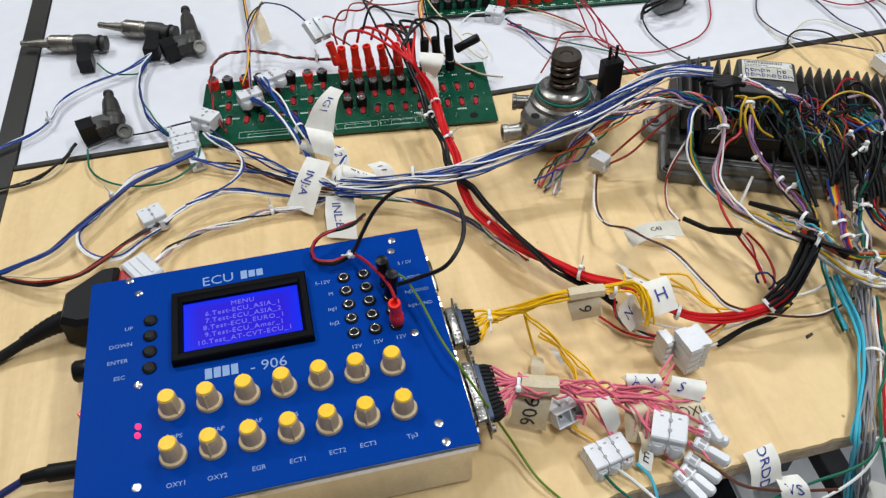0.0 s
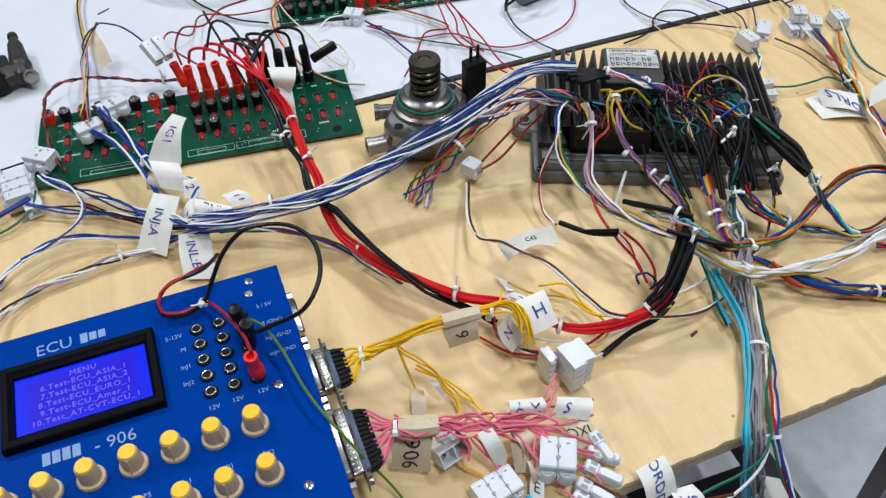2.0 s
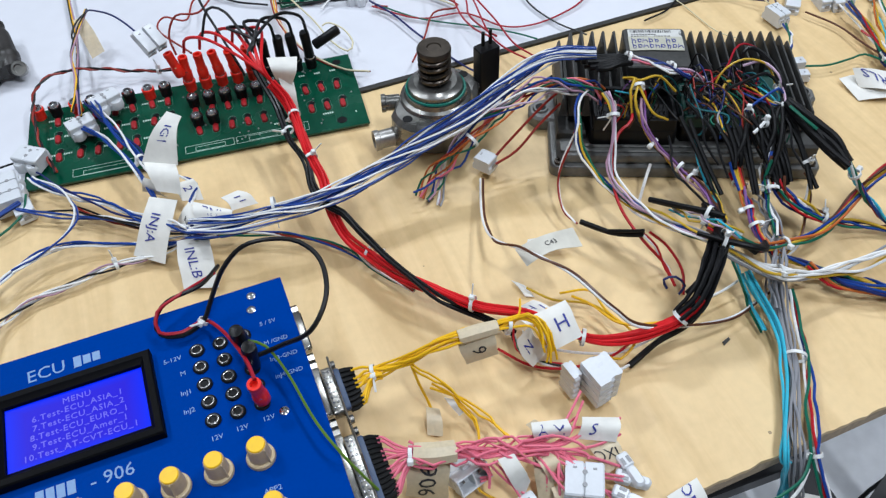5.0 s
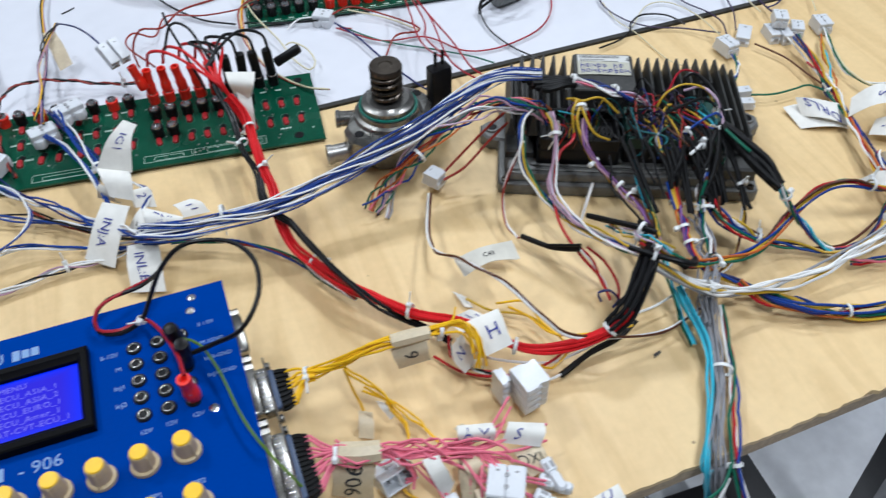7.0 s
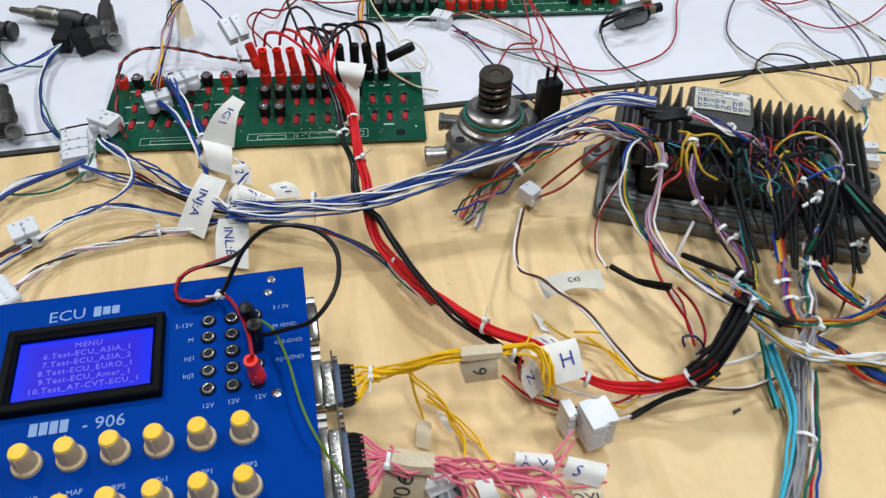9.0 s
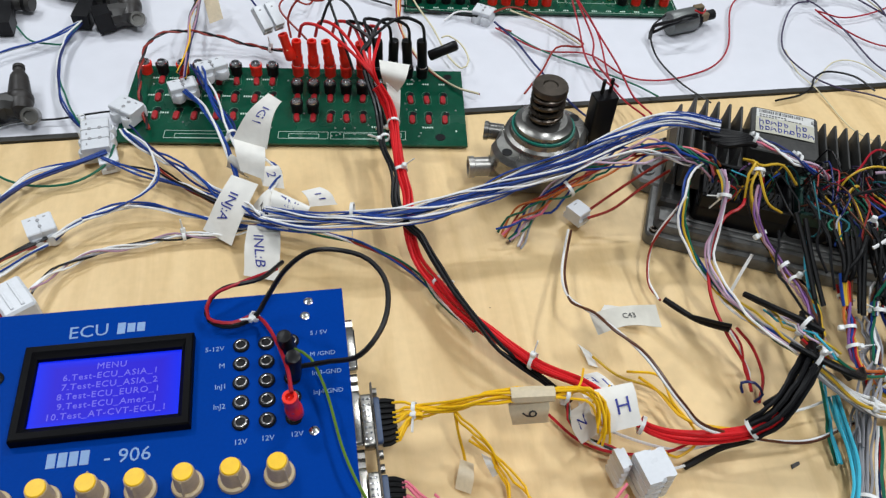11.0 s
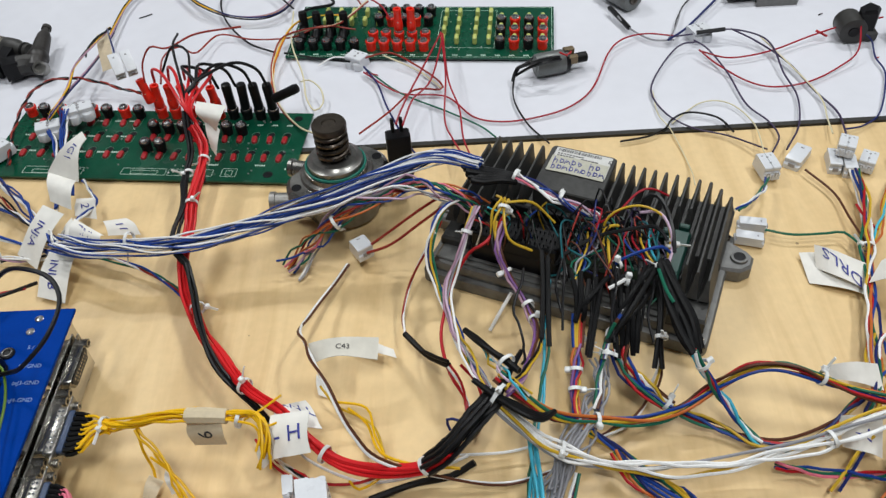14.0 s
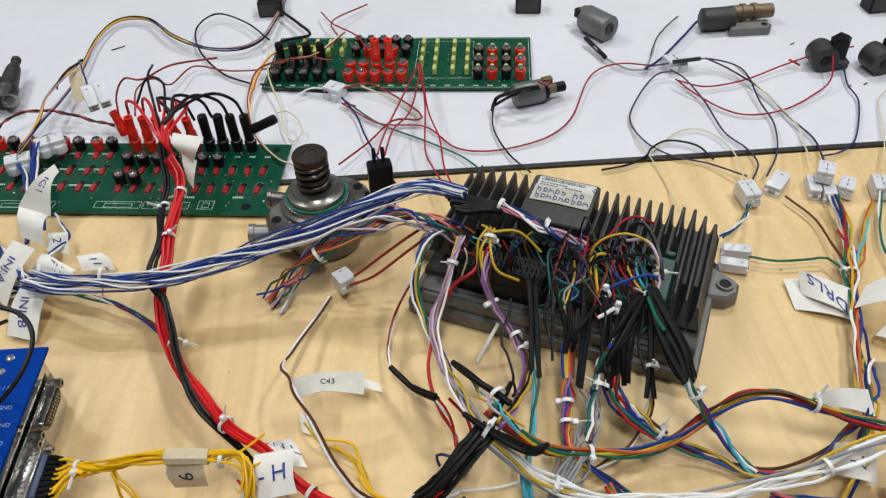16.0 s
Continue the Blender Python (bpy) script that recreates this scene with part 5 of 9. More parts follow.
wire(h, [(-0.0942, 0.2337, 0.0060), (-0.0895, 0.2067, 0.0050), (-0.0737, 0.1870, 0.0050), (-0.0499, 0.1761, 0.0050), (-0.0219, 0.1762, 0.0060), (-0.0003, 0.1890, 0.0100), (0.0051, 0.2060, 0.0140)], "green", 0.0009)
wire(h, [(-0.0944, 0.2361, 0.0060), (-0.0739, 0.2467, 0.0050), (-0.0446, 0.2486, 0.0050), (-0.0191, 0.2499, 0.0080), (-0.0007, 0.2465, 0.0120), (0.0122, 0.2351, 0.0140)], "black", 0.0008)
bundle(h, [(-0.1030, 0.2385, 0.0100), (-0.1133, 0.2197, 0.0080), (-0.1353, 0.2032, 0.0050), (-0.1616, 0.1964, 0.0050), (-0.1875, 0.1913, 0.0050)], "black black", r=0.0013, spread=0.0013, seed=21)
wire(h, [(-0.1051, 0.2391, 0.0080), (-0.1138, 0.2158, 0.0050), (-0.1264, 0.2024, 0.0040), (-0.1444, 0.2004, 0.0040), (-0.1618, 0.1954, 0.0040)], "cream", 0.0007)
bundle(h, [(-0.0277, 0.1212, 0.0100), (-0.0484, 0.1064, 0.0100), (-0.0664, 0.0850, 0.0140), (-0.0807, 0.0715, 0.0160), (-0.1057, 0.0691, 0.0120), (-0.1287, 0.0804, 0.0080), (-0.1613, 0.1007, 0.0060)], "black black rust", r=0.0012, spread=0.002, seed=22)
wire(h, [(-0.0304, 0.1206, 0.0080), (-0.0543, 0.0963, 0.0090), (-0.0786, 0.0777, 0.0120), (-0.1045, 0.0799, 0.0080), (-0.1265, 0.0875, 0.0060), (-0.1613, 0.0987, 0.0050)], "cream", 0.0008)
bundle(h, [(0.1027, 0.1709, 0.0220), (0.0913, 0.2019, 0.0260), (0.0789, 0.2325, 0.0280), (0.0653, 0.2690, 0.0260), (0.0576, 0.2858, 0.0220)], "blue blue white navy blue", r=0.001, spread=0.0034, seed=23, fan1=1.6, wob=0.15)
bundle(h, [(0.0960, 0.1574, 0.0220), (0.0858, 0.1953, 0.0240), (0.0681, 0.2347, 0.0220), (0.0484, 0.2646, 0.0180)], "blue blue white", r=0.0011, spread=0.002, seed=24, wob=0.15)
tie(h, (0.0912, 0.1995, 0.0260), (-0.397, 0.916, 0.064), 0.004)
bundle(h, [(0.1186, 0.1368, 0.0260), (0.1255, 0.1622, 0.0220), (0.1107, 0.1858, 0.0180), (0.1043, 0.1925, 0.0200)], "blue white", r=0.001, spread=0.0014, seed=25)
h = harness("twisted dark red and black lead along the green board", "wire_lead")
bundle(h, [(0.0261, 0.2266, 0.0100), (0.0161, 0.2659, 0.0140), (0.0148, 0.3030, 0.0200), (0.0216, 0.3273, 0.0220), (0.0401, 0.3394, 0.0200), (0.0666, 0.3388, 0.0160), (0.0982, 0.3312, 0.0100), (0.1304, 0.3178, 0.0120)], "black rust", r=0.0011, spread=0.0014, twist=9, seed=26, wob=0.1)
tie(h, (0.1153, 0.3243, 0.0100), (0.912, -0.393, 0.121), 0.0028)
h = harness("yellow, brown and blue lead hanging over the white table", "wire_lead")
bundle(h, [(0.0525, 0.2677, 0.0260), (0.0507, 0.3183, 0.0200), (0.0511, 0.4000, 0.0100), (0.0469, 0.4921, 0.0080), (0.0583, 0.5303, 0.0080), (0.0915, 0.5269, 0.0100), (0.1303, 0.4827, 0.0120), (0.1676, 0.4594, 0.0100), (0.2037, 0.4559, 0.0100), (0.2243, 0.4769, 0.0100), (0.2321, 0.5285, 0.0080), (0.2350, 0.5783, 0.0060)], "yellow navy black mauve", r=0.0009, spread=0.0016, twist=1.2, seed=27)
bundle(h, [(0.0452, 0.2823, 0.0200), (0.0509, 0.3128, 0.0240), (0.0508, 0.3432, 0.0300), (0.0602, 0.3767, 0.0340), (0.0681, 0.3992, 0.0360)], "yellow black mauve", r=0.0009, spread=0.0012, twist=1, seed=28)
wire(h, [(0.0681, 0.3922, 0.0380), (0.0733, 0.3835, 0.0440), (0.0902, 0.3488, 0.0580), (0.1011, 0.3266, 0.0620), (0.1097, 0.3083, 0.0620)], "navy", 0.0008)
wire(h, [(0.0703, 0.3976, 0.0360), (0.0594, 0.3879, 0.0340), (0.0527, 0.3744, 0.0300), (0.0542, 0.3614, 0.0280)], "black", 0.0008)
h = harness("bunch of yellow wires from the small plug", "wire_harness")


def plug_fan(th, x, y, half, pins, tie_at, col):
    """Wires from the double row of sleeves to the first tie."""
    for i in range(pins):
        for k, z in ((0, 0.0316), (1, 0.0360)):
            if (i + k) % 4 == 3:
                continue
            q = (i / (pins - 1) - 0.5)
            y0 = y + q * (2 * half - 0.006) * 0.86
            ty, tz = tie_at[1] + q * 0.0058, tie_at[2] + (z - 0.0338) * 0.9
            mx = x + (tie_at[0] - x) * 0.5
            wire(th, [(x - 0.002, y0, z), (x + 0.001, y0, z), (mx, y0 + (ty - y0) * 0.62 + 0.0012 * math.sin(i * 2.7 + k), z + 0.0012), (tie_at[0], ty, tz), (tie_at[0] + 0.004, ty - 0.0006, tz)], col, 0.00085)


plug_fan(h, 0.1913, -0.0490, 0.0150, 8, (0.2016, -0.0451, 0.0350), "yellow")
bundle(h, [(0.2016, -0.0451, 0.0350), (0.2150, -0.0467, 0.0380), (0.2272, -0.0469, 0.0420), (0.2402, -0.0450, 0.0450), (0.2575, -0.0462, 0.0460), (0.2730, -0.0470, 0.0475), (0.2850, -0.0475, 0.0500), (0.2945, -0.0500, 0.0520), (0.3000, -0.0570, 0.0500), (0.3010, -0.0670, 0.0430), (0.3000, -0.0730, 0.0360)], "yellow yellow yellow yellow yellow yellow yellow yellow yellow", r=0.00085, spread=0.0036, twist=0.7, seed=31, fan1=1.5, cut=0.10)
sleeve(h, [(0.2534, -0.0458, 0.0460), (0.2645, -0.0466, 0.0470), (0.2769, -0.0472, 0.0470)], 0.0048, "tan")
tie(h, (0.2014, -0.0433, 0.0350), (0.960, -0.185, 0.209), 0.0044)
tie(h, (0.2836, -0.0485, 0.0470), (0.963, -0.193, -0.188), 0.0044)
wire(h, [(0.2229, -0.0487, 0.0380), (0.2250, -0.0559, 0.0260), (0.2282, -0.0604, 0.0120), (0.2296, -0.0684, 0.0040)], "yellow", 0.00085)
bundle(h, [(0.2229, -0.0487, 0.0380), (0.2348, -0.0584, 0.0300), (0.2475, -0.0714, 0.0200), (0.2571, -0.0834, 0.0100), (0.2659, -0.0972, 0.0080)], "yellow yellow", r=0.00085, spread=0.002, seed=33)
bundle(h, [(0.2312, -0.0584, 0.0260), (0.2420, -0.0671, 0.0200), (0.2493, -0.0803, 0.0100), (0.2484, -0.0917, 0.0060)], "yellow yellow", r=0.00085, spread=0.002, seed=34)
wire(h, [(0.2858, -0.0479, 0.0440), (0.2942, -0.0393, 0.0420), (0.3011, -0.0247, 0.0340)], "yellow", 0.0007)
wire(h, [(0.2978, -0.0527, 0.0440), (0.3063, -0.0476, 0.0420), (0.3135, -0.0369, 0.0340)], "yellow", 0.0007)
wire(h, [(0.3298, -0.0226, 0.0240), (0.3499, -0.0246, 0.0200), (0.3555, -0.0395, 0.0140), (0.3636, -0.0560, 0.0120), (0.3617, -0.0665, 0.0140), (0.3489, -0.0724, 0.0100), (0.3424, -0.0660, 0.0080)], "yellow", 0.0008)
wire(h, [(0.3383, -0.0233, 0.0180), (0.3499, -0.0306, 0.0120), (0.3597, -0.0512, 0.0140), (0.3822, -0.0642, 0.0220), (0.4062, -0.0664, 0.0220)], "yellow", 0.0009)
h = harness("bunch of pink wires with paper tags from the long plug", "wire_harness")
plug_fan(h, 0.1931, -0.1015, 0.0215, 13, (0.2057, -0.1020, 0.0370), "pink")
bundle(h, [(0.2045, -0.1014, 0.0370), (0.2161, -0.1051, 0.0370), (0.2284, -0.1070, 0.0360), (0.2454, -0.1105, 0.0320), (0.2646, -0.1141, 0.0260), (0.2780, -0.1160, 0.0220)], "pink pink pink pink pink pink pink pink pink pink pink pink pink ", r=0.00085, spread=0.0052, twist=0.5, seed=41, fan1=2.0, wob=0.5)
sleeve(h, [(0.2073, -0.1018, 0.0370), (0.2176, -0.1054, 0.0370), (0.2287, -0.1071, 0.0360)], 0.0066, "tan")
tie(h, (0.2053, -0.1018, 0.0370), (0.956, -0.294, 0.000), 0.0062)
wire(h, [(0.2271, -0.1060, 0.0340), (0.2515, -0.1122, 0.0300), (0.2697, -0.1107, 0.0240), (0.2922, -0.1085, 0.0220), (0.3230, -0.1153, 0.0140)], "pink", 0.00085)
wire(h, [(0.2269, -0.1067, 0.0340), (0.2511, -0.1131, 0.0300), (0.2787, -0.1194, 0.0240), (0.3031, -0.1243, 0.0220), (0.3252, -0.1180, 0.0100)], "pink", 0.00085)
wire(h, [(0.2266, -0.1073, 0.0340), (0.2507, -0.1141, 0.0300), (0.2753, -0.1169, 0.0240), (0.2964, -0.1158, 0.0220), (0.3103, -0.1119, 0.0180)], "pink", 0.00085)
wire(h, [(0.2264, -0.1080, 0.0340), (0.2503, -0.1151, 0.0300), (0.2719, -0.1144, 0.0240), (0.2926, -0.1076, 0.0220), (0.3050, -0.1018, 0.0160)], "pink", 0.00085)
wire(h, [(0.2262, -0.1086, 0.0340), (0.2515, -0.1122, 0.0300), (0.2834, -0.1179, 0.0240), (0.2881, -0.1325, 0.0220), (0.2881, -0.1400, 0.0220)], "pink", 0.00085)
wire(h, [(0.2271, -0.1060, 0.0340), (0.2511, -0.1131, 0.0300), (0.2800, -0.1153, 0.0240), (0.2909, -0.1288, 0.0220), (0.2961, -0.1391, 0.0200)], "pink", 0.00085)
wire(h, [(0.2269, -0.1067, 0.0340), (0.2507, -0.1141, 0.0300), (0.2741, -0.1179, 0.0240), (0.2967, -0.1279, 0.0220), (0.3151, -0.1363, 0.0120)], "pink", 0.00085)
wire(h, [(0.2266, -0.1073, 0.0340), (0.2503, -0.1151, 0.0300), (0.2708, -0.1154, 0.0240), (0.2913, -0.1362, 0.0220), (0.3141, -0.1442, 0.0100)], "pink", 0.00085)
wire(h, [(0.2264, -0.1080, 0.0340), (0.2515, -0.1122, 0.0300), (0.2822, -0.1189, 0.0240), (0.2898, -0.1370, 0.0220), (0.2979, -0.1467, 0.0100)], "pink", 0.00085)
wire(h, [(0.2262, -0.1086, 0.0340), (0.2511, -0.1131, 0.0300), (0.2788, -0.1164, 0.0240), (0.2919, -0.1362, 0.0220), (0.3045, -0.1514, 0.0080)], "pink", 0.00085)
wire(h, [(0.2271, -0.1060, 0.0340), (0.2507, -0.1141, 0.0300), (0.2754, -0.1138, 0.0240), (0.2802, -0.1298, 0.0220), (0.2827, -0.1455, 0.0080)], "pink", 0.00085)
wire(h, [(0.2269, -0.1067, 0.0340), (0.2503, -0.1151, 0.0300), (0.2696, -0.1165, 0.0240), (0.2775, -0.1404, 0.0220), (0.2892, -0.1531, 0.0060)], "pink", 0.00085)
wire(h, [(0.2266, -0.1073, 0.0340), (0.2515, -0.1122, 0.0300), (0.2809, -0.1200, 0.0240), (0.2773, -0.1357, 0.0220), (0.2760, -0.1447, 0.0060)], "pink", 0.00085)
wire(h, [(0.2264, -0.1080, 0.0340), (0.2511, -0.1131, 0.0300), (0.2776, -0.1174, 0.0240), (0.2746, -0.1269, 0.0220), (0.2718, -0.1349, 0.0080)], "pink", 0.00085)
wire(h, [(0.2262, -0.1086, 0.0340), (0.2507, -0.1141, 0.0300), (0.2742, -0.1149, 0.0240), (0.2938, -0.1352, 0.0220), (0.3205, -0.1441, 0.0080)], "pink", 0.00085)
wire(h, [(0.2271, -0.1060, 0.0340), (0.2503, -0.1151, 0.0300), (0.2708, -0.1123, 0.0240), (0.2752, -0.1236, 0.0220), (0.2823, -0.1302, 0.0140)], "pink", 0.00085)
bundle(h, [(0.2466, -0.1161, 0.0260), (0.2531, -0.1255, 0.0180), (0.2599, -0.1379, 0.0120), (0.2633, -0.1498, 0.0080)], "pink pink", r=0.00085, spread=0.002, seed=42)
bundle(h, [(0.2388, -0.1103, 0.0280), (0.2457, -0.1187, 0.0180), (0.2393, -0.1177, 0.0140)], "pink pink", r=0.00085, spread=0.002, seed=43)
wire(h, [(0.2348, -0.1121, 0.0140), (0.2379, -0.1213, 0.0080), (0.2475, -0.1316, 0.0060), (0.2541, -0.1441, 0.0040)], "yellow", 0.0008)
wire(h, [(0.3014, -0.1539, 0.0100), (0.3149, -0.1666, 0.0060), (0.3278, -0.1772, 0.0020), (0.3568, -0.1817, -0.0060), (0.3871, -0.1848, -0.0100)], "brown", 0.001)
wire(h, [(0.3372, -0.1845, -0.0100), (0.3577, -0.1811, -0.0080), (0.3763, -0.1786, -0.0060), (0.3943, -0.1774, -0.0040), (0.4116, -0.1738, 0.0000), (0.4218, -0.1646, 0.0060)], "green", 0.001)
wire(h, [(0.3641, -0.1866, -0.0300), (0.3756, -0.1847, -0.0240), (0.3955, -0.1814, -0.0160), (0.4107, -0.1762, -0.0080), (0.4185, -0.1699, 0.0000)], "white", 0.001)
tie(h, (0.4252, -0.1656, 0.0040), (-0.097, -0.784, -0.613), 0.0036)
wire(h, [(0.2667, -0.1523, 0.0080), (0.2735, -0.1599, 0.0040), (0.2744, -0.1704, 0.0000), (0.2742, -0.1765, -0.0060)], "cyan", 0.001)
wire(h, [(0.2455, -0.1549, 0.0080), (0.2510, -0.1629, 0.0040), (0.2587, -0.1719, 0.0020), (0.2666, -0.1798, 0.0000)], "green", 0.001)
wire(h, [(0.2540, -0.1528, 0.0080), (0.2625, -0.1607, 0.0040), (0.2719, -0.1742, 0.0020), (0.2764, -0.1818, 0.0000)], "white", 0.001)
wire(h, [(0.2721, -0.1155, 0.0240), (0.2892, -0.1096, 0.0240), (0.2999, -0.1022, 0.0260), (0.3103, -0.0929, 0.0270)], "pink", 0.00085)
wire(h, [(0.2760, -0.1158, 0.0220), (0.2936, -0.1134, 0.0220), (0.3032, -0.1045, 0.0240), (0.3104, -0.0969, 0.0220)], "pink", 0.00085)
wire(h, [(0.2683, -0.1153, 0.0260), (0.2887, -0.1195, 0.0260), (0.3129, -0.1122, 0.0220), (0.3271, -0.1123, 0.0180)], "pink", 0.00085)
wire(h, [(0.2622, -0.1162, 0.0280), (0.2838, -0.1219, 0.0280), (0.2970, -0.1274, 0.0240), (0.2977, -0.1304, 0.0220)], "pink", 0.00085)
wire(h, [(0.2655, -0.1118, 0.0280), (0.2827, -0.1142, 0.0300), (0.2947, -0.1221, 0.0280), (0.2978, -0.1264, 0.0260)], "pink", 0.00085)
wire(h, [(0.2601, -0.1178, 0.0260), (0.2723, -0.1260, 0.0220), (0.2804, -0.1353, 0.0180)], "pink", 0.00085)
wire(h, [(0.2375, -0.1074, 0.0300), (0.2424, -0.1170, 0.0240), (0.2434, -0.1208, 0.0200), (0.2415, -0.1249, 0.0160)], "pink", 0.00085)
wire(h, [(0.3010, -0.1459, 0.0120), (0.3071, -0.1531, 0.0120), (0.3090, -0.1613, 0.0120)], "pink", 0.0008)
wire(h, [(0.2857, -0.1542, 0.0080), (0.2905, -0.1603, 0.0080), (0.2934, -0.1654, 0.0080)], "pink", 0.0008)
h = harness("loose green lead lying over the blue box", "wire_lead")
wire(h, [(0.1395, -0.0224, 0.0700), (0.1478, -0.0265, 0.0660), (0.1554, -0.0455, 0.0620), (0.1621, -0.0766, 0.0620), (0.1699, -0.0981, 0.0600), (0.1822, -0.1133, 0.0400), (0.1962, -0.1244, 0.0120), (0.2061, -0.1484, 0.0060), (0.2184, -0.1666, 0.0040)], "lime", 0.0008)
h = harness("red and black test lead looped over the blue box", "test_lead")
wire(h, [(0.1380, -0.0287, 0.0620), (0.1562, -0.0319, 0.0700), (0.1732, -0.0397, 0.0860), (0.1862, -0.0275, 0.0960), (0.1887, -0.0084, 0.1020), (0.1805, 0.0051, 0.1060), (0.1669, 0.0107, 0.1080), (0.1509, 0.0148, 0.1040), (0.1369, 0.0135, 0.0920), (0.1257, 0.0124, 0.0720), (0.1172, 0.0073, 0.0600), (0.1043, 0.0039, 0.0570), (0.0927, 0.0080, 0.0580), (0.0916, 0.0161, 0.0620), (0.1004, 0.0239, 0.0660), (0.1195, 0.0324, 0.0620), (0.1310, 0.0544, 0.0500)], "black", 0.0014)
wire(h, [(0.1389, -0.0536, 0.0780), (0.1361, -0.0353, 0.0740), (0.1265, -0.0045, 0.0620), (0.1172, 0.0093, 0.0580), (0.1046, 0.0055, 0.0580), (0.0923, 0.0083, 0.0600), (0.0939, 0.0182, 0.0660), (0.1076, 0.0263, 0.0660), (0.1283, 0.0459, 0.0540)], "crimson", 0.0011)
tie(h, (0.1172, 0.0083, 0.0590), (0.648, 0.230, 0.726), 0.0032)
h = harness("dense many-coloured wiring plugged into the control unit", "wire_harness")
bundle(h, [(0.2815, 0.1036, 0.0040), (0.2937, 0.1127, 0.0140), (0.3091, 0.1137, 0.0340), (0.3231, 0.1144, 0.0480), (0.3523, 0.1166, 0.0640), (0.3761, 0.1159, 0.0720), (0.3951, 0.1091, 0.0720), (0.4118, 0.1075, 0.0640), (0.4211, 0.1137, 0.0500)], "orange green blue pink white rust mauve lilac green grey orange blue", r=0.0009, spread=0.006, twist=1.3, seed=51, fan0=1.9, wob=0.4, cut=0.05)
tie(h, (0.3201, 0.1092, 0.0460), (0.838, 0.323, 0.439), 0.006)
wire(h, [(0.3371, 0.1132, 0.0160), (0.3519, 0.1188, 0.0240), (0.3690, 0.1229, 0.0360), (0.3837, 0.1259, 0.0460), (0.3940, 0.1276, 0.0520)], "rust", 0.001)
wire(h, [(0.3386, 0.1086, 0.0160), (0.3562, 0.1108, 0.0220), (0.3770, 0.1187, 0.0340), (0.3938, 0.1203, 0.0480)], "rust", 0.001)
wire(h, [(0.3173, -0.0002, 0.0080), (0.3295, -0.0152, 0.0080), (0.3458, -0.0237, 0.0080), (0.3549, -0.0319, 0.0080), (0.3611, -0.0485, 0.0100)], "mustard", 0.0008)
wire(h, [(0.4702, 0.0762, 0.0600), (0.4704, 0.0560, 0.0600), (0.4659, 0.0421, 0.0520), (0.4688, 0.0259, 0.0440)], "black", 0.0009)
wire(h, [(0.4716, 0.0609, 0.0600), (0.4706, 0.0416, 0.0600), (0.4690, 0.0281, 0.0520), (0.4681, 0.0126, 0.0440)], "black", 0.0009)
wire(h, [(0.4912, 0.0599, 0.0600), (0.4887, 0.0408, 0.0600), (0.4862, 0.0273, 0.0520), (0.4849, 0.0120, 0.0440)], "black", 0.0009)
wire(h, [(0.5023, 0.0694, 0.0600), (0.5016, 0.0497, 0.0600), (0.4987, 0.0360, 0.0520), (0.4995, 0.0202, 0.0440)], "black", 0.0009)
wire(h, [(0.5023, 0.0496, 0.0600), (0.5006, 0.0310, 0.0600), (0.4971, 0.0180, 0.0520), (0.4977, 0.0030, 0.0440)], "black", 0.0009)
wire(h, [(0.5217, 0.0584, 0.0600), (0.5185, 0.0394, 0.0600), (0.5175, 0.0260, 0.0520), (0.5142, 0.0109, 0.0440)], "black", 0.0009)
wire(h, [(0.5242, 0.0486, 0.0600), (0.5229, 0.0300, 0.0600), (0.5183, 0.0171, 0.0520), (0.5206, 0.0021, 0.0440)], "black", 0.0009)
wire(h, [(0.5188, 0.0661, 0.0600), (0.5166, 0.0466, 0.0600), (0.5146, 0.0330, 0.0520), (0.5132, 0.0174, 0.0440)], "black", 0.0009)
sleeve(h, [(0.4087, 0.1328, 0.0740), (0.4220, 0.1248, 0.0780), (0.4351, 0.1204, 0.0780), (0.4445, 0.1199, 0.0740)], 0.0022, "black")
sleeve(h, [(0.4099, 0.1261, 0.0770), (0.4219, 0.1218, 0.0780), (0.4350, 0.1187, 0.0780), (0.4444, 0.1188, 0.0740)], 0.0022, "black")
sleeve(h, [(0.4110, 0.1196, 0.0800), (0.4218, 0.1189, 0.0780), (0.4349, 0.1170, 0.0780), (0.4443, 0.1176, 0.0740)], 0.0022, "black")
sleeve(h, [(0.4120, 0.1237, 0.0740), (0.4218, 0.1160, 0.0780), (0.4348, 0.1152, 0.0780), (0.4443, 0.1165, 0.0740)], 0.0022, "black")
sleeve(h, [(0.4131, 0.1172, 0.0770), (0.4217, 0.1132, 0.0780), (0.4348, 0.1135, 0.0780), (0.4442, 0.1153, 0.0740)], 0.0022, "black")
sleeve(h, [(0.4142, 0.1107, 0.0800), (0.4216, 0.1103, 0.0780), (0.4347, 0.1118, 0.0780), (0.4441, 0.1142, 0.0740)], 0.0022, "black")
bundle(h, [(0.4425, 0.1177, 0.0760), (0.4551, 0.1107, 0.0740), (0.4694, 0.1031, 0.0700), (0.4878, 0.0982, 0.0620), (0.4999, 0.1005, 0.0520)], "white pink blue white lilac navy", r=0.0009, spread=0.0034, seed=52)
tie(h, (0.4436, 0.1176, 0.0770), (0.887, -0.401, -0.228), 0.0044)
tie(h, (0.4725, 0.1040, 0.0690), (0.864, -0.339, -0.372), 0.004)
tie(h, (0.4353, 0.0875, 0.0760), (-0.225, -0.887, -0.403), 0.0046)
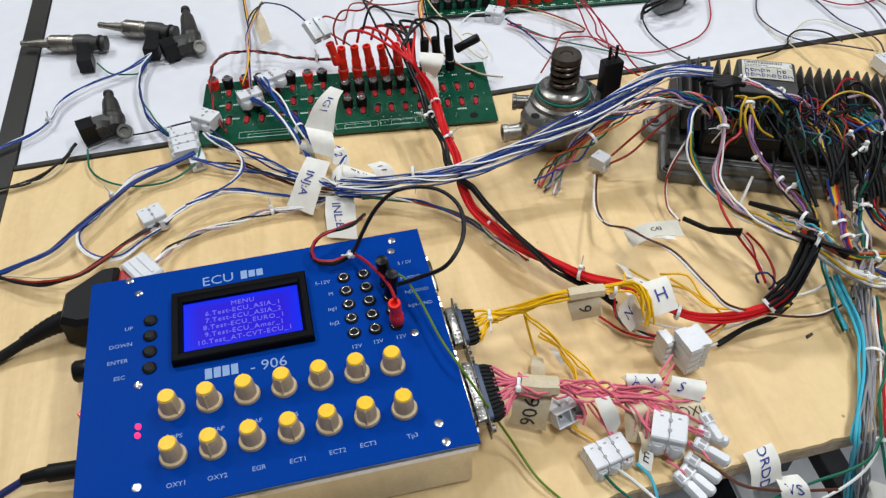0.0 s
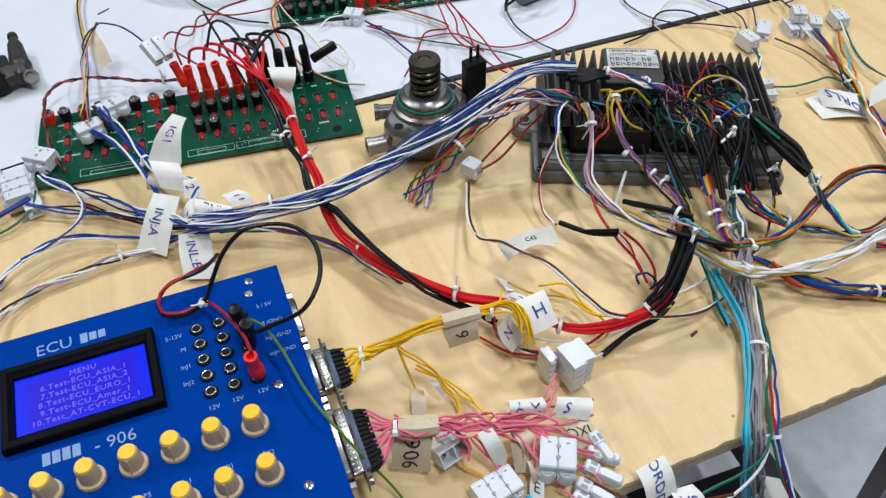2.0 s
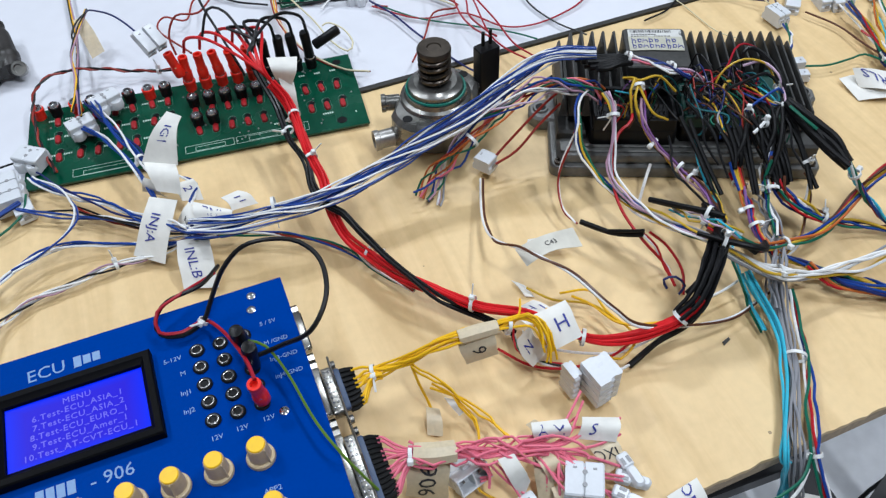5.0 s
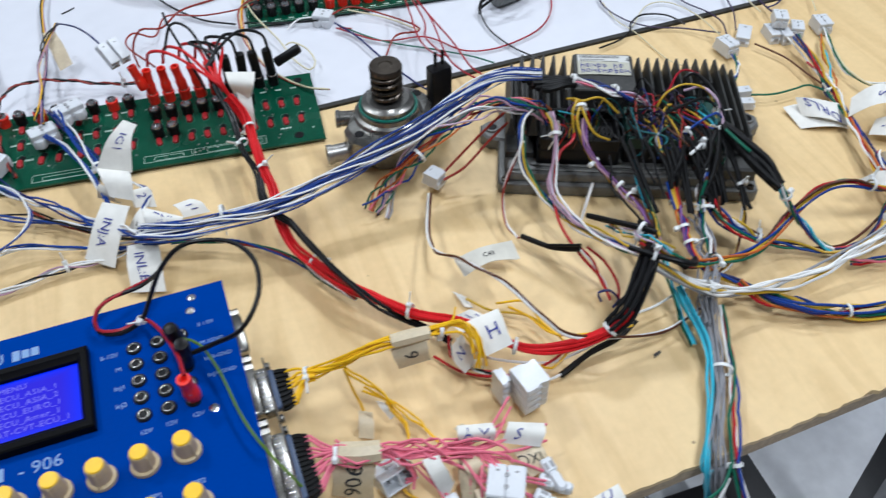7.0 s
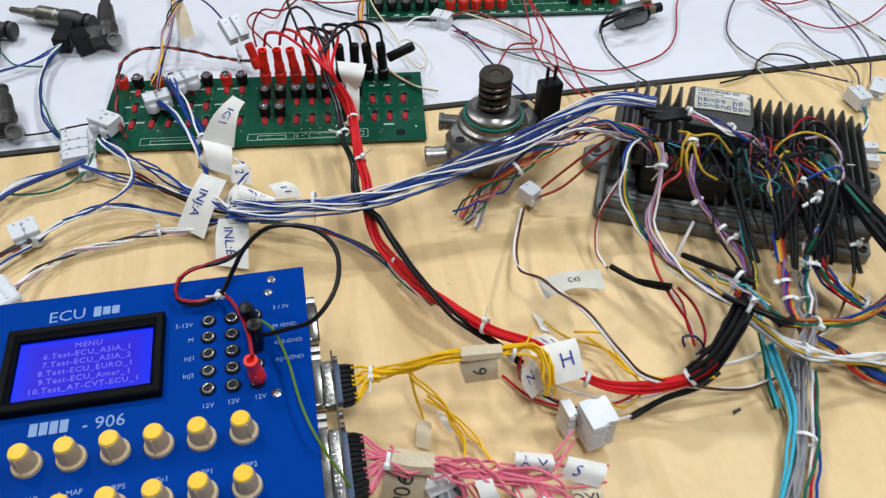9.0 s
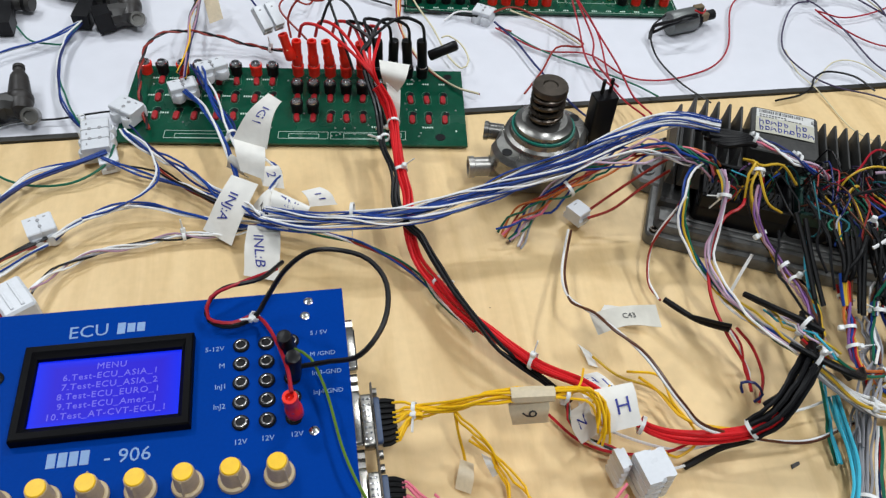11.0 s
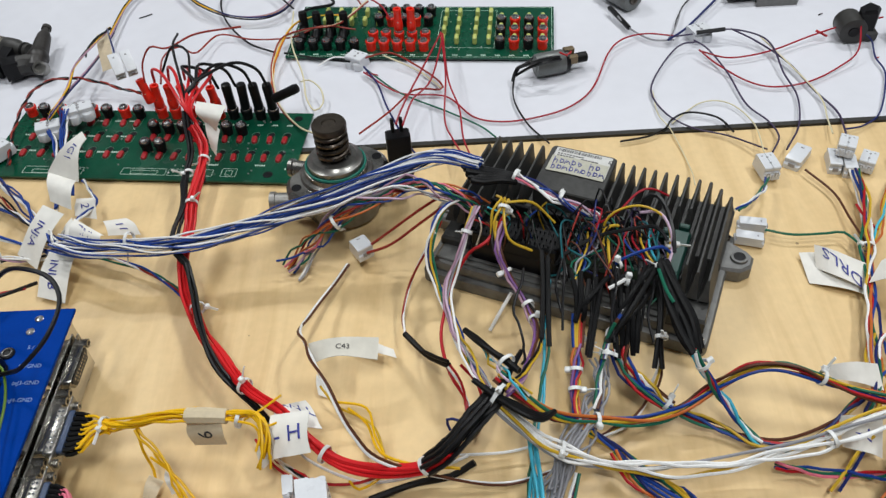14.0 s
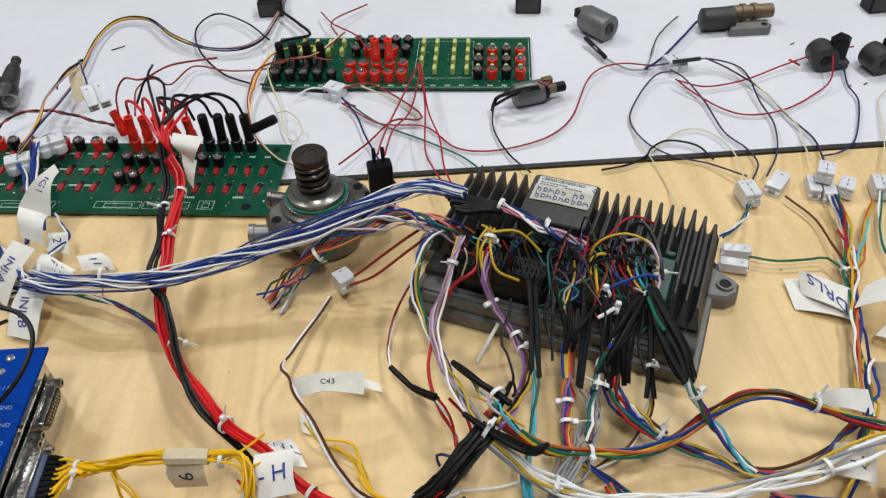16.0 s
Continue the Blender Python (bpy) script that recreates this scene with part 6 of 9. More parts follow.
wire(h, [(0.4312, 0.1014, 0.0740), (0.4337, 0.0913, 0.0800), (0.4280, 0.0852, 0.0760), (0.4268, 0.0763, 0.0620)], "mustard", 0.0009)
wire(h, [(0.4337, 0.1001, 0.0740), (0.4346, 0.0880, 0.0780), (0.4288, 0.0789, 0.0720), (0.4308, 0.0693, 0.0560)], "mustard", 0.0009)
wire(h, [(0.4363, 0.0989, 0.0740), (0.4372, 0.0884, 0.0800), (0.4537, 0.0919, 0.0760), (0.4685, 0.0894, 0.0600)], "mustard", 0.0009)
wire(h, [(0.4388, 0.0976, 0.0740), (0.4352, 0.0848, 0.0760), (0.4380, 0.0692, 0.0660), (0.4526, 0.0702, 0.0540)], "mustard", 0.0009)
bundle(h, [(0.4081, 0.1094, 0.0660), (0.3949, 0.0979, 0.0660), (0.3887, 0.0830, 0.0600), (0.3865, 0.0709, 0.0460), (0.3933, 0.0517, 0.0340), (0.4039, 0.0203, 0.0320), (0.4170, -0.0188, 0.0440), (0.4274, -0.0422, 0.0540)], "mustard blue green white blue", r=0.0009, spread=0.0026, twist=0.7, seed=53)
bundle(h, [(0.4173, 0.0994, 0.0660), (0.4125, 0.0777, 0.0690), (0.4061, 0.0635, 0.0580), (0.3993, 0.0474, 0.0440), (0.4014, 0.0245, 0.0380), (0.4107, -0.0049, 0.0420), (0.4229, -0.0376, 0.0540)], "lilac grey white mauve mustard", r=0.0009, spread=0.0028, twist=0.8, seed=54)
tie(h, (0.4113, 0.0746, 0.0680), (-0.291, -0.764, -0.575), 0.0038)
wire(h, [(0.4356, 0.0945, 0.0620), (0.4237, 0.0714, 0.0620), (0.4126, 0.0677, 0.0560), (0.4030, 0.0551, 0.0460), (0.3964, 0.0356, 0.0360), (0.3944, 0.0162, 0.0320), (0.3999, -0.0037, 0.0240), (0.4096, -0.0162, 0.0120), (0.4091, -0.0333, 0.0080)], "red", 0.0011)
wire(h, [(0.3909, 0.0828, 0.0600), (0.3824, 0.0808, 0.0440), (0.3737, 0.0748, 0.0260), (0.3676, 0.0553, 0.0140), (0.3694, 0.0360, 0.0140)], "white", 0.0008)
wire(h, [(0.3947, 0.0913, 0.0620), (0.3845, 0.0814, 0.0460), (0.3717, 0.0715, 0.0240), (0.3669, 0.0513, 0.0130), (0.3702, 0.0350, 0.0140)], "rust", 0.0008)
sleeve(h, [(0.3701, 0.0312, 0.0200), (0.3840, 0.0134, 0.0220), (0.3931, 0.0044, 0.0260), (0.3995, -0.0018, 0.0300)], 0.002, "black")
sleeve(h, [(0.3822, 0.0156, 0.0220), (0.3926, 0.0040, 0.0300), (0.3990, -0.0018, 0.0340)], 0.0013, "black")
bundle(h, [(0.3995, -0.0018, 0.0300), (0.4059, -0.0087, 0.0220), (0.4096, -0.0162, 0.0120), (0.4101, -0.0308, 0.0070)], "red white", r=0.0009, spread=0.0012, seed=55)
bundle(h, [(0.4332, 0.0808, 0.0700), (0.4306, 0.0654, 0.0600), (0.4372, 0.0536, 0.0460), (0.4473, 0.0419, 0.0360), (0.4539, 0.0258, 0.0340), (0.4510, -0.0006, 0.0400), (0.4408, -0.0258, 0.0500), (0.4322, -0.0379, 0.0540)], "purple mustard brown mauve black purple", r=0.001, spread=0.0032, twist=0.8, seed=56)
tie(h, (0.4356, 0.0582, 0.0480), (0.432, -0.734, -0.524), 0.0042)
tie(h, (0.4490, 0.0404, 0.0360), (0.408, -0.896, -0.177), 0.0044)
tie(h, (0.4528, 0.0295, 0.0340), (0.045, -0.992, 0.121), 0.0044)
wire(h, [(0.4395, 0.0610, 0.0240), (0.4316, 0.0527, 0.0140), (0.4248, 0.0449, 0.0050)], "white", 0.0012)
sleeve(h, [(0.4144, -0.0326, 0.0580), (0.4259, -0.0416, 0.0570), (0.4395, -0.0459, 0.0520), (0.4486, -0.0500, 0.0440)], 0.0017, "black")
sleeve(h, [(0.4276, -0.0431, 0.0570), (0.4409, -0.0471, 0.0520), (0.4499, -0.0493, 0.0440)], 0.0017, "black")
sleeve(h, [(0.4169, -0.0350, 0.0580), (0.4294, -0.0446, 0.0570), (0.4424, -0.0482, 0.0520), (0.4512, -0.0486, 0.0440)], 0.0017, "black")
sleeve(h, [(0.4312, -0.0462, 0.0570), (0.4438, -0.0493, 0.0520), (0.4524, -0.0479, 0.0440)], 0.0017, "black")
sleeve(h, [(0.4193, -0.0373, 0.0580), (0.4329, -0.0477, 0.0570), (0.4453, -0.0504, 0.0520), (0.4537, -0.0472, 0.0440)], 0.0017, "black")
sleeve(h, [(0.4346, -0.0491, 0.0570), (0.4467, -0.0515, 0.0520), (0.4550, -0.0465, 0.0440)], 0.0017, "black")
sleeve(h, [(0.4217, -0.0396, 0.0580), (0.4364, -0.0506, 0.0570), (0.4481, -0.0527, 0.0520), (0.4563, -0.0458, 0.0440)], 0.0017, "black")
sleeve(h, [(0.4381, -0.0521, 0.0570), (0.4496, -0.0538, 0.0520), (0.4576, -0.0451, 0.0440)], 0.0017, "black")
sleeve(h, [(0.4240, -0.0419, 0.0580), (0.4398, -0.0536, 0.0570), (0.4510, -0.0549, 0.0520), (0.4589, -0.0445, 0.0440)], 0.0017, "black")
sleeve(h, [(0.4427, 0.0005, 0.0400), (0.4346, -0.0237, 0.0500), (0.4274, -0.0414, 0.0540), (0.4161, -0.0503, 0.0460), (0.4049, -0.0545, 0.0360)], 0.0016, "black")
sleeve(h, [(0.4412, -0.0020, 0.0400), (0.4336, -0.0252, 0.0500), (0.4274, -0.0425, 0.0540), (0.4149, -0.0514, 0.0460), (0.4033, -0.0551, 0.0360)], 0.0016, "black")
sleeve(h, [(0.4397, -0.0044, 0.0400), (0.4325, -0.0267, 0.0500), (0.4273, -0.0436, 0.0540), (0.4136, -0.0524, 0.0460), (0.4017, -0.0558, 0.0360)], 0.0016, "black")
sleeve(h, [(0.4383, -0.0068, 0.0400), (0.4315, -0.0282, 0.0500), (0.4272, -0.0447, 0.0540), (0.4124, -0.0535, 0.0460), (0.4002, -0.0565, 0.0360)], 0.0016, "black")
sleeve(h, [(0.4368, -0.0092, 0.0400), (0.4305, -0.0297, 0.0500), (0.4272, -0.0458, 0.0540), (0.4111, -0.0545, 0.0460), (0.3986, -0.0571, 0.0360)], 0.0016, "black")
sleeve(h, [(0.4353, -0.0116, 0.0400), (0.4294, -0.0312, 0.0500), (0.4271, -0.0469, 0.0540), (0.4098, -0.0555, 0.0460), (0.3970, -0.0578, 0.0360)], 0.0016, "black")
sleeve(h, [(0.4095, 0.0140, 0.0440), (0.4209, -0.0047, 0.0520), (0.4349, -0.0180, 0.0540)], 0.002, "black")
sleeve(h, [(0.4115, 0.0122, 0.0440), (0.4228, -0.0064, 0.0520), (0.4367, -0.0200, 0.0540)], 0.002, "black")
sleeve(h, [(0.4135, 0.0104, 0.0440), (0.4247, -0.0081, 0.0520), (0.4385, -0.0221, 0.0540)], 0.002, "black")
sleeve(h, [(0.4155, 0.0086, 0.0440), (0.4266, -0.0098, 0.0520), (0.4403, -0.0241, 0.0540)], 0.002, "black")
tie(h, (0.4274, -0.0414, 0.0550), (0.806, -0.551, -0.217), 0.0088)
tie(h, (0.4334, -0.0164, 0.0520), (0.553, -0.833, 0.000), 0.006)
sleeve(h, [(0.4585, 0.0650, 0.0590), (0.4579, 0.0394, 0.0501), (0.4556, 0.0098, 0.0396)], 0.0017, "black")
sleeve(h, [(0.4619, 0.0590, 0.0598), (0.4608, 0.0355, 0.0491), (0.4598, 0.0053, 0.0384)], 0.0017, "black")
sleeve(h, [(0.4743, 0.0458, 0.0629), (0.4773, 0.0302, 0.0543), (0.4764, 0.0177, 0.0445)], 0.0017, "black")
sleeve(h, [(0.4805, 0.0430, 0.0631), (0.4795, 0.0262, 0.0536), (0.4759, 0.0174, 0.0460)], 0.0017, "black")
sleeve(h, [(0.4857, 0.0401, 0.0583), (0.4820, 0.0226, 0.0525), (0.4801, 0.0177, 0.0409)], 0.0017, "black")
sleeve(h, [(0.4898, 0.0406, 0.0601), (0.4872, 0.0244, 0.0502), (0.4820, -0.0008, 0.0365)], 0.0017, "black")
sleeve(h, [(0.4921, 0.0350, 0.0586), (0.4879, 0.0173, 0.0480), (0.4828, -0.0029, 0.0374)], 0.0017, "black")
sleeve(h, [(0.4972, 0.0424, 0.0578), (0.4859, 0.0279, 0.0576), (0.4770, 0.0214, 0.0483)], 0.0017, "black")
sleeve(h, [(0.5310, 0.0525, 0.0621), (0.5182, 0.0320, 0.0605), (0.5067, 0.0161, 0.0538), (0.4960, 0.0056, 0.0437)], 0.0017, "black")
sleeve(h, [(0.5268, 0.0487, 0.0633), (0.5141, 0.0344, 0.0582), (0.5043, 0.0189, 0.0506), (0.4957, 0.0048, 0.0418)], 0.0017, "black")
sleeve(h, [(0.5305, 0.0463, 0.0636), (0.5229, 0.0336, 0.0560), (0.5106, 0.0195, 0.0495), (0.5020, 0.0139, 0.0454)], 0.0017, "black")
sleeve(h, [(0.5213, 0.0485, 0.0603), (0.5109, 0.0295, 0.0586), (0.4996, 0.0178, 0.0468), (0.4939, 0.0048, 0.0415)], 0.0017, "black")
sleeve(h, [(0.5038, 0.0475, 0.0597), (0.5035, 0.0194, 0.0500), (0.5028, 0.0001, 0.0345)], 0.0017, "black")
sleeve(h, [(0.5086, 0.0450, 0.0596), (0.5074, 0.0174, 0.0470), (0.5049, -0.0009, 0.0345)], 0.0017, "black")
sleeve(h, [(0.5123, 0.0400, 0.0572), (0.5095, 0.0132, 0.0466), (0.5093, 0.0004, 0.0343)], 0.0017, "black")
sleeve(h, [(0.5158, 0.0409, 0.0560), (0.5127, 0.0133, 0.0464), (0.5110, -0.0001, 0.0369)], 0.0017, "black")
sleeve(h, [(0.5069, 0.0426, 0.0597), (0.4997, 0.0183, 0.0463), (0.4992, -0.0029, 0.0342)], 0.0017, "black")
sleeve(h, [(0.4996, 0.0389, 0.0590), (0.4986, 0.0136, 0.0466), (0.5001, -0.0033, 0.0366)], 0.0017, "black")
sleeve(h, [(0.5271, 0.0442, 0.0595), (0.5262, 0.0217, 0.0514), (0.5239, 0.0059, 0.0445), (0.5198, -0.0106, 0.0363)], 0.0017, "black")
sleeve(h, [(0.5300, 0.0396, 0.0618), (0.5285, 0.0224, 0.0505), (0.5252, 0.0064, 0.0437), (0.5245, -0.0107, 0.0356)], 0.0017, "black")
sleeve(h, [(0.5276, 0.0391, 0.0599), (0.5278, 0.0248, 0.0530), (0.5249, 0.0067, 0.0458)], 0.0017, "black")
sleeve(h, [(0.5286, 0.0455, 0.0655), (0.5285, 0.0203, 0.0631), (0.5328, -0.0004, 0.0596), (0.5383, -0.0160, 0.0560)], 0.0024, "black")
sleeve(h, [(0.5292, 0.0465, 0.0645), (0.5323, 0.0224, 0.0630), (0.5368, 0.0001, 0.0613), (0.5399, -0.0151, 0.0537)], 0.0024, "black")
sleeve(h, [(0.5306, 0.0461, 0.0658), (0.5349, 0.0222, 0.0657), (0.5396, 0.0020, 0.0639), (0.5423, -0.0124, 0.0521)], 0.0024, "black")
sleeve(h, [(0.5326, 0.0483, 0.0645), (0.5356, 0.0218, 0.0661), (0.5417, 0.0063, 0.0611), (0.5439, -0.0105, 0.0537)], 0.0024, "black")
sleeve(h, [(0.5330, 0.0476, 0.0606), (0.5325, 0.0177, 0.0634), (0.5376, -0.0027, 0.0571), (0.5409, -0.0138, 0.0541)], 0.0024, "black")
sleeve(h, [(0.5282, 0.0440, 0.0622), (0.5307, 0.0192, 0.0592), (0.5331, -0.0046, 0.0572), (0.5405, -0.0124, 0.0512)], 0.0024, "black")
wire(h, [(0.5261, 0.0386, 0.0680), (0.5278, 0.0226, 0.0680), (0.5310, 0.0142, 0.0660)], "green", 0.0011)
wire(h, [(0.4967, 0.0330, 0.0580), (0.5014, 0.0342, 0.0600), (0.5070, 0.0367, 0.0620)], "white", 0.0012)
wire(h, [(0.4752, 0.0231, 0.0470), (0.4745, 0.0139, 0.0410), (0.4746, 0.0058, 0.0360)], "blue", 0.0011)
wire(h, [(0.4764, 0.0217, 0.0470), (0.4757, 0.0139, 0.0410), (0.4756, 0.0058, 0.0360)], "mustard", 0.0011)
wire(h, [(0.4776, 0.0203, 0.0470), (0.4770, 0.0139, 0.0410), (0.4766, 0.0058, 0.0360)], "mustard", 0.0011)
wire(h, [(0.4793, 0.0229, 0.0470), (0.4782, 0.0138, 0.0410), (0.4776, 0.0057, 0.0360)], "orange", 0.0011)
wire(h, [(0.4805, 0.0215, 0.0470), (0.4794, 0.0138, 0.0410), (0.4786, 0.0057, 0.0360)], "red", 0.0011)
wire(h, [(0.4816, 0.0202, 0.0470), (0.4806, 0.0137, 0.0410), (0.4796, 0.0057, 0.0360)], "brown", 0.0011)
wire(h, [(0.5049, 0.0212, 0.0520), (0.4990, 0.0133, 0.0460), (0.4950, 0.0054, 0.0400), (0.4922, -0.0032, 0.0360)], "white", 0.0011)
wire(h, [(0.5028, 0.0178, 0.0520), (0.4977, 0.0116, 0.0460), (0.4944, 0.0054, 0.0400), (0.4915, -0.0032, 0.0360)], "blue", 0.0011)
wire(h, [(0.5006, 0.0143, 0.0520), (0.4965, 0.0099, 0.0460), (0.4937, 0.0054, 0.0400), (0.4909, -0.0032, 0.0360)], "brown", 0.0011)
wire(h, [(0.4984, 0.0110, 0.0520), (0.4953, 0.0083, 0.0460), (0.4931, 0.0054, 0.0400), (0.4902, -0.0031, 0.0360)], "green", 0.0011)
bundle(h, [(0.5016, 0.0033, 0.0380), (0.5049, -0.0047, 0.0330), (0.5120, -0.0116, 0.0270), (0.5202, -0.0152, 0.0220), (0.5312, -0.0225, 0.0160)], "red white blue brown mustard", r=0.0011, spread=0.003, seed=161, fan0=2.2)
tie(h, (0.5256, 0.0062, 0.0440), (-0.118, -0.914, -0.389), 0.0042)
tie(h, (0.4944, -0.0006, 0.0380), (-0.234, -0.852, -0.469), 0.004)
wire(h, [(0.4805, 0.0927, 0.0500), (0.4746, 0.0692, 0.0580), (0.4871, 0.0509, 0.0620), (0.4742, 0.0391, 0.0600)], "teal", 0.0007)
wire(h, [(0.4852, 0.0882, 0.0500), (0.4810, 0.0689, 0.0580), (0.4851, 0.0548, 0.0580), (0.4760, 0.0398, 0.0540)], "blue", 0.0007)
wire(h, [(0.4906, 0.0901, 0.0500), (0.4874, 0.0686, 0.0580), (0.4819, 0.0530, 0.0600), (0.4770, 0.0390, 0.0600)], "mustard", 0.0007)
wire(h, [(0.4960, 0.0919, 0.0500), (0.4938, 0.0683, 0.0580), (0.4788, 0.0513, 0.0620), (0.4789, 0.0397, 0.0540)], "grey", 0.0007)
wire(h, [(0.5006, 0.0874, 0.0500), (0.5002, 0.0680, 0.0580), (0.4767, 0.0552, 0.0580), (0.4799, 0.0388, 0.0600)], "green", 0.0007)
wire(h, [(0.5137, 0.0915, 0.0500), (0.5114, 0.0705, 0.0600), (0.5161, 0.0573, 0.0620), (0.5304, 0.0474, 0.0590)], "blue", 0.0007)
wire(h, [(0.5198, 0.0928, 0.0500), (0.5163, 0.0702, 0.0600), (0.5190, 0.0552, 0.0640), (0.5247, 0.0485, 0.0530)], "crimson", 0.0007)
wire(h, [(0.5252, 0.0893, 0.0500), (0.5212, 0.0700, 0.0600), (0.5235, 0.0588, 0.0600), (0.5282, 0.0475, 0.0590)], "mustard", 0.0007)
wire(h, [(0.5313, 0.0906, 0.0500), (0.5261, 0.0697, 0.0600), (0.5264, 0.0568, 0.0620), (0.5335, 0.0481, 0.0530)], "cyan", 0.0007)
wire(h, [(0.5374, 0.0919, 0.0500), (0.5310, 0.0695, 0.0600), (0.5292, 0.0547, 0.0640), (0.5260, 0.0476, 0.0590)], "teal", 0.0007)
wire(h, [(0.4979, 0.0660, 0.0560), (0.4976, 0.0753, 0.0620), (0.5024, 0.0787, 0.0660), (0.5084, 0.0831, 0.0620)], "mustard", 0.0011)
wire(h, [(0.5016, 0.0771, 0.0600), (0.4999, 0.0620, 0.0600), (0.5001, 0.0511, 0.0560)], "mustard", 0.001)
wire(h, [(0.5061, 0.0909, 0.0420), (0.4998, 0.0837, 0.0600), (0.4962, 0.0841, 0.0580), (0.5061, 0.0484, 0.0560), (0.5006, 0.0485, 0.0500)], "black", 0.0006)
wire(h, [(0.5014, 0.1195, 0.0420), (0.4979, 0.1095, 0.0600), (0.4954, 0.0995, 0.0655), (0.4905, 0.0773, 0.0560), (0.4794, 0.0673, 0.0500)], "navy", 0.0006)
wire(h, [(0.4852, 0.1040, 0.0420), (0.4790, 0.0939, 0.0600), (0.4739, 0.0846, 0.0647), (0.4756, 0.0780, 0.0560), (0.4814, 0.0722, 0.0500)], "black", 0.0006)
wire(h, [(0.4824, 0.1053, 0.0420), (0.4878, 0.0903, 0.0600), (0.4927, 0.0715, 0.0695), (0.4989, 0.0478, 0.0560), (0.4968, 0.0469, 0.0500)], "brown", 0.0006)
wire(h, [(0.5148, 0.0966, 0.0420), (0.5101, 0.0933, 0.0600), (0.5078, 0.0955, 0.0603), (0.5061, 0.0746, 0.0560), (0.5010, 0.0663, 0.0500)], "black", 0.0006)
wire(h, [(0.5305, 0.0946, 0.0420), (0.5238, 0.0907, 0.0600), (0.5203, 0.0932, 0.0592), (0.5207, 0.0794, 0.0560), (0.5215, 0.0784, 0.0500)], "rust", 0.0006)
wire(h, [(0.5029, 0.1053, 0.0420), (0.5038, 0.0939, 0.0600), (0.5063, 0.0863, 0.0620), (0.5121, 0.0605, 0.0560), (0.5153, 0.0545, 0.0500)], "green", 0.0006)
wire(h, [(0.5100, 0.1064, 0.0420), (0.5073, 0.1055, 0.0600), (0.5070, 0.1109, 0.0597), (0.4983, 0.0730, 0.0560), (0.5012, 0.0606, 0.0500)], "black", 0.0006)
wire(h, [(0.5208, 0.0997, 0.0420), (0.5205, 0.0985, 0.0600), (0.5235, 0.1049, 0.0584), (0.5126, 0.0906, 0.0560), (0.5041, 0.0891, 0.0500)], "plum", 0.0006)
wire(h, [(0.5093, 0.1123, 0.0420), (0.5146, 0.1014, 0.0600), (0.5221, 0.0962, 0.0602), (0.5227, 0.0678, 0.0560), (0.5296, 0.0517, 0.0500)], "black", 0.0006)
wire(h, [(0.5209, 0.0994, 0.0420), (0.5235, 0.0881, 0.0600), (0.5269, 0.0762, 0.0661), (0.5312, 0.0488, 0.0560), (0.5275, 0.0393, 0.0500)], "teal", 0.0006)
wire(h, [(0.4813, 0.1136, 0.0420), (0.4833, 0.1014, 0.0600), (0.4859, 0.0902, 0.0647), (0.5000, 0.0616, 0.0560), (0.4907, 0.0532, 0.0500)], "black", 0.0006)
wire(h, [(0.5342, 0.0863, 0.0420), (0.5305, 0.0797, 0.0600), (0.5309, 0.0816, 0.0572), (0.5241, 0.0674, 0.0560), (0.5310, 0.0552, 0.0500)], "crimson", 0.0006)
wire(h, [(0.4762, 0.1045, 0.0420), (0.4667, 0.1019, 0.0600), (0.4581, 0.1010, 0.0637), (0.4667, 0.0769, 0.0560), (0.4610, 0.0647, 0.0500)], "black", 0.0006)
wire(h, [(0.5388, 0.1003, 0.0420), (0.5286, 0.0998, 0.0600), (0.5202, 0.1001, 0.0647), (0.5078, 0.0688, 0.0560), (0.5152, 0.0659, 0.0500)], "black", 0.0006)
wire(h, [(0.4840, 0.0927, 0.0420), (0.4896, 0.0873, 0.0600), (0.4967, 0.0869, 0.0607), (0.4843, 0.0555, 0.0560), (0.4895, 0.0530, 0.0500)], "navy", 0.0006)
wire(h, [(0.5163, 0.0851, 0.0420), (0.5177, 0.0797, 0.0600), (0.5215, 0.0788, 0.0610), (0.5304, 0.0688, 0.0560), (0.5266, 0.0525, 0.0500)], "black", 0.0006)
wire(h, [(0.4751, 0.0856, 0.0420), (0.4782, 0.0715, 0.0600), (0.4826, 0.0633, 0.0598), (0.4812, 0.0512, 0.0560), (0.4863, 0.0335, 0.0500)], "brown", 0.0006)
wire(h, [(0.5188, 0.0995, 0.0420), (0.5112, 0.0873, 0.0600), (0.5066, 0.0816, 0.0595), (0.5196, 0.0712, 0.0560), (0.5246, 0.0549, 0.0500)], "black", 0.0006)
wire(h, [(0.4902, 0.1094, 0.0420), (0.4868, 0.1013, 0.0600), (0.4844, 0.0942, 0.0646), (0.4738, 0.0668, 0.0560), (0.4796, 0.0627, 0.0500)], "rust", 0.0006)
wire(h, [(0.5372, 0.0876, 0.0420), (0.5297, 0.0742, 0.0600), (0.5266, 0.0697, 0.0567), (0.5297, 0.0361, 0.0560), (0.5192, 0.0238, 0.0500)], "green", 0.0006)
wire(h, [(0.4883, 0.0996, 0.0420), (0.4792, 0.0856, 0.0600), (0.4726, 0.0802, 0.0572), (0.4728, 0.0465, 0.0560), (0.4727, 0.0461, 0.0500)], "black", 0.0006)
wire(h, [(0.5332, 0.1002, 0.0420), (0.5230, 0.0994, 0.0600), (0.5161, 0.1056, 0.0589), (0.5196, 0.0951, 0.0560), (0.5173, 0.0854, 0.0500)], "plum", 0.0006)
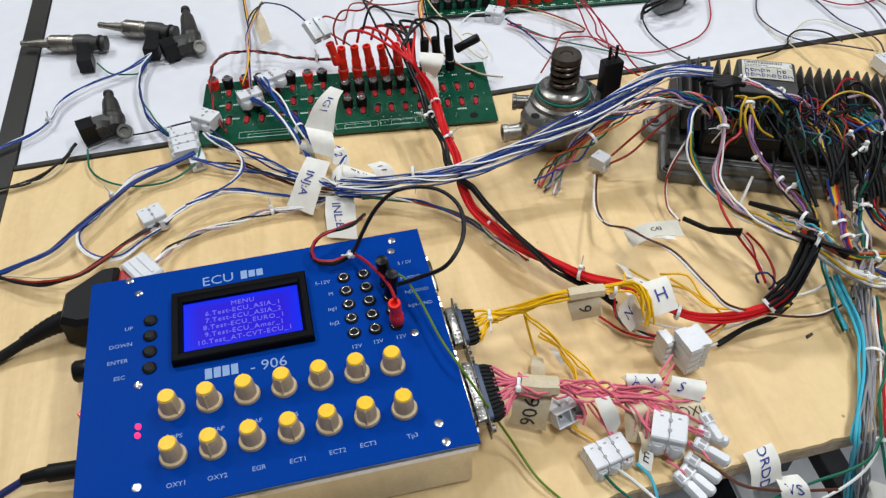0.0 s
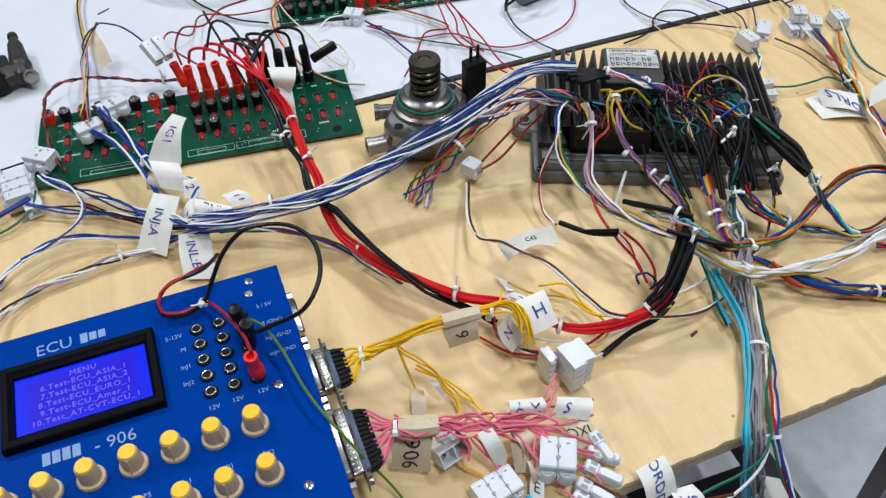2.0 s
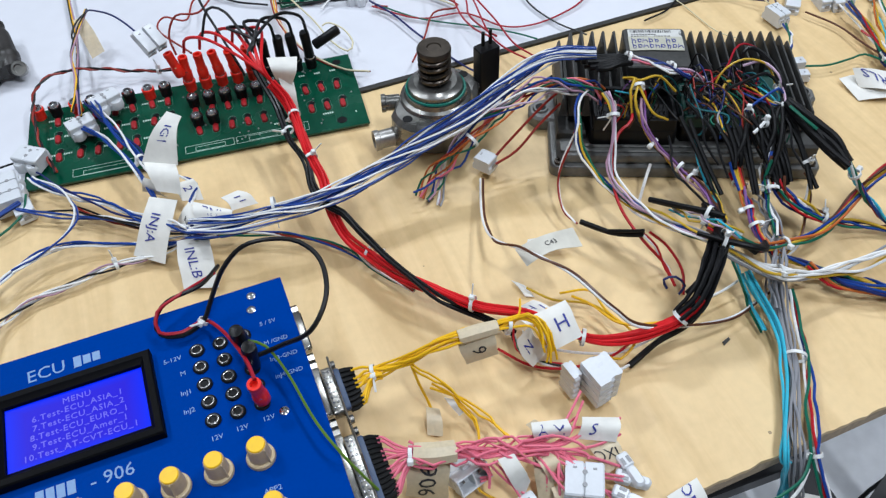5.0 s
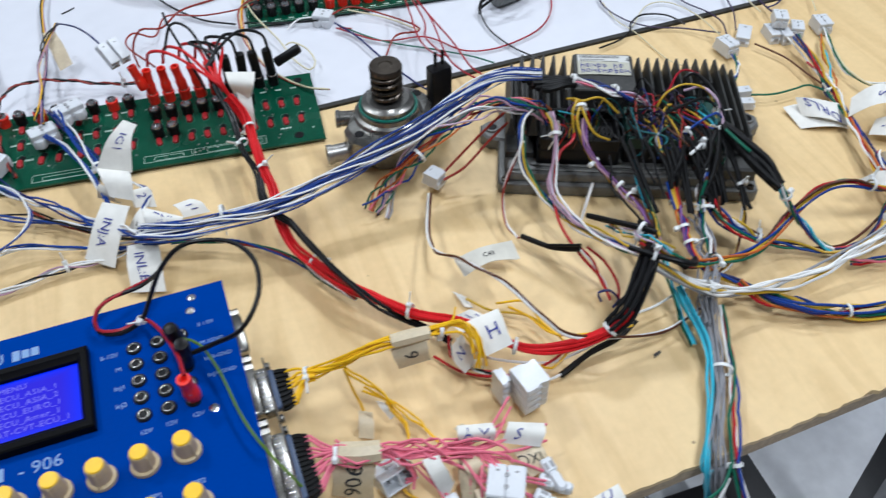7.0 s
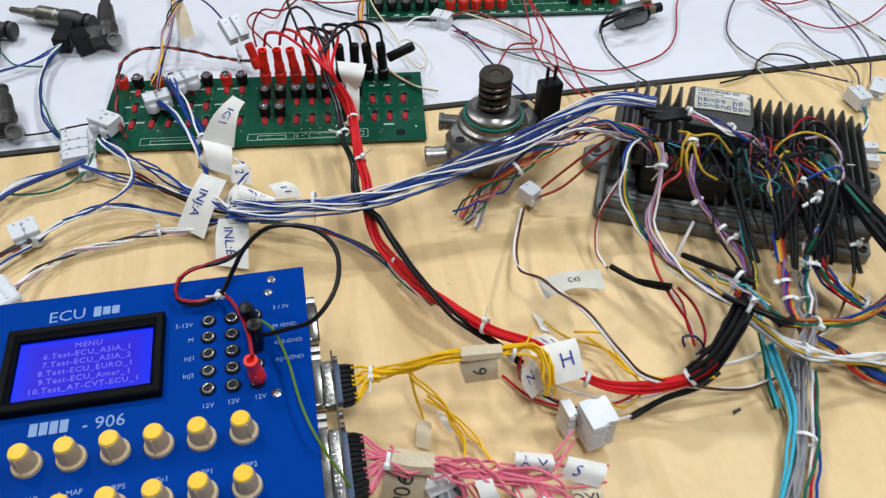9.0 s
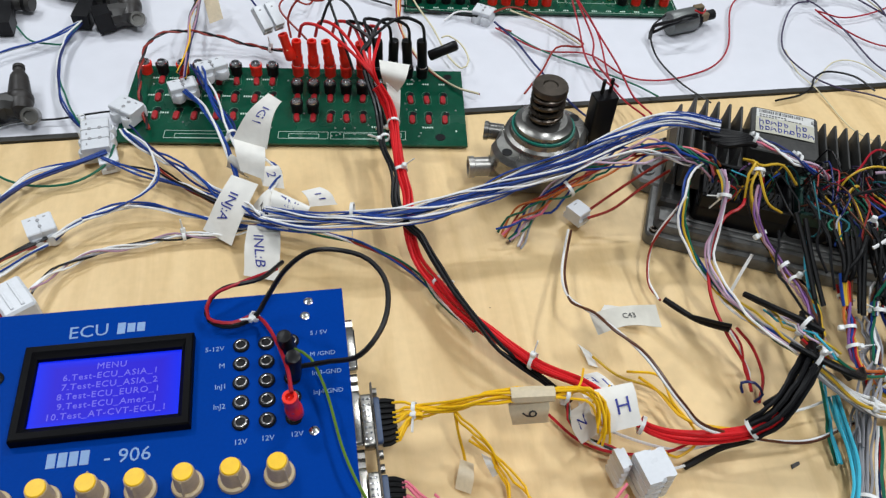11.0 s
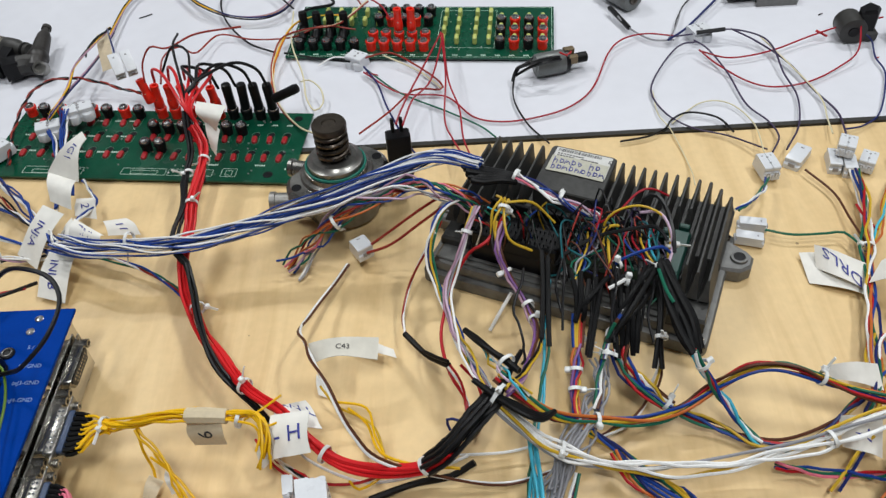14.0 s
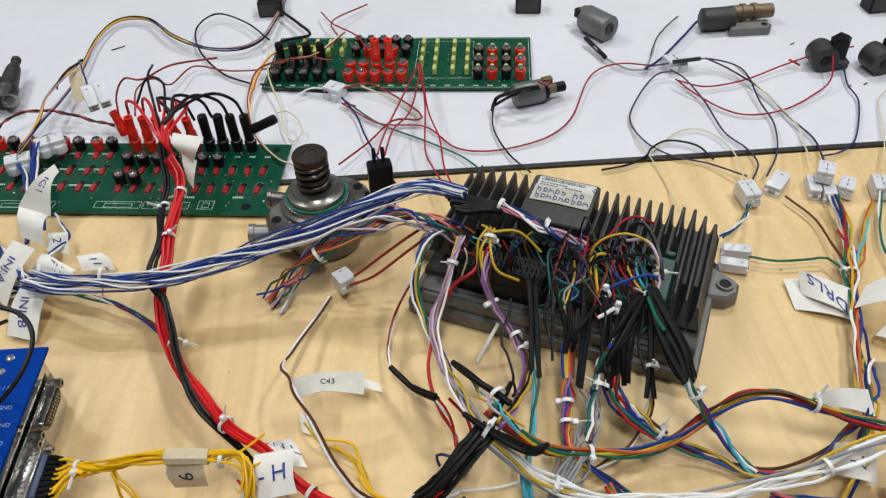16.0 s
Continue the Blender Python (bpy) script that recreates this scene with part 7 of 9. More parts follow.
wire(h, [(0.5091, 0.0943, 0.0420), (0.5039, 0.0854, 0.0600), (0.4992, 0.0731, 0.0688), (0.4933, 0.0677, 0.0560), (0.4859, 0.0644, 0.0500)], "black", 0.0006)
wire(h, [(0.4837, 0.1014, 0.0420), (0.4733, 0.1015, 0.0600), (0.4637, 0.0999, 0.0669), (0.4662, 0.0952, 0.0560), (0.4719, 0.0833, 0.0500)], "teal", 0.0006)
wire(h, [(0.5191, 0.1032, 0.0420), (0.5080, 0.0971, 0.0600), (0.5000, 0.0986, 0.0581), (0.4965, 0.0715, 0.0560), (0.4891, 0.0564, 0.0500)], "black", 0.0006)
wire(h, [(0.4856, 0.1042, 0.0420), (0.4921, 0.0996, 0.0600), (0.4992, 0.0953, 0.0651), (0.4903, 0.0724, 0.0560), (0.4932, 0.0723, 0.0500)], "crimson", 0.0006)
wire(h, [(0.4997, 0.1207, 0.0420), (0.4922, 0.1100, 0.0600), (0.4847, 0.0925, 0.0718), (0.4761, 0.0895, 0.0560), (0.4858, 0.0797, 0.0500)], "black", 0.0006)
wire(h, [(0.5207, 0.0932, 0.0420), (0.5162, 0.0808, 0.0600), (0.5154, 0.0774, 0.0567), (0.5047, 0.0441, 0.0560), (0.5110, 0.0320, 0.0500)], "black", 0.0006)
wire(h, [(0.4983, 0.0928, 0.0420), (0.4948, 0.0815, 0.0600), (0.4913, 0.0658, 0.0699), (0.4836, 0.0549, 0.0560), (0.4926, 0.0510, 0.0500)], "navy", 0.0006)
wire(h, [(0.4825, 0.0843, 0.0420), (0.4785, 0.0836, 0.0600), (0.4750, 0.0804, 0.0678), (0.4841, 0.0688, 0.0560), (0.4830, 0.0596, 0.0500)], "black", 0.0006)
wire(h, [(0.4982, 0.1085, 0.0420), (0.5029, 0.0980, 0.0600), (0.5096, 0.0933, 0.0600), (0.5166, 0.0590, 0.0560), (0.5233, 0.0428, 0.0500)], "brown", 0.0006)
wire(h, [(0.5035, 0.0967, 0.0420), (0.4936, 0.0859, 0.0600), (0.4863, 0.0828, 0.0580), (0.4779, 0.0587, 0.0560), (0.4681, 0.0481, 0.0500)], "black", 0.0006)
wire(h, [(0.5018, 0.0925, 0.0420), (0.5036, 0.0780, 0.0600), (0.5063, 0.0641, 0.0652), (0.4963, 0.0453, 0.0560), (0.4986, 0.0358, 0.0500)], "rust", 0.0006)
wire(h, [(0.5058, 0.0845, 0.0420), (0.5023, 0.0769, 0.0600), (0.5004, 0.0719, 0.0629), (0.5091, 0.0655, 0.0560), (0.5009, 0.0639, 0.0500)], "green", 0.0006)
wire(h, [(0.4659, 0.1137, 0.0420), (0.4593, 0.1061, 0.0600), (0.4535, 0.1003, 0.0638), (0.4572, 0.0713, 0.0560), (0.4652, 0.0637, 0.0500)], "black", 0.0006)
wire(h, [(0.5218, 0.0964, 0.0420), (0.5216, 0.0923, 0.0600), (0.5245, 0.0955, 0.0583), (0.5353, 0.0629, 0.0560), (0.5334, 0.0445, 0.0500)], "plum", 0.0006)
wire(h, [(0.4692, 0.1096, 0.0420), (0.4730, 0.1088, 0.0600), (0.4768, 0.1053, 0.0677), (0.4865, 0.0877, 0.0560), (0.4858, 0.0690, 0.0500)], "black", 0.0006)
wire(h, [(0.4912, 0.0971, 0.0420), (0.4809, 0.0894, 0.0600), (0.4708, 0.0758, 0.0711), (0.4703, 0.0513, 0.0560), (0.4629, 0.0516, 0.0500)], "teal", 0.0006)
wire(h, [(0.4753, 0.1139, 0.0420), (0.4779, 0.1054, 0.0600), (0.4825, 0.1069, 0.0561), (0.4844, 0.0809, 0.0560), (0.4802, 0.0616, 0.0500)], "black", 0.0006)
wire(h, [(0.5275, 0.0953, 0.0420), (0.5178, 0.0821, 0.0600), (0.5114, 0.0755, 0.0592), (0.5093, 0.0503, 0.0560), (0.5054, 0.0447, 0.0500)], "crimson", 0.0006)
wire(h, [(0.4978, 0.1200, 0.0420), (0.4992, 0.1172, 0.0600), (0.5010, 0.1123, 0.0672), (0.5060, 0.0926, 0.0560), (0.5012, 0.0874, 0.0500)], "black", 0.0006)
wire(h, [(0.5238, 0.1031, 0.0420), (0.5134, 0.0899, 0.0600), (0.5059, 0.0820, 0.0607), (0.4917, 0.0505, 0.0560), (0.4875, 0.0330, 0.0500)], "black", 0.0006)
wire(h, [(0.4974, 0.0911, 0.0420), (0.4928, 0.0779, 0.0600), (0.4908, 0.0732, 0.0573), (0.4976, 0.0499, 0.0560), (0.4941, 0.0415, 0.0500)], "navy", 0.0006)
wire(h, [(0.4866, 0.0990, 0.0420), (0.4793, 0.0920, 0.0600), (0.4727, 0.0823, 0.0679), (0.4757, 0.0632, 0.0560), (0.4801, 0.0554, 0.0500)], "black", 0.0006)
wire(h, [(0.4981, 0.0847, 0.0420), (0.4929, 0.0743, 0.0600), (0.4889, 0.0647, 0.0648), (0.5028, 0.0361, 0.0560), (0.4979, 0.0257, 0.0500)], "brown", 0.0006)
wire(h, [(0.4495, 0.0995, 0.0360), (0.4476, 0.0933, 0.0580), (0.4441, 0.0948, 0.0660)], "red", 0.0006)
wire(h, [(0.4207, 0.1069, 0.0360), (0.4183, 0.1007, 0.0580), (0.4212, 0.1019, 0.0660)], "black", 0.0006)
wire(h, [(0.4635, 0.1081, 0.0360), (0.4587, 0.1018, 0.0580), (0.4638, 0.1028, 0.0660)], "mustard", 0.0006)
wire(h, [(0.4337, 0.1009, 0.0360), (0.4302, 0.0948, 0.0580), (0.4228, 0.0965, 0.0660)], "green", 0.0006)
wire(h, [(0.4499, 0.0976, 0.0360), (0.4518, 0.0912, 0.0580), (0.4556, 0.0922, 0.0660)], "black", 0.0006)
wire(h, [(0.4338, 0.0980, 0.0360), (0.4332, 0.0918, 0.0580), (0.4302, 0.0933, 0.0660)], "black", 0.0006)
wire(h, [(0.4349, 0.0893, 0.0360), (0.4356, 0.0831, 0.0580), (0.4233, 0.0850, 0.0660)], "brown", 0.0006)
wire(h, [(0.4495, 0.0888, 0.0360), (0.4516, 0.0826, 0.0580), (0.4463, 0.0840, 0.0660)], "black", 0.0006)
wire(h, [(0.4171, 0.0943, 0.0360), (0.4207, 0.0880, 0.0580), (0.4192, 0.0893, 0.0660)], "white", 0.0006)
wire(h, [(0.4374, 0.1038, 0.0360), (0.4390, 0.0974, 0.0580), (0.4248, 0.0994, 0.0660)], "cyan", 0.0006)
wire(h, [(0.4544, 0.1000, 0.0360), (0.4503, 0.0939, 0.0580), (0.4568, 0.0948, 0.0660)], "blue", 0.0006)
wire(h, [(0.4360, 0.1108, 0.0360), (0.4333, 0.1045, 0.0580), (0.4401, 0.1054, 0.0660)], "purple", 0.0006)
wire(h, [(0.4247, 0.0945, 0.0360), (0.4271, 0.0882, 0.0580), (0.4122, 0.0902, 0.0660)], "red", 0.0006)
wire(h, [(0.4372, 0.0938, 0.0360), (0.4369, 0.0876, 0.0580), (0.4414, 0.0886, 0.0660)], "black", 0.0006)
wire(h, [(0.4348, 0.0978, 0.0360), (0.4324, 0.0917, 0.0580), (0.4385, 0.0926, 0.0660)], "mustard", 0.0006)
wire(h, [(0.4569, 0.0982, 0.0360), (0.4546, 0.0920, 0.0580), (0.4488, 0.0936, 0.0660)], "green", 0.0006)
wire(h, [(0.4458, 0.1097, 0.0360), (0.4453, 0.1033, 0.0580), (0.4369, 0.1051, 0.0660)], "black", 0.0006)
wire(h, [(0.4333, 0.1055, 0.0360), (0.4356, 0.0990, 0.0580), (0.4223, 0.1010, 0.0660)], "black", 0.0006)
wire(h, [(0.5028, 0.0815, 0.0400), (0.4996, 0.0866, 0.0560), (0.5063, 0.0896, 0.0680), (0.5222, 0.0908, 0.0720), (0.5354, 0.0831, 0.0700), (0.5405, 0.0751, 0.0600), (0.5376, 0.0630, 0.0520)], "mustard", 0.0008)
wire(h, [(0.4913, 0.0912, 0.0520), (0.5085, 0.0916, 0.0660), (0.5225, 0.1033, 0.0720), (0.5322, 0.1067, 0.0720), (0.5438, 0.1061, 0.0660)], "crimson", 0.0008)
wire(h, [(0.5255, 0.0917, 0.0600), (0.5262, 0.0976, 0.0720), (0.5339, 0.0976, 0.0740), (0.5387, 0.0834, 0.0720), (0.5403, 0.0690, 0.0660), (0.5401, 0.0600, 0.0600)], "black", 0.0016)
wire(h, [(0.4698, 0.0624, 0.0560), (0.4916, 0.0710, 0.0640), (0.5123, 0.0714, 0.0700), (0.5300, 0.0730, 0.0700), (0.5365, 0.0662, 0.0640)], "black", 0.0012)
wire(h, [(0.4987, 0.0490, 0.0480), (0.5038, 0.0539, 0.0580), (0.5170, 0.0553, 0.0660), (0.5316, 0.0594, 0.0660), (0.5377, 0.0601, 0.0600)], "blue", 0.001)
wire(h, [(0.5229, 0.0908, 0.0660), (0.5341, 0.0859, 0.0700), (0.5389, 0.0721, 0.0680), (0.5387, 0.0601, 0.0600), (0.5299, 0.0421, 0.0540)], "lilac", 0.001)
tie(h, (0.5039, 0.0510, 0.0600), (0.738, 0.664, -0.119), 0.0036)
tie(h, (0.5393, 0.0685, 0.0600), (-0.035, -0.988, -0.153), 0.0036)
tie(h, (0.5305, 0.0459, 0.0600), (-0.237, -0.958, -0.159), 0.0036)
tie(h, (0.5080, 0.0376, 0.0600), (0.977, -0.091, -0.191), 0.0036)
bundle(h, [(0.4783, 0.0199, 0.0400), (0.4768, 0.0031, 0.0340), (0.4743, -0.0131, 0.0280), (0.4736, -0.0301, 0.0240), (0.4769, -0.0440, 0.0220)], "red mustard blue orange red purple", r=0.001, spread=0.003, seed=61)
tie(h, (0.4782, 0.0135, 0.0360), (-0.115, -0.936, -0.332), 0.0044)
tie(h, (0.4753, -0.0064, 0.0300), (-0.091, -0.954, -0.287), 0.0044)
tie(h, (0.4737, -0.0184, 0.0270), (-0.013, -0.968, -0.249), 0.0044)
bundle(h, [(0.5004, 0.0190, 0.0400), (0.4937, 0.0051, 0.0360), (0.4887, -0.0110, 0.0300), (0.4849, -0.0304, 0.0240)], "blue white green brown", r=0.001, spread=0.0026, seed=62)
bundle(h, [(0.4903, 0.0014, 0.0300), (0.4884, -0.0174, 0.0220), (0.4775, -0.0415, 0.0180), (0.4660, -0.0606, 0.0140), (0.4551, -0.0765, 0.0120)], "grey grey grey grey grey grey grey grey grey ", r=0.0009, spread=0.0062, twist=0.3, seed=63)
tie(h, (0.4979, -0.0005, 0.0360), (-0.439, -0.782, -0.443), 0.004)
bundle(h, [(0.5235, 0.0010, 0.0400), (0.5252, -0.0040, 0.0300), (0.5195, -0.0142, 0.0160), (0.5060, -0.0296, 0.0100), (0.4883, -0.0393, 0.0080)], "mustard white brown", r=0.0009, spread=0.002, seed=64)
bundle(h, [(0.4617, 0.0488, 0.0500), (0.4591, 0.0223, 0.0380), (0.4561, -0.0043, 0.0280), (0.4520, -0.0294, 0.0180), (0.4473, -0.0578, 0.0100), (0.4439, -0.0832, 0.0060)], "cyan cyan green", r=0.001, spread=0.002, seed=65)
bundle(h, [(0.4462, -0.0500, 0.0260), (0.4482, -0.0673, 0.0180), (0.4493, -0.0889, 0.0100), (0.4401, -0.1124, 0.0080), (0.4217, -0.1401, 0.0070), (0.4062, -0.1614, 0.0060), (0.4144, -0.1658, -0.0300), (0.4252, -0.1744, -0.0800), (0.4403, -0.1844, -0.1400)], "cyan cyan cyan cyan", r=0.0011, spread=0.0032, twist=0.3, seed=66)
bundle(h, [(0.4758, -0.0400, 0.0260), (0.4641, -0.0588, 0.0220), (0.4572, -0.0820, 0.0100), (0.4428, -0.1135, 0.0080), (0.4250, -0.1414, 0.0070), (0.4135, -0.1603, 0.0060), (0.4188, -0.1704, -0.0250), (0.4312, -0.1769, -0.0800), (0.4434, -0.1856, -0.1400)], "grey grey grey grey grey grey grey grey grey grey ", r=0.0009, spread=0.0048, twist=0.3, seed=67, wob=0.3)
bundle(h, [(0.4706, -0.0667, 0.0160), (0.4630, -0.0927, 0.0080), (0.4530, -0.1169, 0.0070), (0.4396, -0.1387, 0.0070), (0.4307, -0.1543, 0.0070), (0.4252, -0.1677, 0.0020), (0.4237, -0.1815, -0.0080), (0.4258, -0.1948, -0.0220), (0.4315, -0.2100, -0.0440)], "red white blue green", r=0.0011, spread=0.0026, twist=0.6, seed=68)
tie(h, (0.4497, -0.1076, 0.0090), (-0.561, -0.824, -0.080), 0.0075)
bundle(h, [(0.4282, -0.0249, 0.0520), (0.4419, -0.0350, 0.0440), (0.4606, -0.0420, 0.0340), (0.4846, -0.0380, 0.0240), (0.5109, -0.0341, 0.0180), (0.5351, -0.0259, 0.0180), (0.5541, -0.0191, 0.0300), (0.5709, -0.0180, 0.0440), (0.5846, -0.0202, 0.0500), (0.5995, -0.0238, 0.0480), (0.6155, -0.0269, 0.0420), (0.6347, -0.0298, 0.0360), (0.6597, -0.0340, 0.0300)], "mustard red blue green brown orange", r=0.0011, spread=0.003, twist=1.0, seed=71, wob=0.3)
tie(h, (0.4847, -0.0373, 0.0240), (0.968, 0.117, -0.222), 0.0048)
tie(h, (0.6086, -0.0258, 0.0460), (0.907, -0.190, -0.376), 0.0048)
bundle(h, [(0.4983, 0.0034, 0.0380), (0.5041, -0.0074, 0.0300), (0.5164, -0.0183, 0.0220), (0.5355, -0.0272, 0.0140), (0.5579, -0.0336, 0.0080), (0.5780, -0.0440, 0.0070), (0.5962, -0.0466, 0.0080), (0.6157, -0.0415, 0.0120), (0.6299, -0.0301, 0.0200), (0.6380, -0.0257, 0.0300)], "blue red mustard green navy", r=0.0011, spread=0.0028, twist=0.8, seed=72, wob=0.4)
tie(h, (0.5276, -0.0226, 0.0180), (0.790, -0.463, -0.402), 0.0044)
bundle(h, [(0.5388, -0.0136, 0.0570), (0.5451, -0.0186, 0.0460), (0.5562, -0.0256, 0.0280), (0.5699, -0.0346, 0.0120), (0.5799, -0.0430, 0.0070)], "red white blue green cyan", r=0.0012, spread=0.0026, seed=73)
tie(h, (0.5444, -0.0173, 0.0480), (0.492, -0.273, -0.827), 0.0044)
wire(h, [(0.5674, -0.0364, 0.0060), (0.5888, -0.0407, 0.0060), (0.6087, -0.0369, 0.0080), (0.6285, -0.0299, 0.0140)], "brown", 0.0011)
bundle(h, [(0.4243, -0.0418, 0.0520), (0.4392, -0.0520, 0.0420), (0.4558, -0.0599, 0.0340), (0.4773, -0.0637, 0.0260), (0.5023, -0.0649, 0.0200), (0.5304, -0.0644, 0.0180), (0.5585, -0.0623, 0.0180), (0.5866, -0.0570, 0.0220), (0.6106, -0.0532, 0.0280), (0.6316, -0.0486, 0.0340), (0.6564, -0.0430, 0.0380)], "white white white white grey white mustard", r=0.0011, spread=0.0042, twist=0.8, seed=74, wob=0.4)
tie(h, (0.6104, -0.0539, 0.0280), (0.937, 0.319, 0.144), 0.0056)
tie(h, (0.4619, -0.0606, 0.0320), (0.916, -0.184, -0.357), 0.005)
bundle(h, [(0.4929, -0.0540, 0.0180), (0.5061, -0.0713, 0.0120), (0.5286, -0.0848, 0.0100), (0.5536, -0.0940, 0.0080), (0.5772, -0.0978, 0.0080), (0.5999, -0.0958, 0.0100), (0.6237, -0.0906, 0.0160), (0.6438, -0.0776, 0.0240), (0.6676, -0.0600, 0.0300), (0.6986, -0.0462, 0.0300)], "blue red mustard navy green blue orange", r=0.0011, spread=0.0036, seed=75, wob=0.5)
bundle(h, [(0.5324, -0.0802, 0.0060), (0.5535, -0.0956, 0.0050), (0.5749, -0.1027, 0.0050), (0.5977, -0.1062, 0.0080), (0.6264, -0.1003, 0.0140), (0.6530, -0.0906, 0.0200), (0.6858, -0.0775, 0.0240)], "green mustard blue", r=0.0011, spread=0.002, seed=76)
tie(h, (0.5534, -0.0938, 0.0090), (0.985, -0.168, -0.041), 0.005)
bundle(h, [(0.4810, -0.0403, 0.0160), (0.4933, -0.0475, 0.0120), (0.5080, -0.0581, 0.0080), (0.5234, -0.0696, 0.0060), (0.5381, -0.0812, 0.0050)], "navy mustard green blue mustard navy", r=0.001, spread=0.003, seed=77)
bundle(h, [(0.5829, -0.0599, 0.0080), (0.6011, -0.0610, 0.0080), (0.6157, -0.0635, 0.0080), (0.6334, -0.0653, 0.0080), (0.6555, -0.0634, 0.0080)], "green red blue pink", r=0.001, spread=0.0028, seed=78)
wire(h, [(0.6100, -0.0732, 0.0060), (0.6197, -0.0637, 0.0100), (0.6302, -0.0522, 0.0140), (0.6390, -0.0459, 0.0180)], "mustard", 0.001)
wire(h, [(0.6145, -0.0733, 0.0060), (0.6248, -0.0621, 0.0100), (0.6345, -0.0505, 0.0140)], "navy", 0.001)
bundle(h, [(0.4445, 0.0575, 0.0520), (0.4418, 0.0396, 0.0400), (0.4452, 0.0124, 0.0400), (0.4400, -0.0145, 0.0480)], "black", r=0.0010, spread=0.003, seed=79)
bundle(h, [(0.4210, 0.0047, 0.0400), (0.4300, -0.0196, 0.0500), (0.4358, -0.0305, 0.0540), (0.4448, -0.0379, 0.0480)], "white cyan lilac mustard", r=0.0008, spread=0.003, seed=80)
h = harness("thin loose leads from the harness across the plywood", "wire_lead")
wire(h, [(0.3243, 0.1031, 0.0110), (0.3178, 0.0858, 0.0120), (0.3099, 0.0623, 0.0170), (0.3057, 0.0424, 0.0240), (0.3056, 0.0244, 0.0340), (0.3129, 0.0057, 0.0440), (0.3199, -0.0088, 0.0500), (0.3315, -0.0322, 0.0530), (0.3474, -0.0569, 0.0420), (0.3666, -0.0671, 0.0270), (0.4249, -0.0691, 0.0100), (0.4584, -0.0601, 0.0080), (0.4751, -0.0551, 0.0100)], "white", 0.0009)
wire(h, [(0.3259, 0.1015, 0.0120), (0.3193, 0.0842, 0.0130), (0.3113, 0.0608, 0.0180), (0.3071, 0.0410, 0.0250), (0.3046, 0.0223, 0.0350), (0.3131, 0.0063, 0.0450), (0.3190, -0.0106, 0.0510), (0.3321, -0.0309, 0.0540), (0.3479, -0.0556, 0.0430), (0.3671, -0.0658, 0.0280), (0.4242, -0.0702, 0.0100), (0.4576, -0.0613, 0.0080), (0.4743, -0.0564, 0.0100)], "brown", 0.0009)
wire(h, [(0.3999, -0.0367, 0.0140), (0.3983, -0.0335, 0.0200), (0.4055, -0.0355, 0.0220), (0.4106, -0.0401, 0.0160), (0.4056, -0.0425, 0.0120)], "navy", 0.0009)
wire(h, [(0.4062, 0.0016, 0.0260), (0.4168, -0.0070, 0.0160), (0.4190, -0.0246, 0.0100), (0.4109, -0.0411, 0.0080)], "red", 0.001)
wire(h, [(0.4053, -0.0511, 0.0100), (0.4345, -0.0479, 0.0080), (0.4598, -0.0426, 0.0120)], "white", 0.0009)
h = harness("many-coloured harness with white plugs at the bench end", "wire_harness")
bundle(h, [(0.7043, 0.1853, 0.0160), (0.7029, 0.1576, 0.0120), (0.6911, 0.1164, 0.0120), (0.6799, 0.0823, 0.0140), (0.6698, 0.0478, 0.0140), (0.6578, 0.0104, 0.0160), (0.6465, -0.0209, 0.0200), (0.6367, -0.0409, 0.0160)], "red blue white green orange mustard navy", r=0.0011, spread=0.0034, seed=81, wob=0.5)
wire(h, [(0.6251, 0.1315, 0.0080), (0.6434, 0.1259, 0.0080), (0.6674, 0.1264, 0.0080), (0.6788, 0.1259, 0.0090), (0.6862, 0.1092, 0.0110)], "green", 0.0009)
wire(h, [(0.6732, 0.1993, 0.0060), (0.6866, 0.1717, 0.0060), (0.6883, 0.1413, 0.0080), (0.6893, 0.1147, 0.0110)], "brown", 0.0009)
wire(h, [(0.7055, 0.1983, 0.0080), (0.7017, 0.1686, 0.0080), (0.6937, 0.1299, 0.0100)], "white", 0.0009)
wire(h, [(0.6961, 0.1540, 0.0100), (0.6980, 0.1386, 0.0100), (0.7024, 0.1265, 0.0100)], "red", 0.001)
bundle(h, [(0.6004, 0.1301, 0.0300), (0.6151, 0.1443, 0.0240), (0.6308, 0.1668, 0.0160), (0.6384, 0.1841, 0.0120)], "blue green white", r=0.001, spread=0.0016, seed=82)
bundle(h, [(0.7363, 0.1882, 0.0080), (0.7181, 0.1586, 0.0090), (0.7040, 0.1278, 0.0100), (0.6871, 0.0983, 0.0120)], "mustard orange cyan", r=0.001, spread=0.002, seed=83)
bundle(h, [(0.7458, 0.1988, 0.0090), (0.7251, 0.1449, 0.0080), (0.7248, 0.1176, 0.0090), (0.7338, 0.1001, 0.0140), (0.7577, 0.0884, 0.0300)], "green white cream", r=0.0009, spread=0.002, seed=84)
bundle(h, [(0.6702, 0.0284, 0.0140), (0.6592, -0.0023, 0.0140), (0.6450, -0.0296, 0.0140), (0.6269, -0.0418, 0.0140)], "orange red blue white mustard", r=0.0011, spread=0.003, seed=85, wob=0.5)
bundle(h, [(0.7853, 0.0850, 0.0300), (0.7543, 0.0871, 0.0300), (0.7356, 0.0784, 0.0260), (0.7236, 0.0548, 0.0200), (0.7227, 0.0226, 0.0160), (0.7254, 0.0024, 0.0200), (0.7267, -0.0236, 0.0300)], "white blue mustard green", r=0.001, spread=0.0022, seed=86)
tie(h, (0.6886, 0.1081, 0.0120), (-0.316, -0.946, 0.073), 0.005)
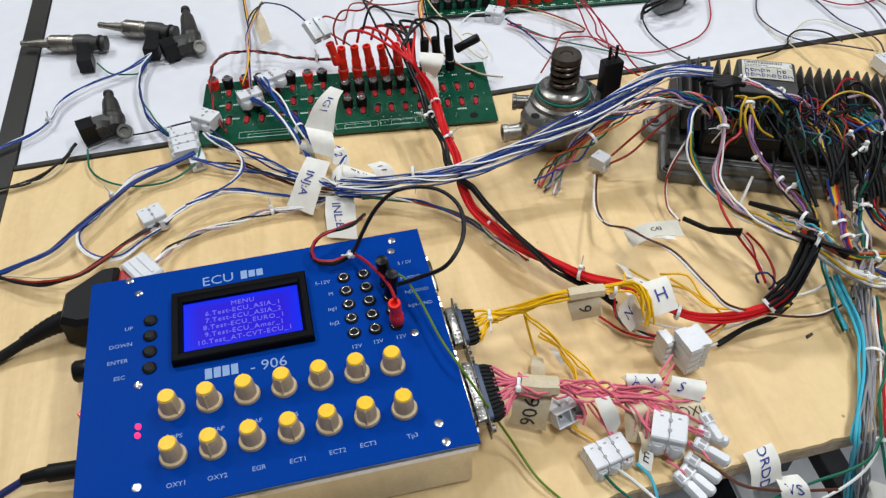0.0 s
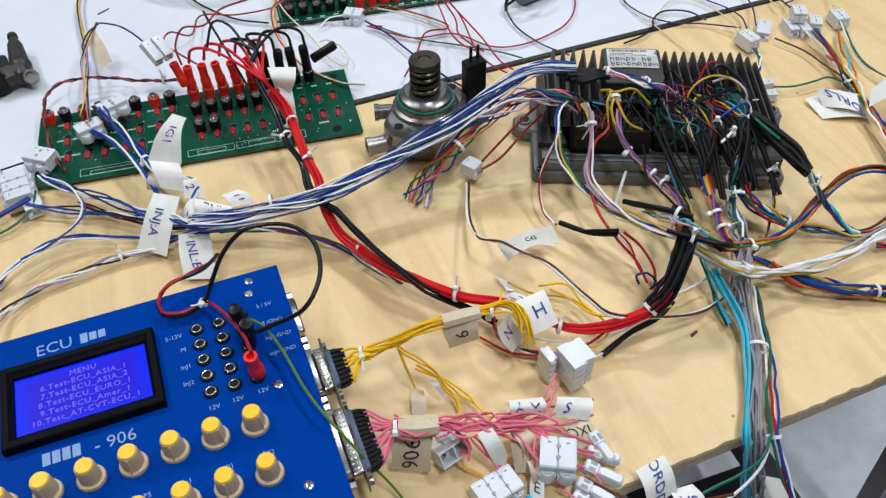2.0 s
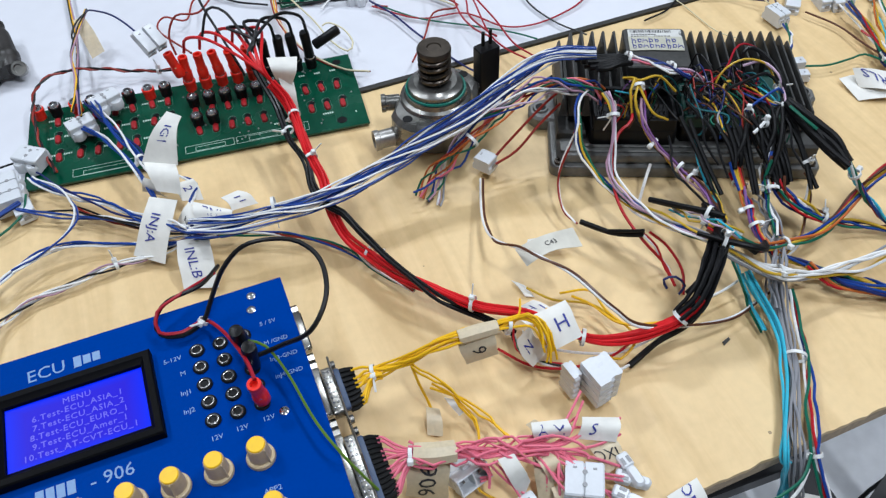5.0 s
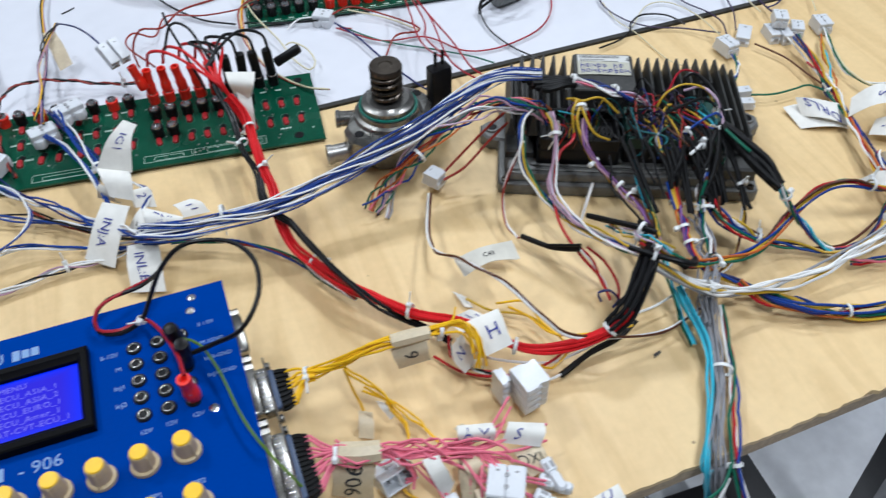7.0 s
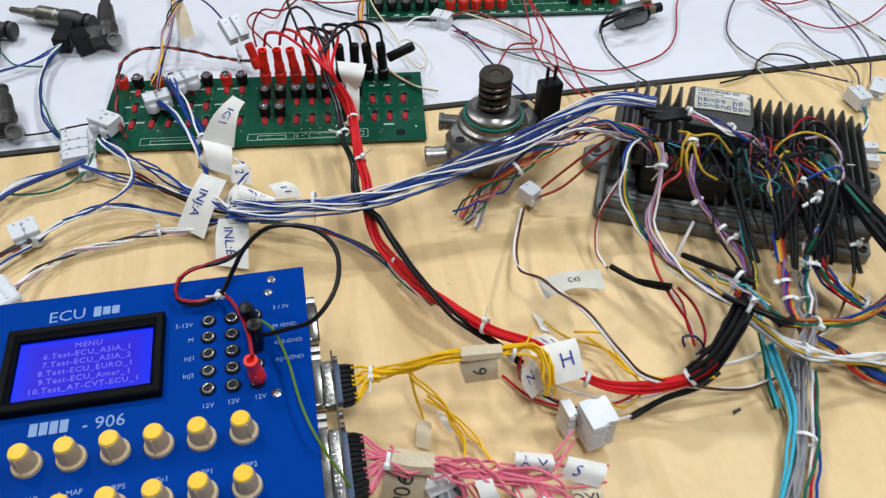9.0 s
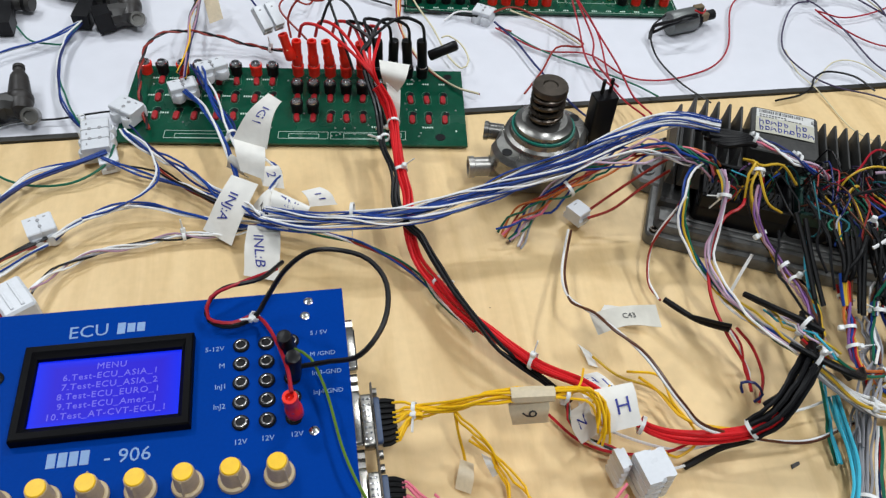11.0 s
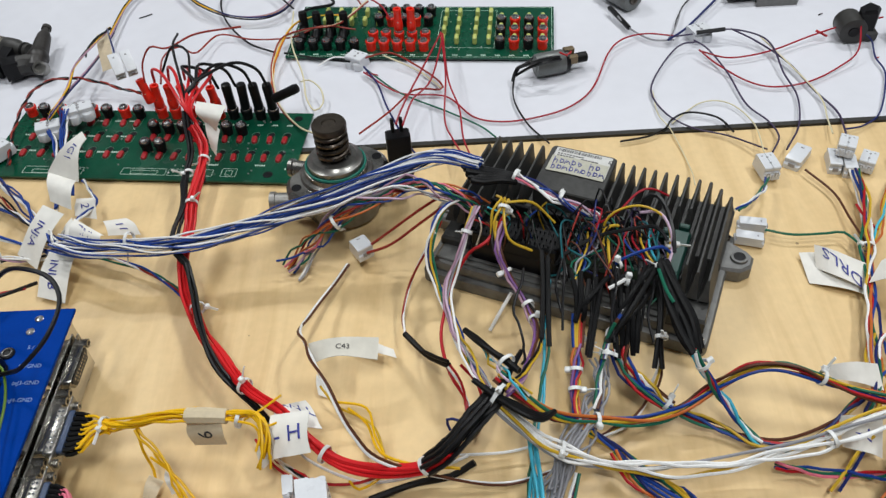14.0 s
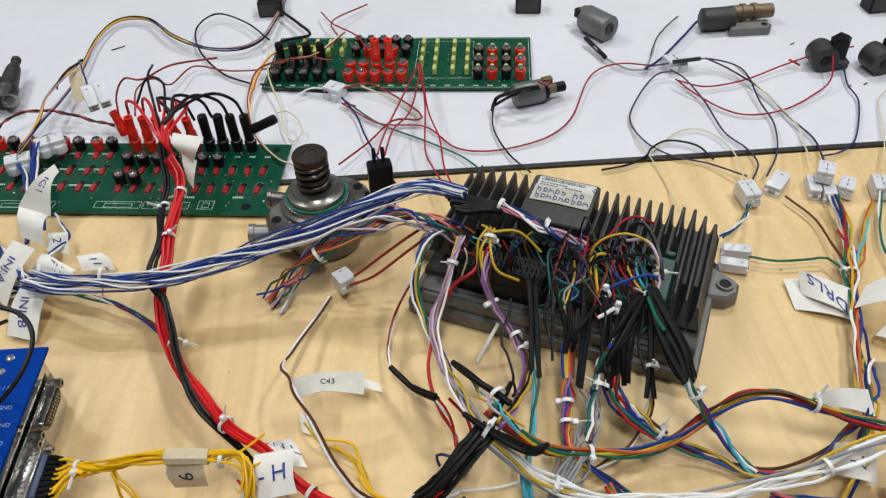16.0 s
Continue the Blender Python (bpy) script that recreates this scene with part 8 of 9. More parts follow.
h = harness("thin red, blue and grey leads tangled on the white table", "wire_harness")
wire(h, [(0.3859, 0.3902, 0.0240), (0.3729, 0.3071, 0.0400), (0.3635, 0.2515, 0.0500), (0.3604, 0.2123, 0.0620), (0.3606, 0.1794, 0.0760)], "crimson", 0.0008)
wire(h, [(0.3881, 0.3829, 0.0240), (0.3806, 0.2892, 0.0400), (0.3685, 0.2444, 0.0520), (0.3658, 0.2029, 0.0660), (0.3656, 0.1777, 0.0760)], "crimson", 0.0008)
wire(h, [(0.3859, 0.3882, 0.0240), (0.3919, 0.3119, 0.0300), (0.3916, 0.2595, 0.0200), (0.3985, 0.2373, 0.0160), (0.4076, 0.2073, 0.0220)], "crimson", 0.0008)
wire(h, [(0.3875, 0.3880, 0.0240), (0.3943, 0.3059, 0.0280), (0.4036, 0.2746, 0.0200), (0.4069, 0.2379, 0.0180), (0.4122, 0.2080, 0.0240)], "crimson", 0.0008)
wire(h, [(0.3134, 0.3546, 0.0060), (0.3492, 0.3226, 0.0040), (0.3904, 0.3164, 0.0030), (0.4153, 0.2848, 0.0030), (0.4396, 0.2765, 0.0030), (0.4691, 0.2809, 0.0030), (0.4996, 0.2939, 0.0040), (0.5227, 0.3223, 0.0040), (0.5420, 0.3736, 0.0060), (0.5579, 0.3939, 0.0080), (0.5814, 0.4054, 0.0060), (0.6064, 0.3966, 0.0080)], "crimson", 0.0008)
wire(h, [(0.4718, 0.3561, 0.0160), (0.4556, 0.3445, 0.0080), (0.4511, 0.3103, 0.0040), (0.4612, 0.2720, 0.0040), (0.4778, 0.2409, 0.0060)], "black", 0.0008)
wire(h, [(0.3157, 0.3591, 0.0060), (0.3492, 0.3226, 0.0040), (0.3905, 0.2949, 0.0030), (0.4199, 0.2709, 0.0040), (0.4337, 0.2490, 0.0080)], "green", 0.0008)
wire(h, [(0.3132, 0.3611, 0.0080), (0.3280, 0.3349, 0.0060), (0.3406, 0.2945, 0.0060), (0.3622, 0.2436, 0.0040), (0.3770, 0.2204, 0.0040)], "navy", 0.0009)
wire(h, [(0.3125, 0.3725, 0.0100), (0.3357, 0.3867, 0.0060), (0.3608, 0.3665, 0.0050), (0.3853, 0.3348, 0.0060), (0.3854, 0.3231, 0.0060), (0.3625, 0.3202, 0.0080), (0.3416, 0.2848, 0.0100), (0.3199, 0.2506, 0.0140)], "rust", 0.0009)
wire(h, [(0.3309, 0.3790, 0.0080), (0.3639, 0.3551, 0.0060), (0.3864, 0.3257, 0.0060)], "cream", 0.0008)
bundle(h, [(0.3115, 0.4509, 0.0260), (0.2850, 0.4200, 0.0200), (0.2571, 0.4153, 0.0180), (0.2329, 0.4052, 0.0160), (0.2261, 0.3817, 0.0120), (0.2282, 0.3491, 0.0080), (0.2395, 0.3106, 0.0060), (0.2623, 0.2753, 0.0060), (0.2832, 0.2541, 0.0120)], "rust cream", r=0.0009, spread=0.001, seed=91)
bundle(h, [(0.2897, 0.4323, 0.0220), (0.2560, 0.4301, 0.0220), (0.2371, 0.4172, 0.0180), (0.2279, 0.3748, 0.0100), (0.2308, 0.3334, 0.0060)], "yellow orange", r=0.0008, spread=0.001, seed=92)
wire(h, [(0.2363, 0.4466, 0.0200), (0.2408, 0.3974, 0.0140), (0.2568, 0.3515, 0.0080), (0.2645, 0.3174, 0.0060), (0.2747, 0.2968, 0.0060), (0.2818, 0.3046, 0.0080), (0.2780, 0.3211, 0.0120), (0.2673, 0.3295, 0.0160), (0.2605, 0.3244, 0.0180)], "cream", 0.0008)
wire(h, [(0.1467, 0.2951, 0.0400), (0.1233, 0.3682, 0.0200), (0.1300, 0.3970, 0.0140), (0.1483, 0.3884, 0.0120), (0.1618, 0.4269, 0.0080), (0.1973, 0.4195, 0.0060), (0.2388, 0.4145, 0.0100), (0.2671, 0.4231, 0.0160), (0.3023, 0.4111, 0.0180)], "rust", 0.0009)
wire(h, [(0.2234, 0.3966, 0.0040), (0.1914, 0.4180, 0.0040), (0.1597, 0.4631, 0.0050), (0.1488, 0.5061, 0.0080), (0.1662, 0.5317, 0.0100), (0.2012, 0.5093, 0.0100), (0.2329, 0.4631, 0.0140)], "black", 0.001)
wire(h, [(0.2319, 0.3959, 0.0040), (0.2582, 0.3865, 0.0040), (0.2869, 0.3776, 0.0050), (0.2990, 0.3700, 0.0080)], "black", 0.0011)
wire(h, [(0.2978, 0.3738, 0.0100), (0.2818, 0.3783, 0.0080), (0.2687, 0.3694, 0.0050)], "white", 0.0008)
wire(h, [(0.3161, 0.3544, 0.0060), (0.3271, 0.3488, 0.0060)], "crimson", 0.0008)
wire(h, [(0.2793, 0.5260, 0.0100), (0.2950, 0.4921, 0.0140), (0.3215, 0.4586, 0.0180), (0.3350, 0.4260, 0.0200)], "crimson", 0.0008)
wire(h, [(0.2313, 0.5376, 0.0100), (0.2578, 0.4997, 0.0120), (0.2739, 0.4670, 0.0160), (0.2531, 0.4505, 0.0200), (0.2429, 0.4403, 0.0200)], "black", 0.0016)
wire(h, [(0.3270, 0.5479, 0.0060), (0.2945, 0.4982, 0.0140), (0.3060, 0.4438, 0.0240)], "rust", 0.0009)
bundle(h, [(0.6539, 0.4935, 0.0060), (0.6266, 0.4571, 0.0050), (0.6098, 0.4132, 0.0060), (0.6015, 0.3930, 0.0080)], "black grey", r=0.0007, spread=0.001, seed=93)
wire(h, [(0.6690, 0.4747, 0.0100), (0.6497, 0.4493, 0.0080), (0.6195, 0.4089, 0.0080), (0.5999, 0.3901, 0.0080)], "navy", 0.0012)
wire(h, [(0.6034, 0.3948, 0.0080), (0.6327, 0.3970, 0.0100), (0.6591, 0.3983, 0.0120), (0.6822, 0.3859, 0.0120), (0.6910, 0.3686, 0.0100), (0.6920, 0.3325, 0.0060), (0.6947, 0.2986, 0.0050), (0.6834, 0.2546, 0.0080), (0.6626, 0.2172, 0.0120)], "plum", 0.0008)
wire(h, [(0.6265, 0.3942, 0.0120), (0.6528, 0.3955, 0.0140)], "black", 0.002)
wire(h, [(0.6594, 0.3993, 0.0120), (0.6796, 0.3828, 0.0080), (0.7001, 0.3519, 0.0050), (0.7120, 0.3073, 0.0040), (0.7215, 0.2772, 0.0040), (0.7192, 0.2509, 0.0060), (0.7123, 0.2284, 0.0120)], "plum", 0.0009)
wire(h, [(0.6847, 0.3924, 0.0080), (0.6995, 0.3503, 0.0060), (0.7134, 0.2972, 0.0050), (0.7102, 0.2646, 0.0050), (0.7065, 0.2415, 0.0080)], "cream", 0.0007)
wire(h, [(0.6242, 0.3815, 0.0100), (0.6084, 0.3793, 0.0080), (0.5881, 0.3520, 0.0050), (0.5725, 0.3140, 0.0040), (0.5801, 0.2796, 0.0040), (0.5995, 0.2582, 0.0040), (0.6249, 0.2471, 0.0040), (0.6486, 0.2207, 0.0100)], "plum", 0.0008)
wire(h, [(0.6223, 0.3847, 0.0100), (0.6330, 0.3722, 0.0080), (0.6437, 0.3381, 0.0050), (0.6496, 0.2909, 0.0040), (0.6620, 0.2655, 0.0040), (0.6642, 0.2418, 0.0060), (0.6509, 0.2144, 0.0120)], "plum", 0.0008)
wire(h, [(0.6239, 0.3678, 0.0100), (0.6363, 0.3511, 0.0060), (0.6581, 0.3248, 0.0040), (0.6799, 0.3142, 0.0040), (0.7111, 0.3205, 0.0040), (0.7413, 0.3390, 0.0050), (0.7635, 0.3573, 0.0100), (0.7740, 0.3889, 0.0200)], "crimson", 0.0008)
wire(h, [(0.6259, 0.3647, 0.0100), (0.6510, 0.3593, 0.0060), (0.6892, 0.3684, 0.0060), (0.7306, 0.3882, 0.0080), (0.7640, 0.3986, 0.0120), (0.8018, 0.4071, 0.0140)], "crimson", 0.0008)
wire(h, [(0.7386, 0.3976, 0.0080), (0.7480, 0.3916, 0.0050)], "red", 0.0012)
wire(h, [(0.5740, 0.3139, 0.0040), (0.5733, 0.2815, 0.0030), (0.5807, 0.2569, 0.0030), (0.5867, 0.2072, 0.0040), (0.5766, 0.1571, 0.0300)], "cream", 0.0005)
wire(h, [(0.6302, 0.2508, 0.0050), (0.6210, 0.2712, 0.0050), (0.5990, 0.2793, 0.0050), (0.5833, 0.2712, 0.0040), (0.5764, 0.2598, 0.0040), (0.5605, 0.2493, 0.0040), (0.5364, 0.2433, 0.0040)], "black", 0.0009)
wire(h, [(0.5822, 0.2657, 0.0040), (0.6118, 0.2938, 0.0040), (0.6355, 0.2920, 0.0040), (0.6490, 0.2612, 0.0050), (0.6444, 0.2148, 0.0120)], "cream", 0.0006)
wire(h, [(0.7774, 0.3905, 0.0100), (0.7847, 0.3815, 0.0060), (0.7803, 0.3559, 0.0040), (0.7797, 0.3282, 0.0040), (0.7569, 0.2746, 0.0040), (0.7375, 0.2561, 0.0040), (0.7184, 0.2486, 0.0060)], "navy", 0.0008)
wire(h, [(0.5585, 0.4362, 0.0080), (0.5673, 0.4189, 0.0050), (0.5854, 0.3964, 0.0050), (0.6059, 0.3928, 0.0060)], "grey", 0.0009)
wire(h, [(0.5525, 0.4535, 0.0080), (0.5612, 0.4339, 0.0060), (0.5670, 0.4172, 0.0060)], "black", 0.0024)
wire(h, [(0.4934, 0.3416, 0.0240), (0.4802, 0.3359, 0.0260), (0.4672, 0.3297, 0.0260), (0.4553, 0.3400, 0.0140), (0.4513, 0.3323, 0.0060)], "black", 0.0017)
wire(h, [(0.4944, 0.3409, 0.0220), (0.4798, 0.3304, 0.0260), (0.4675, 0.3334, 0.0200), (0.4537, 0.3382, 0.0080)], "black", 0.0014)
wire(h, [(0.5044, 0.3500, 0.0240), (0.4997, 0.3439, 0.0240), (0.4941, 0.3491, 0.0240)], "red", 0.0008)
wire(h, [(0.8109, 0.3451, 0.0040), (0.7972, 0.3274, 0.0040), (0.7769, 0.2659, 0.0060), (0.7579, 0.2258, 0.0080)], "cream", 0.0006)

# ---- loose parts on the tables ----
def along(a, b, z=0.0):
    """A pose at a whose x points to b, in the plan."""
    return pose(a[0], a[1], z, 0, 0, math.degrees(math.atan2(b[1] - a[1], b[0] - a[0])))


def lathe_x(prof, n=18, m=None):
    t = pose(0, 0, 0, 0, 90, 0)
    return Geo().lathe(prof, n, (m @ t) if m else t)


BRIGHT = shader("bright_worn_steel", (0.24, 0.22, 0.19), 0.3, metal=0.9, vary=0.3, grain=200, blot=60)


def injector(tip, end, side, label):
    inj = thing("fuel_injector", label, "injector", group="fuel injectors")
    inj.matrix_world = along(tip, end, 0.011)
    part("nozzle", lathe_x([(0.0026, 0), (0.0031, 0.001), (0.0031, 0.012), (0.0036, 0.0125), (0.0036, 0.018), (0.0044, 0.0185), (0.0044, 0.026), (0.006, 0.027), (0.006, 0.031)]), BRIGHT, inj, "bare steel nozzle", sharp=18)
    part("barrel", lathe_x([(0.0075, 0.030), (0.0085, 0.0315), (0.0085, 0.050), (0.0078, 0.051), (0.0078, 0.058)], 22), BRIGHT, inj, "steel barrel", sharp=18)
    part("body", lathe_x([(0.0088, 0.056), (0.009, 0.06), (0.009, 0.070), (0.0072, 0.074), (0.0066, 0.082), (0.0074, 0.083), (0.0074, 0.087), (0, 0.087)], 18), GUN, inj, "black moulded body")
    part("seal", lathe_x([(0.0068, 0.079), (0.0082, 0.080), (0.0082, 0.082), (0.0068, 0.083)], 18), BLACK_R, inj)
    pl = Geo().tube([(0.064, 0, 0), (0.070, side * 0.016, -0.001), (0.073, side * 0.024, -0.001)], [0.008, 0.0085, 0.0085], 4)
    pl.tube([(0.073, side * 0.022, -0.001), (0.0775, side * 0.039, -0.002)], [0.0098, 0.0098], 4)
    part("plug", pl, BLACK_P, inj, "black plug")
    return inj


injector((-0.176, 0.417), (-0.089, 0.399), -1, "steel-tipped injector with a black plug on the white table")
injector((-0.102, 0.437), (-0.020, 0.402), -1, "second steel-tipped injector beside a black sensor")


def sensor(plug, mid, top, eye, label):
    """A square plug, a swollen oval body with a nipple, and a steel bush at the foot of the body."""
    s = thing("pressure_sensor", label, "sensor", group="black sensors")
    o = Vector((*mid, 0))
    base = pose(*o)
    p, t, e = Vector(plug) - o, Vector(top) - o, Vector(eye) - o
    m = Vector((0, 0, 0.0130))
    part("plug", Geo().tube([p, p + (m - p) * 0.55], [0.0124, 0.0118], 4), BLACK_P, s, "square black plug", m=base)
    part("plug_mouth", Geo().tube([p - (m - p).normalized() * 0.0004, p + (m - p) * 0.02], [0.0098, 0.0098], 4), BLACK_R, s, m=base)
    part("housing", Geo().tube([p + (m - p) * 0.5, p + (m - p) * 0.8, m + (e - m) * 0.25], [0.0104, 0.0100, 0.0096], 10), GUN, s, m=base)
    a = m + (e - m) * 0.35 - (t - m) * 0.12
    ks = [k / 10 for k in range(11)]
    rs = [0.0078, 0.0090, 0.0092, 0.0090, 0.0088, 0.0084, 0.0080, 0.0076, 0.0072, 0.0066, 0.0046]
    part("body", Geo().tube([a + (t - a) * (0.84 * k) for k in ks], rs, 18), GRIME, s, "grimy dark tapered body", m=base, sharp=40)
    part("collar", Geo().tube([a + (t - a) * 0.18, a + (t - a) * 0.22, a + (t - a) * 0.30, a + (t - a) * 0.34], [0.0090, 0.0101, 0.0101, 0.0088], 18), GRIME, s, m=base)
    part("nipple", Geo().tube([a + (t - a) * 0.83, a + (t - a) * 0.92, a + (t - a) * 0.925, t - (t - a) * 0.01, t], [0.0040, 0.0038, 0.0047, 0.0045, 0.0036], 14), GRIME, s, m=base)
    part("bush", Geo().lathe([(0.0066, -0.006), (0.0066, 0.004), (0.0058, 0.005), (0.0040, 0.005), (0.0038, 0.002), (0, 0.002)], 18, frame_of(e, (1, 0.1, 0), (0, 0.62, 0.78))), STEEL, s, "steel bush", m=base)


GRIME = shader("grimy_grey_brown_plastic", (0.022, 0.019, 0.017), 0.5, vary=0.4, grain=260, blot=60, bump=0.15)
sensor((-0.0335, 0.3690, 0.012), (-0.0085, 0.3790), (-0.0115, 0.4320, 0.021), (0.0025, 0.3685, 0.013), "black angled sensor lying beside an injector")
sensor((-0.1000, 0.2495, 0.012), (-0.0750, 0.2590), (-0.0775, 0.2950, 0.021), (-0.0610, 0.2435, 0.013), "black angled sensor lying at the table edge")


def motor(a, b, r, label, gear):
    m = thing("small_motor", label, "motor", group="small motors")
    m.matrix_world = along(a, b, r)
    ln = math.hypot(b[0] - a[0], b[1] - a[1])
    can = lathe_x([(r * 0.4, -0.001), (r * 0.5, 0), (r * 0.92, 0), (r, 0.002), (r, ln - 0.001), (r * 0.94, ln), (0, ln)], 26)
    part("can", can, MOTOR, m, "zinc coloured can")
    if gear:
        part("end_cap", lathe_x([(r * 0.9, ln), (r * 0.9, ln + 0.004), (r * 0.55, ln + 0.0045), (r * 0.55, ln + 0.007)], 20), BLACK_P, m)
        part("terminal", Geo().box((ln + 0.006, 0.004, 0.005), (0.010, 0.006, 0.010), 0.0006), BRASS, m, "brass terminal")
        part("terminal", Geo().box((ln + 0.007, -0.005, 0.003), (0.009, 0.005, 0.008), 0.0006), BRASS, m, "brass terminal")
        part("worm", lathe_x([(0.0042, ln + 0.006), (0.0048, ln + 0.012), (0.0048, ln + 0.022), (0.003, ln + 0.023), (0, ln + 0.023)], 14), BLACK_R, m, "black worm gear")
    else:
        part("bearing", lathe_x([(0.006, ln), (0.006, ln + 0.0015), (0.0032, ln + 0.002), (0.0028, ln + 0.0008), (0, ln + 0.0008)], 18), STEEL_D, m)
        part("terminal", Geo().box((-0.003, 0, 0.006), (0.006, 0.010, 0.008), 0.0006), BRASS, m, "brass terminal")
        part("end_cap", Geo().box((-0.006, -0.004, 0.004), (0.008, 0.008, 0.010), 0.0015), BLACK_P, m)


motor((0.4725, 0.3485), (0.4985, 0.356), 0.0108, "flat-sided zinc motor with brass terminals and a black worm", True)
motor((0.5565, 0.486), (0.577, 0.459), 0.0135, "round zinc motor lying on the white table", False)

valve = thing("solenoid_valve", "grey solenoid valve with brass bands on the white table", "valve", (0.672, 0.474, 0), 5)
part("coil", lathe_x([(0.008, 0), (0.0115, 0.002), (0.0115, 0.033), (0.009, 0.035)], 20, pose(0, 0, 0.0118)), GUN, valve)
part("stem", lathe_x([(0.008, 0.034), (0.008, 0.044), (0.0092, 0.0445), (0.0092, 0.049), (0.0075, 0.05), (0.0075, 0.056), (0.009, 0.0565), (0.009, 0.061), (0.0075, 0.062), (0.0072, 0.078), (0, 0.079)], 18, pose(0, 0.008, 0.0118)), BRASS, valve, "tarnished ringed stem")
part("bracket", Geo().prism([(0.026, -0.018), (0.066, -0.020), (0.071, -0.013), (0.069, -0.006), (0.03, -0.004)], 0.0, 0.008, 0.0015), CAST_L, valve, "pale metal bracket")
# bracket hole as a black disc of painted shade
part("bore_shade", Geo().lathe([(0.0032, 0.0079), (0.0032, 0.0083), (0, 0.0083)], 12, pose(0.063, -0.012, 0)), BLACK_P, valve)

for at, rz, lab in (((0.774, 0.396), 0, "black clip with a grey ring on the white table"), ((0.822, 0.388), 14, "black ringed solenoid at the white table edge")):
    c = thing("solenoid", lab, "solenoid", (*at, 0), rz, group="black solenoids")
    part("ring", Geo().lathe([(0.012, 0), (0.0125, 0.002), (0.0125, 0.022), (0.010, 0.0225), (0.005, 0.0225), (0.0045, 0.012), (0, 0.012)], 24, pose(-0.006, -0.011, 0.0126, 90, 0, 0) @ pose(0, 0, -0.022)), GUN, c, "grey ring")
    # black disc over the ring's hole paints its inner shade
    part("bore_shade", Geo().lathe([(0.0046, 0), (0.0046, 0.0006), (0, 0.0006)], 14, pose(-0.006, -0.0115, 0.0126, 90, 0, 0)), BLACK_P, c)
    part("clip", Geo().prism([(-0.006, 0.0), (0.008, 0.0), (0.014, 0.010), (0.006, 0.020), (-0.004, 0.014)], 0.008, 0.030, 0.003, pose(0.006, -0.006, 0)), BLACK_P, c, "black clip")
    part("base", Geo().box((0.004, 0.0, 0.005), (0.03, 0.018, 0.01), 0.002), GUN, c)
for x, y, rz in ((0.222, 0.548, 4), (0.502, 0.533, -4), (0.866, 0.505, 6)):
    c = thing("relay", "small black relay block on the white table", "relay", (x, y, 0), rz, group="relays")
    part("case", Geo().box((0, 0, 0.009), (0.027, 0.02, 0.018), 0.001), BLACK_P, c)
    part("cover", Geo().box((0, -0.0103, 0.009), (0.023, 0.0006, 0.014)), GUN, c)


# grey that paints in the shade inside the connectors' openings
NYLON_SHADE = shader("painted_nylon_shade", (0.30, 0.30, 0.31), 0.5, vary=0.2)

# ---- white plugs and terminal blocks ----
def terminal(at, rz, w, d, h, ways, tilt=(0, 0), label="white nylon terminal connector on the wires"):
    """A push-in connector: ribbed shoulders; each way's wire mouths and test slot are shade-grey plates."""
    c = thing("wire_connector", label, "connector", group="white wire connectors")
    c.matrix_world = pose(*at, tilt[0], tilt[1], rz)
    p = w / ways
    prof = [(-0.5, 0.0), (0.5, 0.0), (0.5, 0.42), (0.44, 0.5), (0.42, 0.68), (0.46, 0.84), (0.45, 0.95), (0.41, 1.0), (-0.41, 1.0), (-0.45, 0.95), (-0.46, 0.84), (-0.42, 0.68), (-0.44, 0.5), (-0.5, 0.42)]
    up = Matrix(((0, 0, 1, 0), (1, 0, 0, 0), (0, 1, 0, 0), (0, 0, 0, 1)))
    for i in range(ways):
        x = (i + 0.5) * p - w / 2
        part("housing" if ways == 1 else "way", Geo().prism([(a * d, b * h) for a, b in prof], -p * 0.48, p * 0.48, p * 0.09, Matrix.Translation((x, 0, 0)) @ up), NYLON, c, sharp=28)
    for i in range(ways - 1):
        x = (i + 1) * p - w / 2
        part("web", Geo().box((x, 0, h * 0.46), (p * 0.12, d * 0.84, h * 0.86)), NYLON, c)
        for y in (-0.16, 0.16):
            part("notch_shade", Geo().lathe([(p * 0.13, 0), (p * 0.13, 0.0004), (0, 0.0004)], 10), NYLON_SHADE, c, m=pose(x, y * d, h * 0.995))
    for i in range(ways):
        x = (i + 0.5) * p - w / 2
        for s in (-1, 1):
            part("mouth", Geo().box((x, s * d / 2, h * 0.45), (p * 0.42, 0.0005, h * 0.34), 0.0001), NYLON_SHADE, c, "grey plate for the shade in a wire mouth")
        part("slot", Geo().box((x, d * 0.26, h), (p * 0.20, d * 0.05, 0.0004)), NYLON_SHADE, c, "grey strip for the shade in a test slot")
        if ways > 1:
            for q in (-1, 1):
                part("lobe", Geo().lathe([(p * 0.42, 0), (p * 0.44, h * 0.1), (p * 0.43, h * 0.52), (p * 0.38, h * 0.6), (0, h * 0.61)], 16, Matrix.Translation((x, q * d * 0.38, 0.0002))), NYLON, c)
    return c


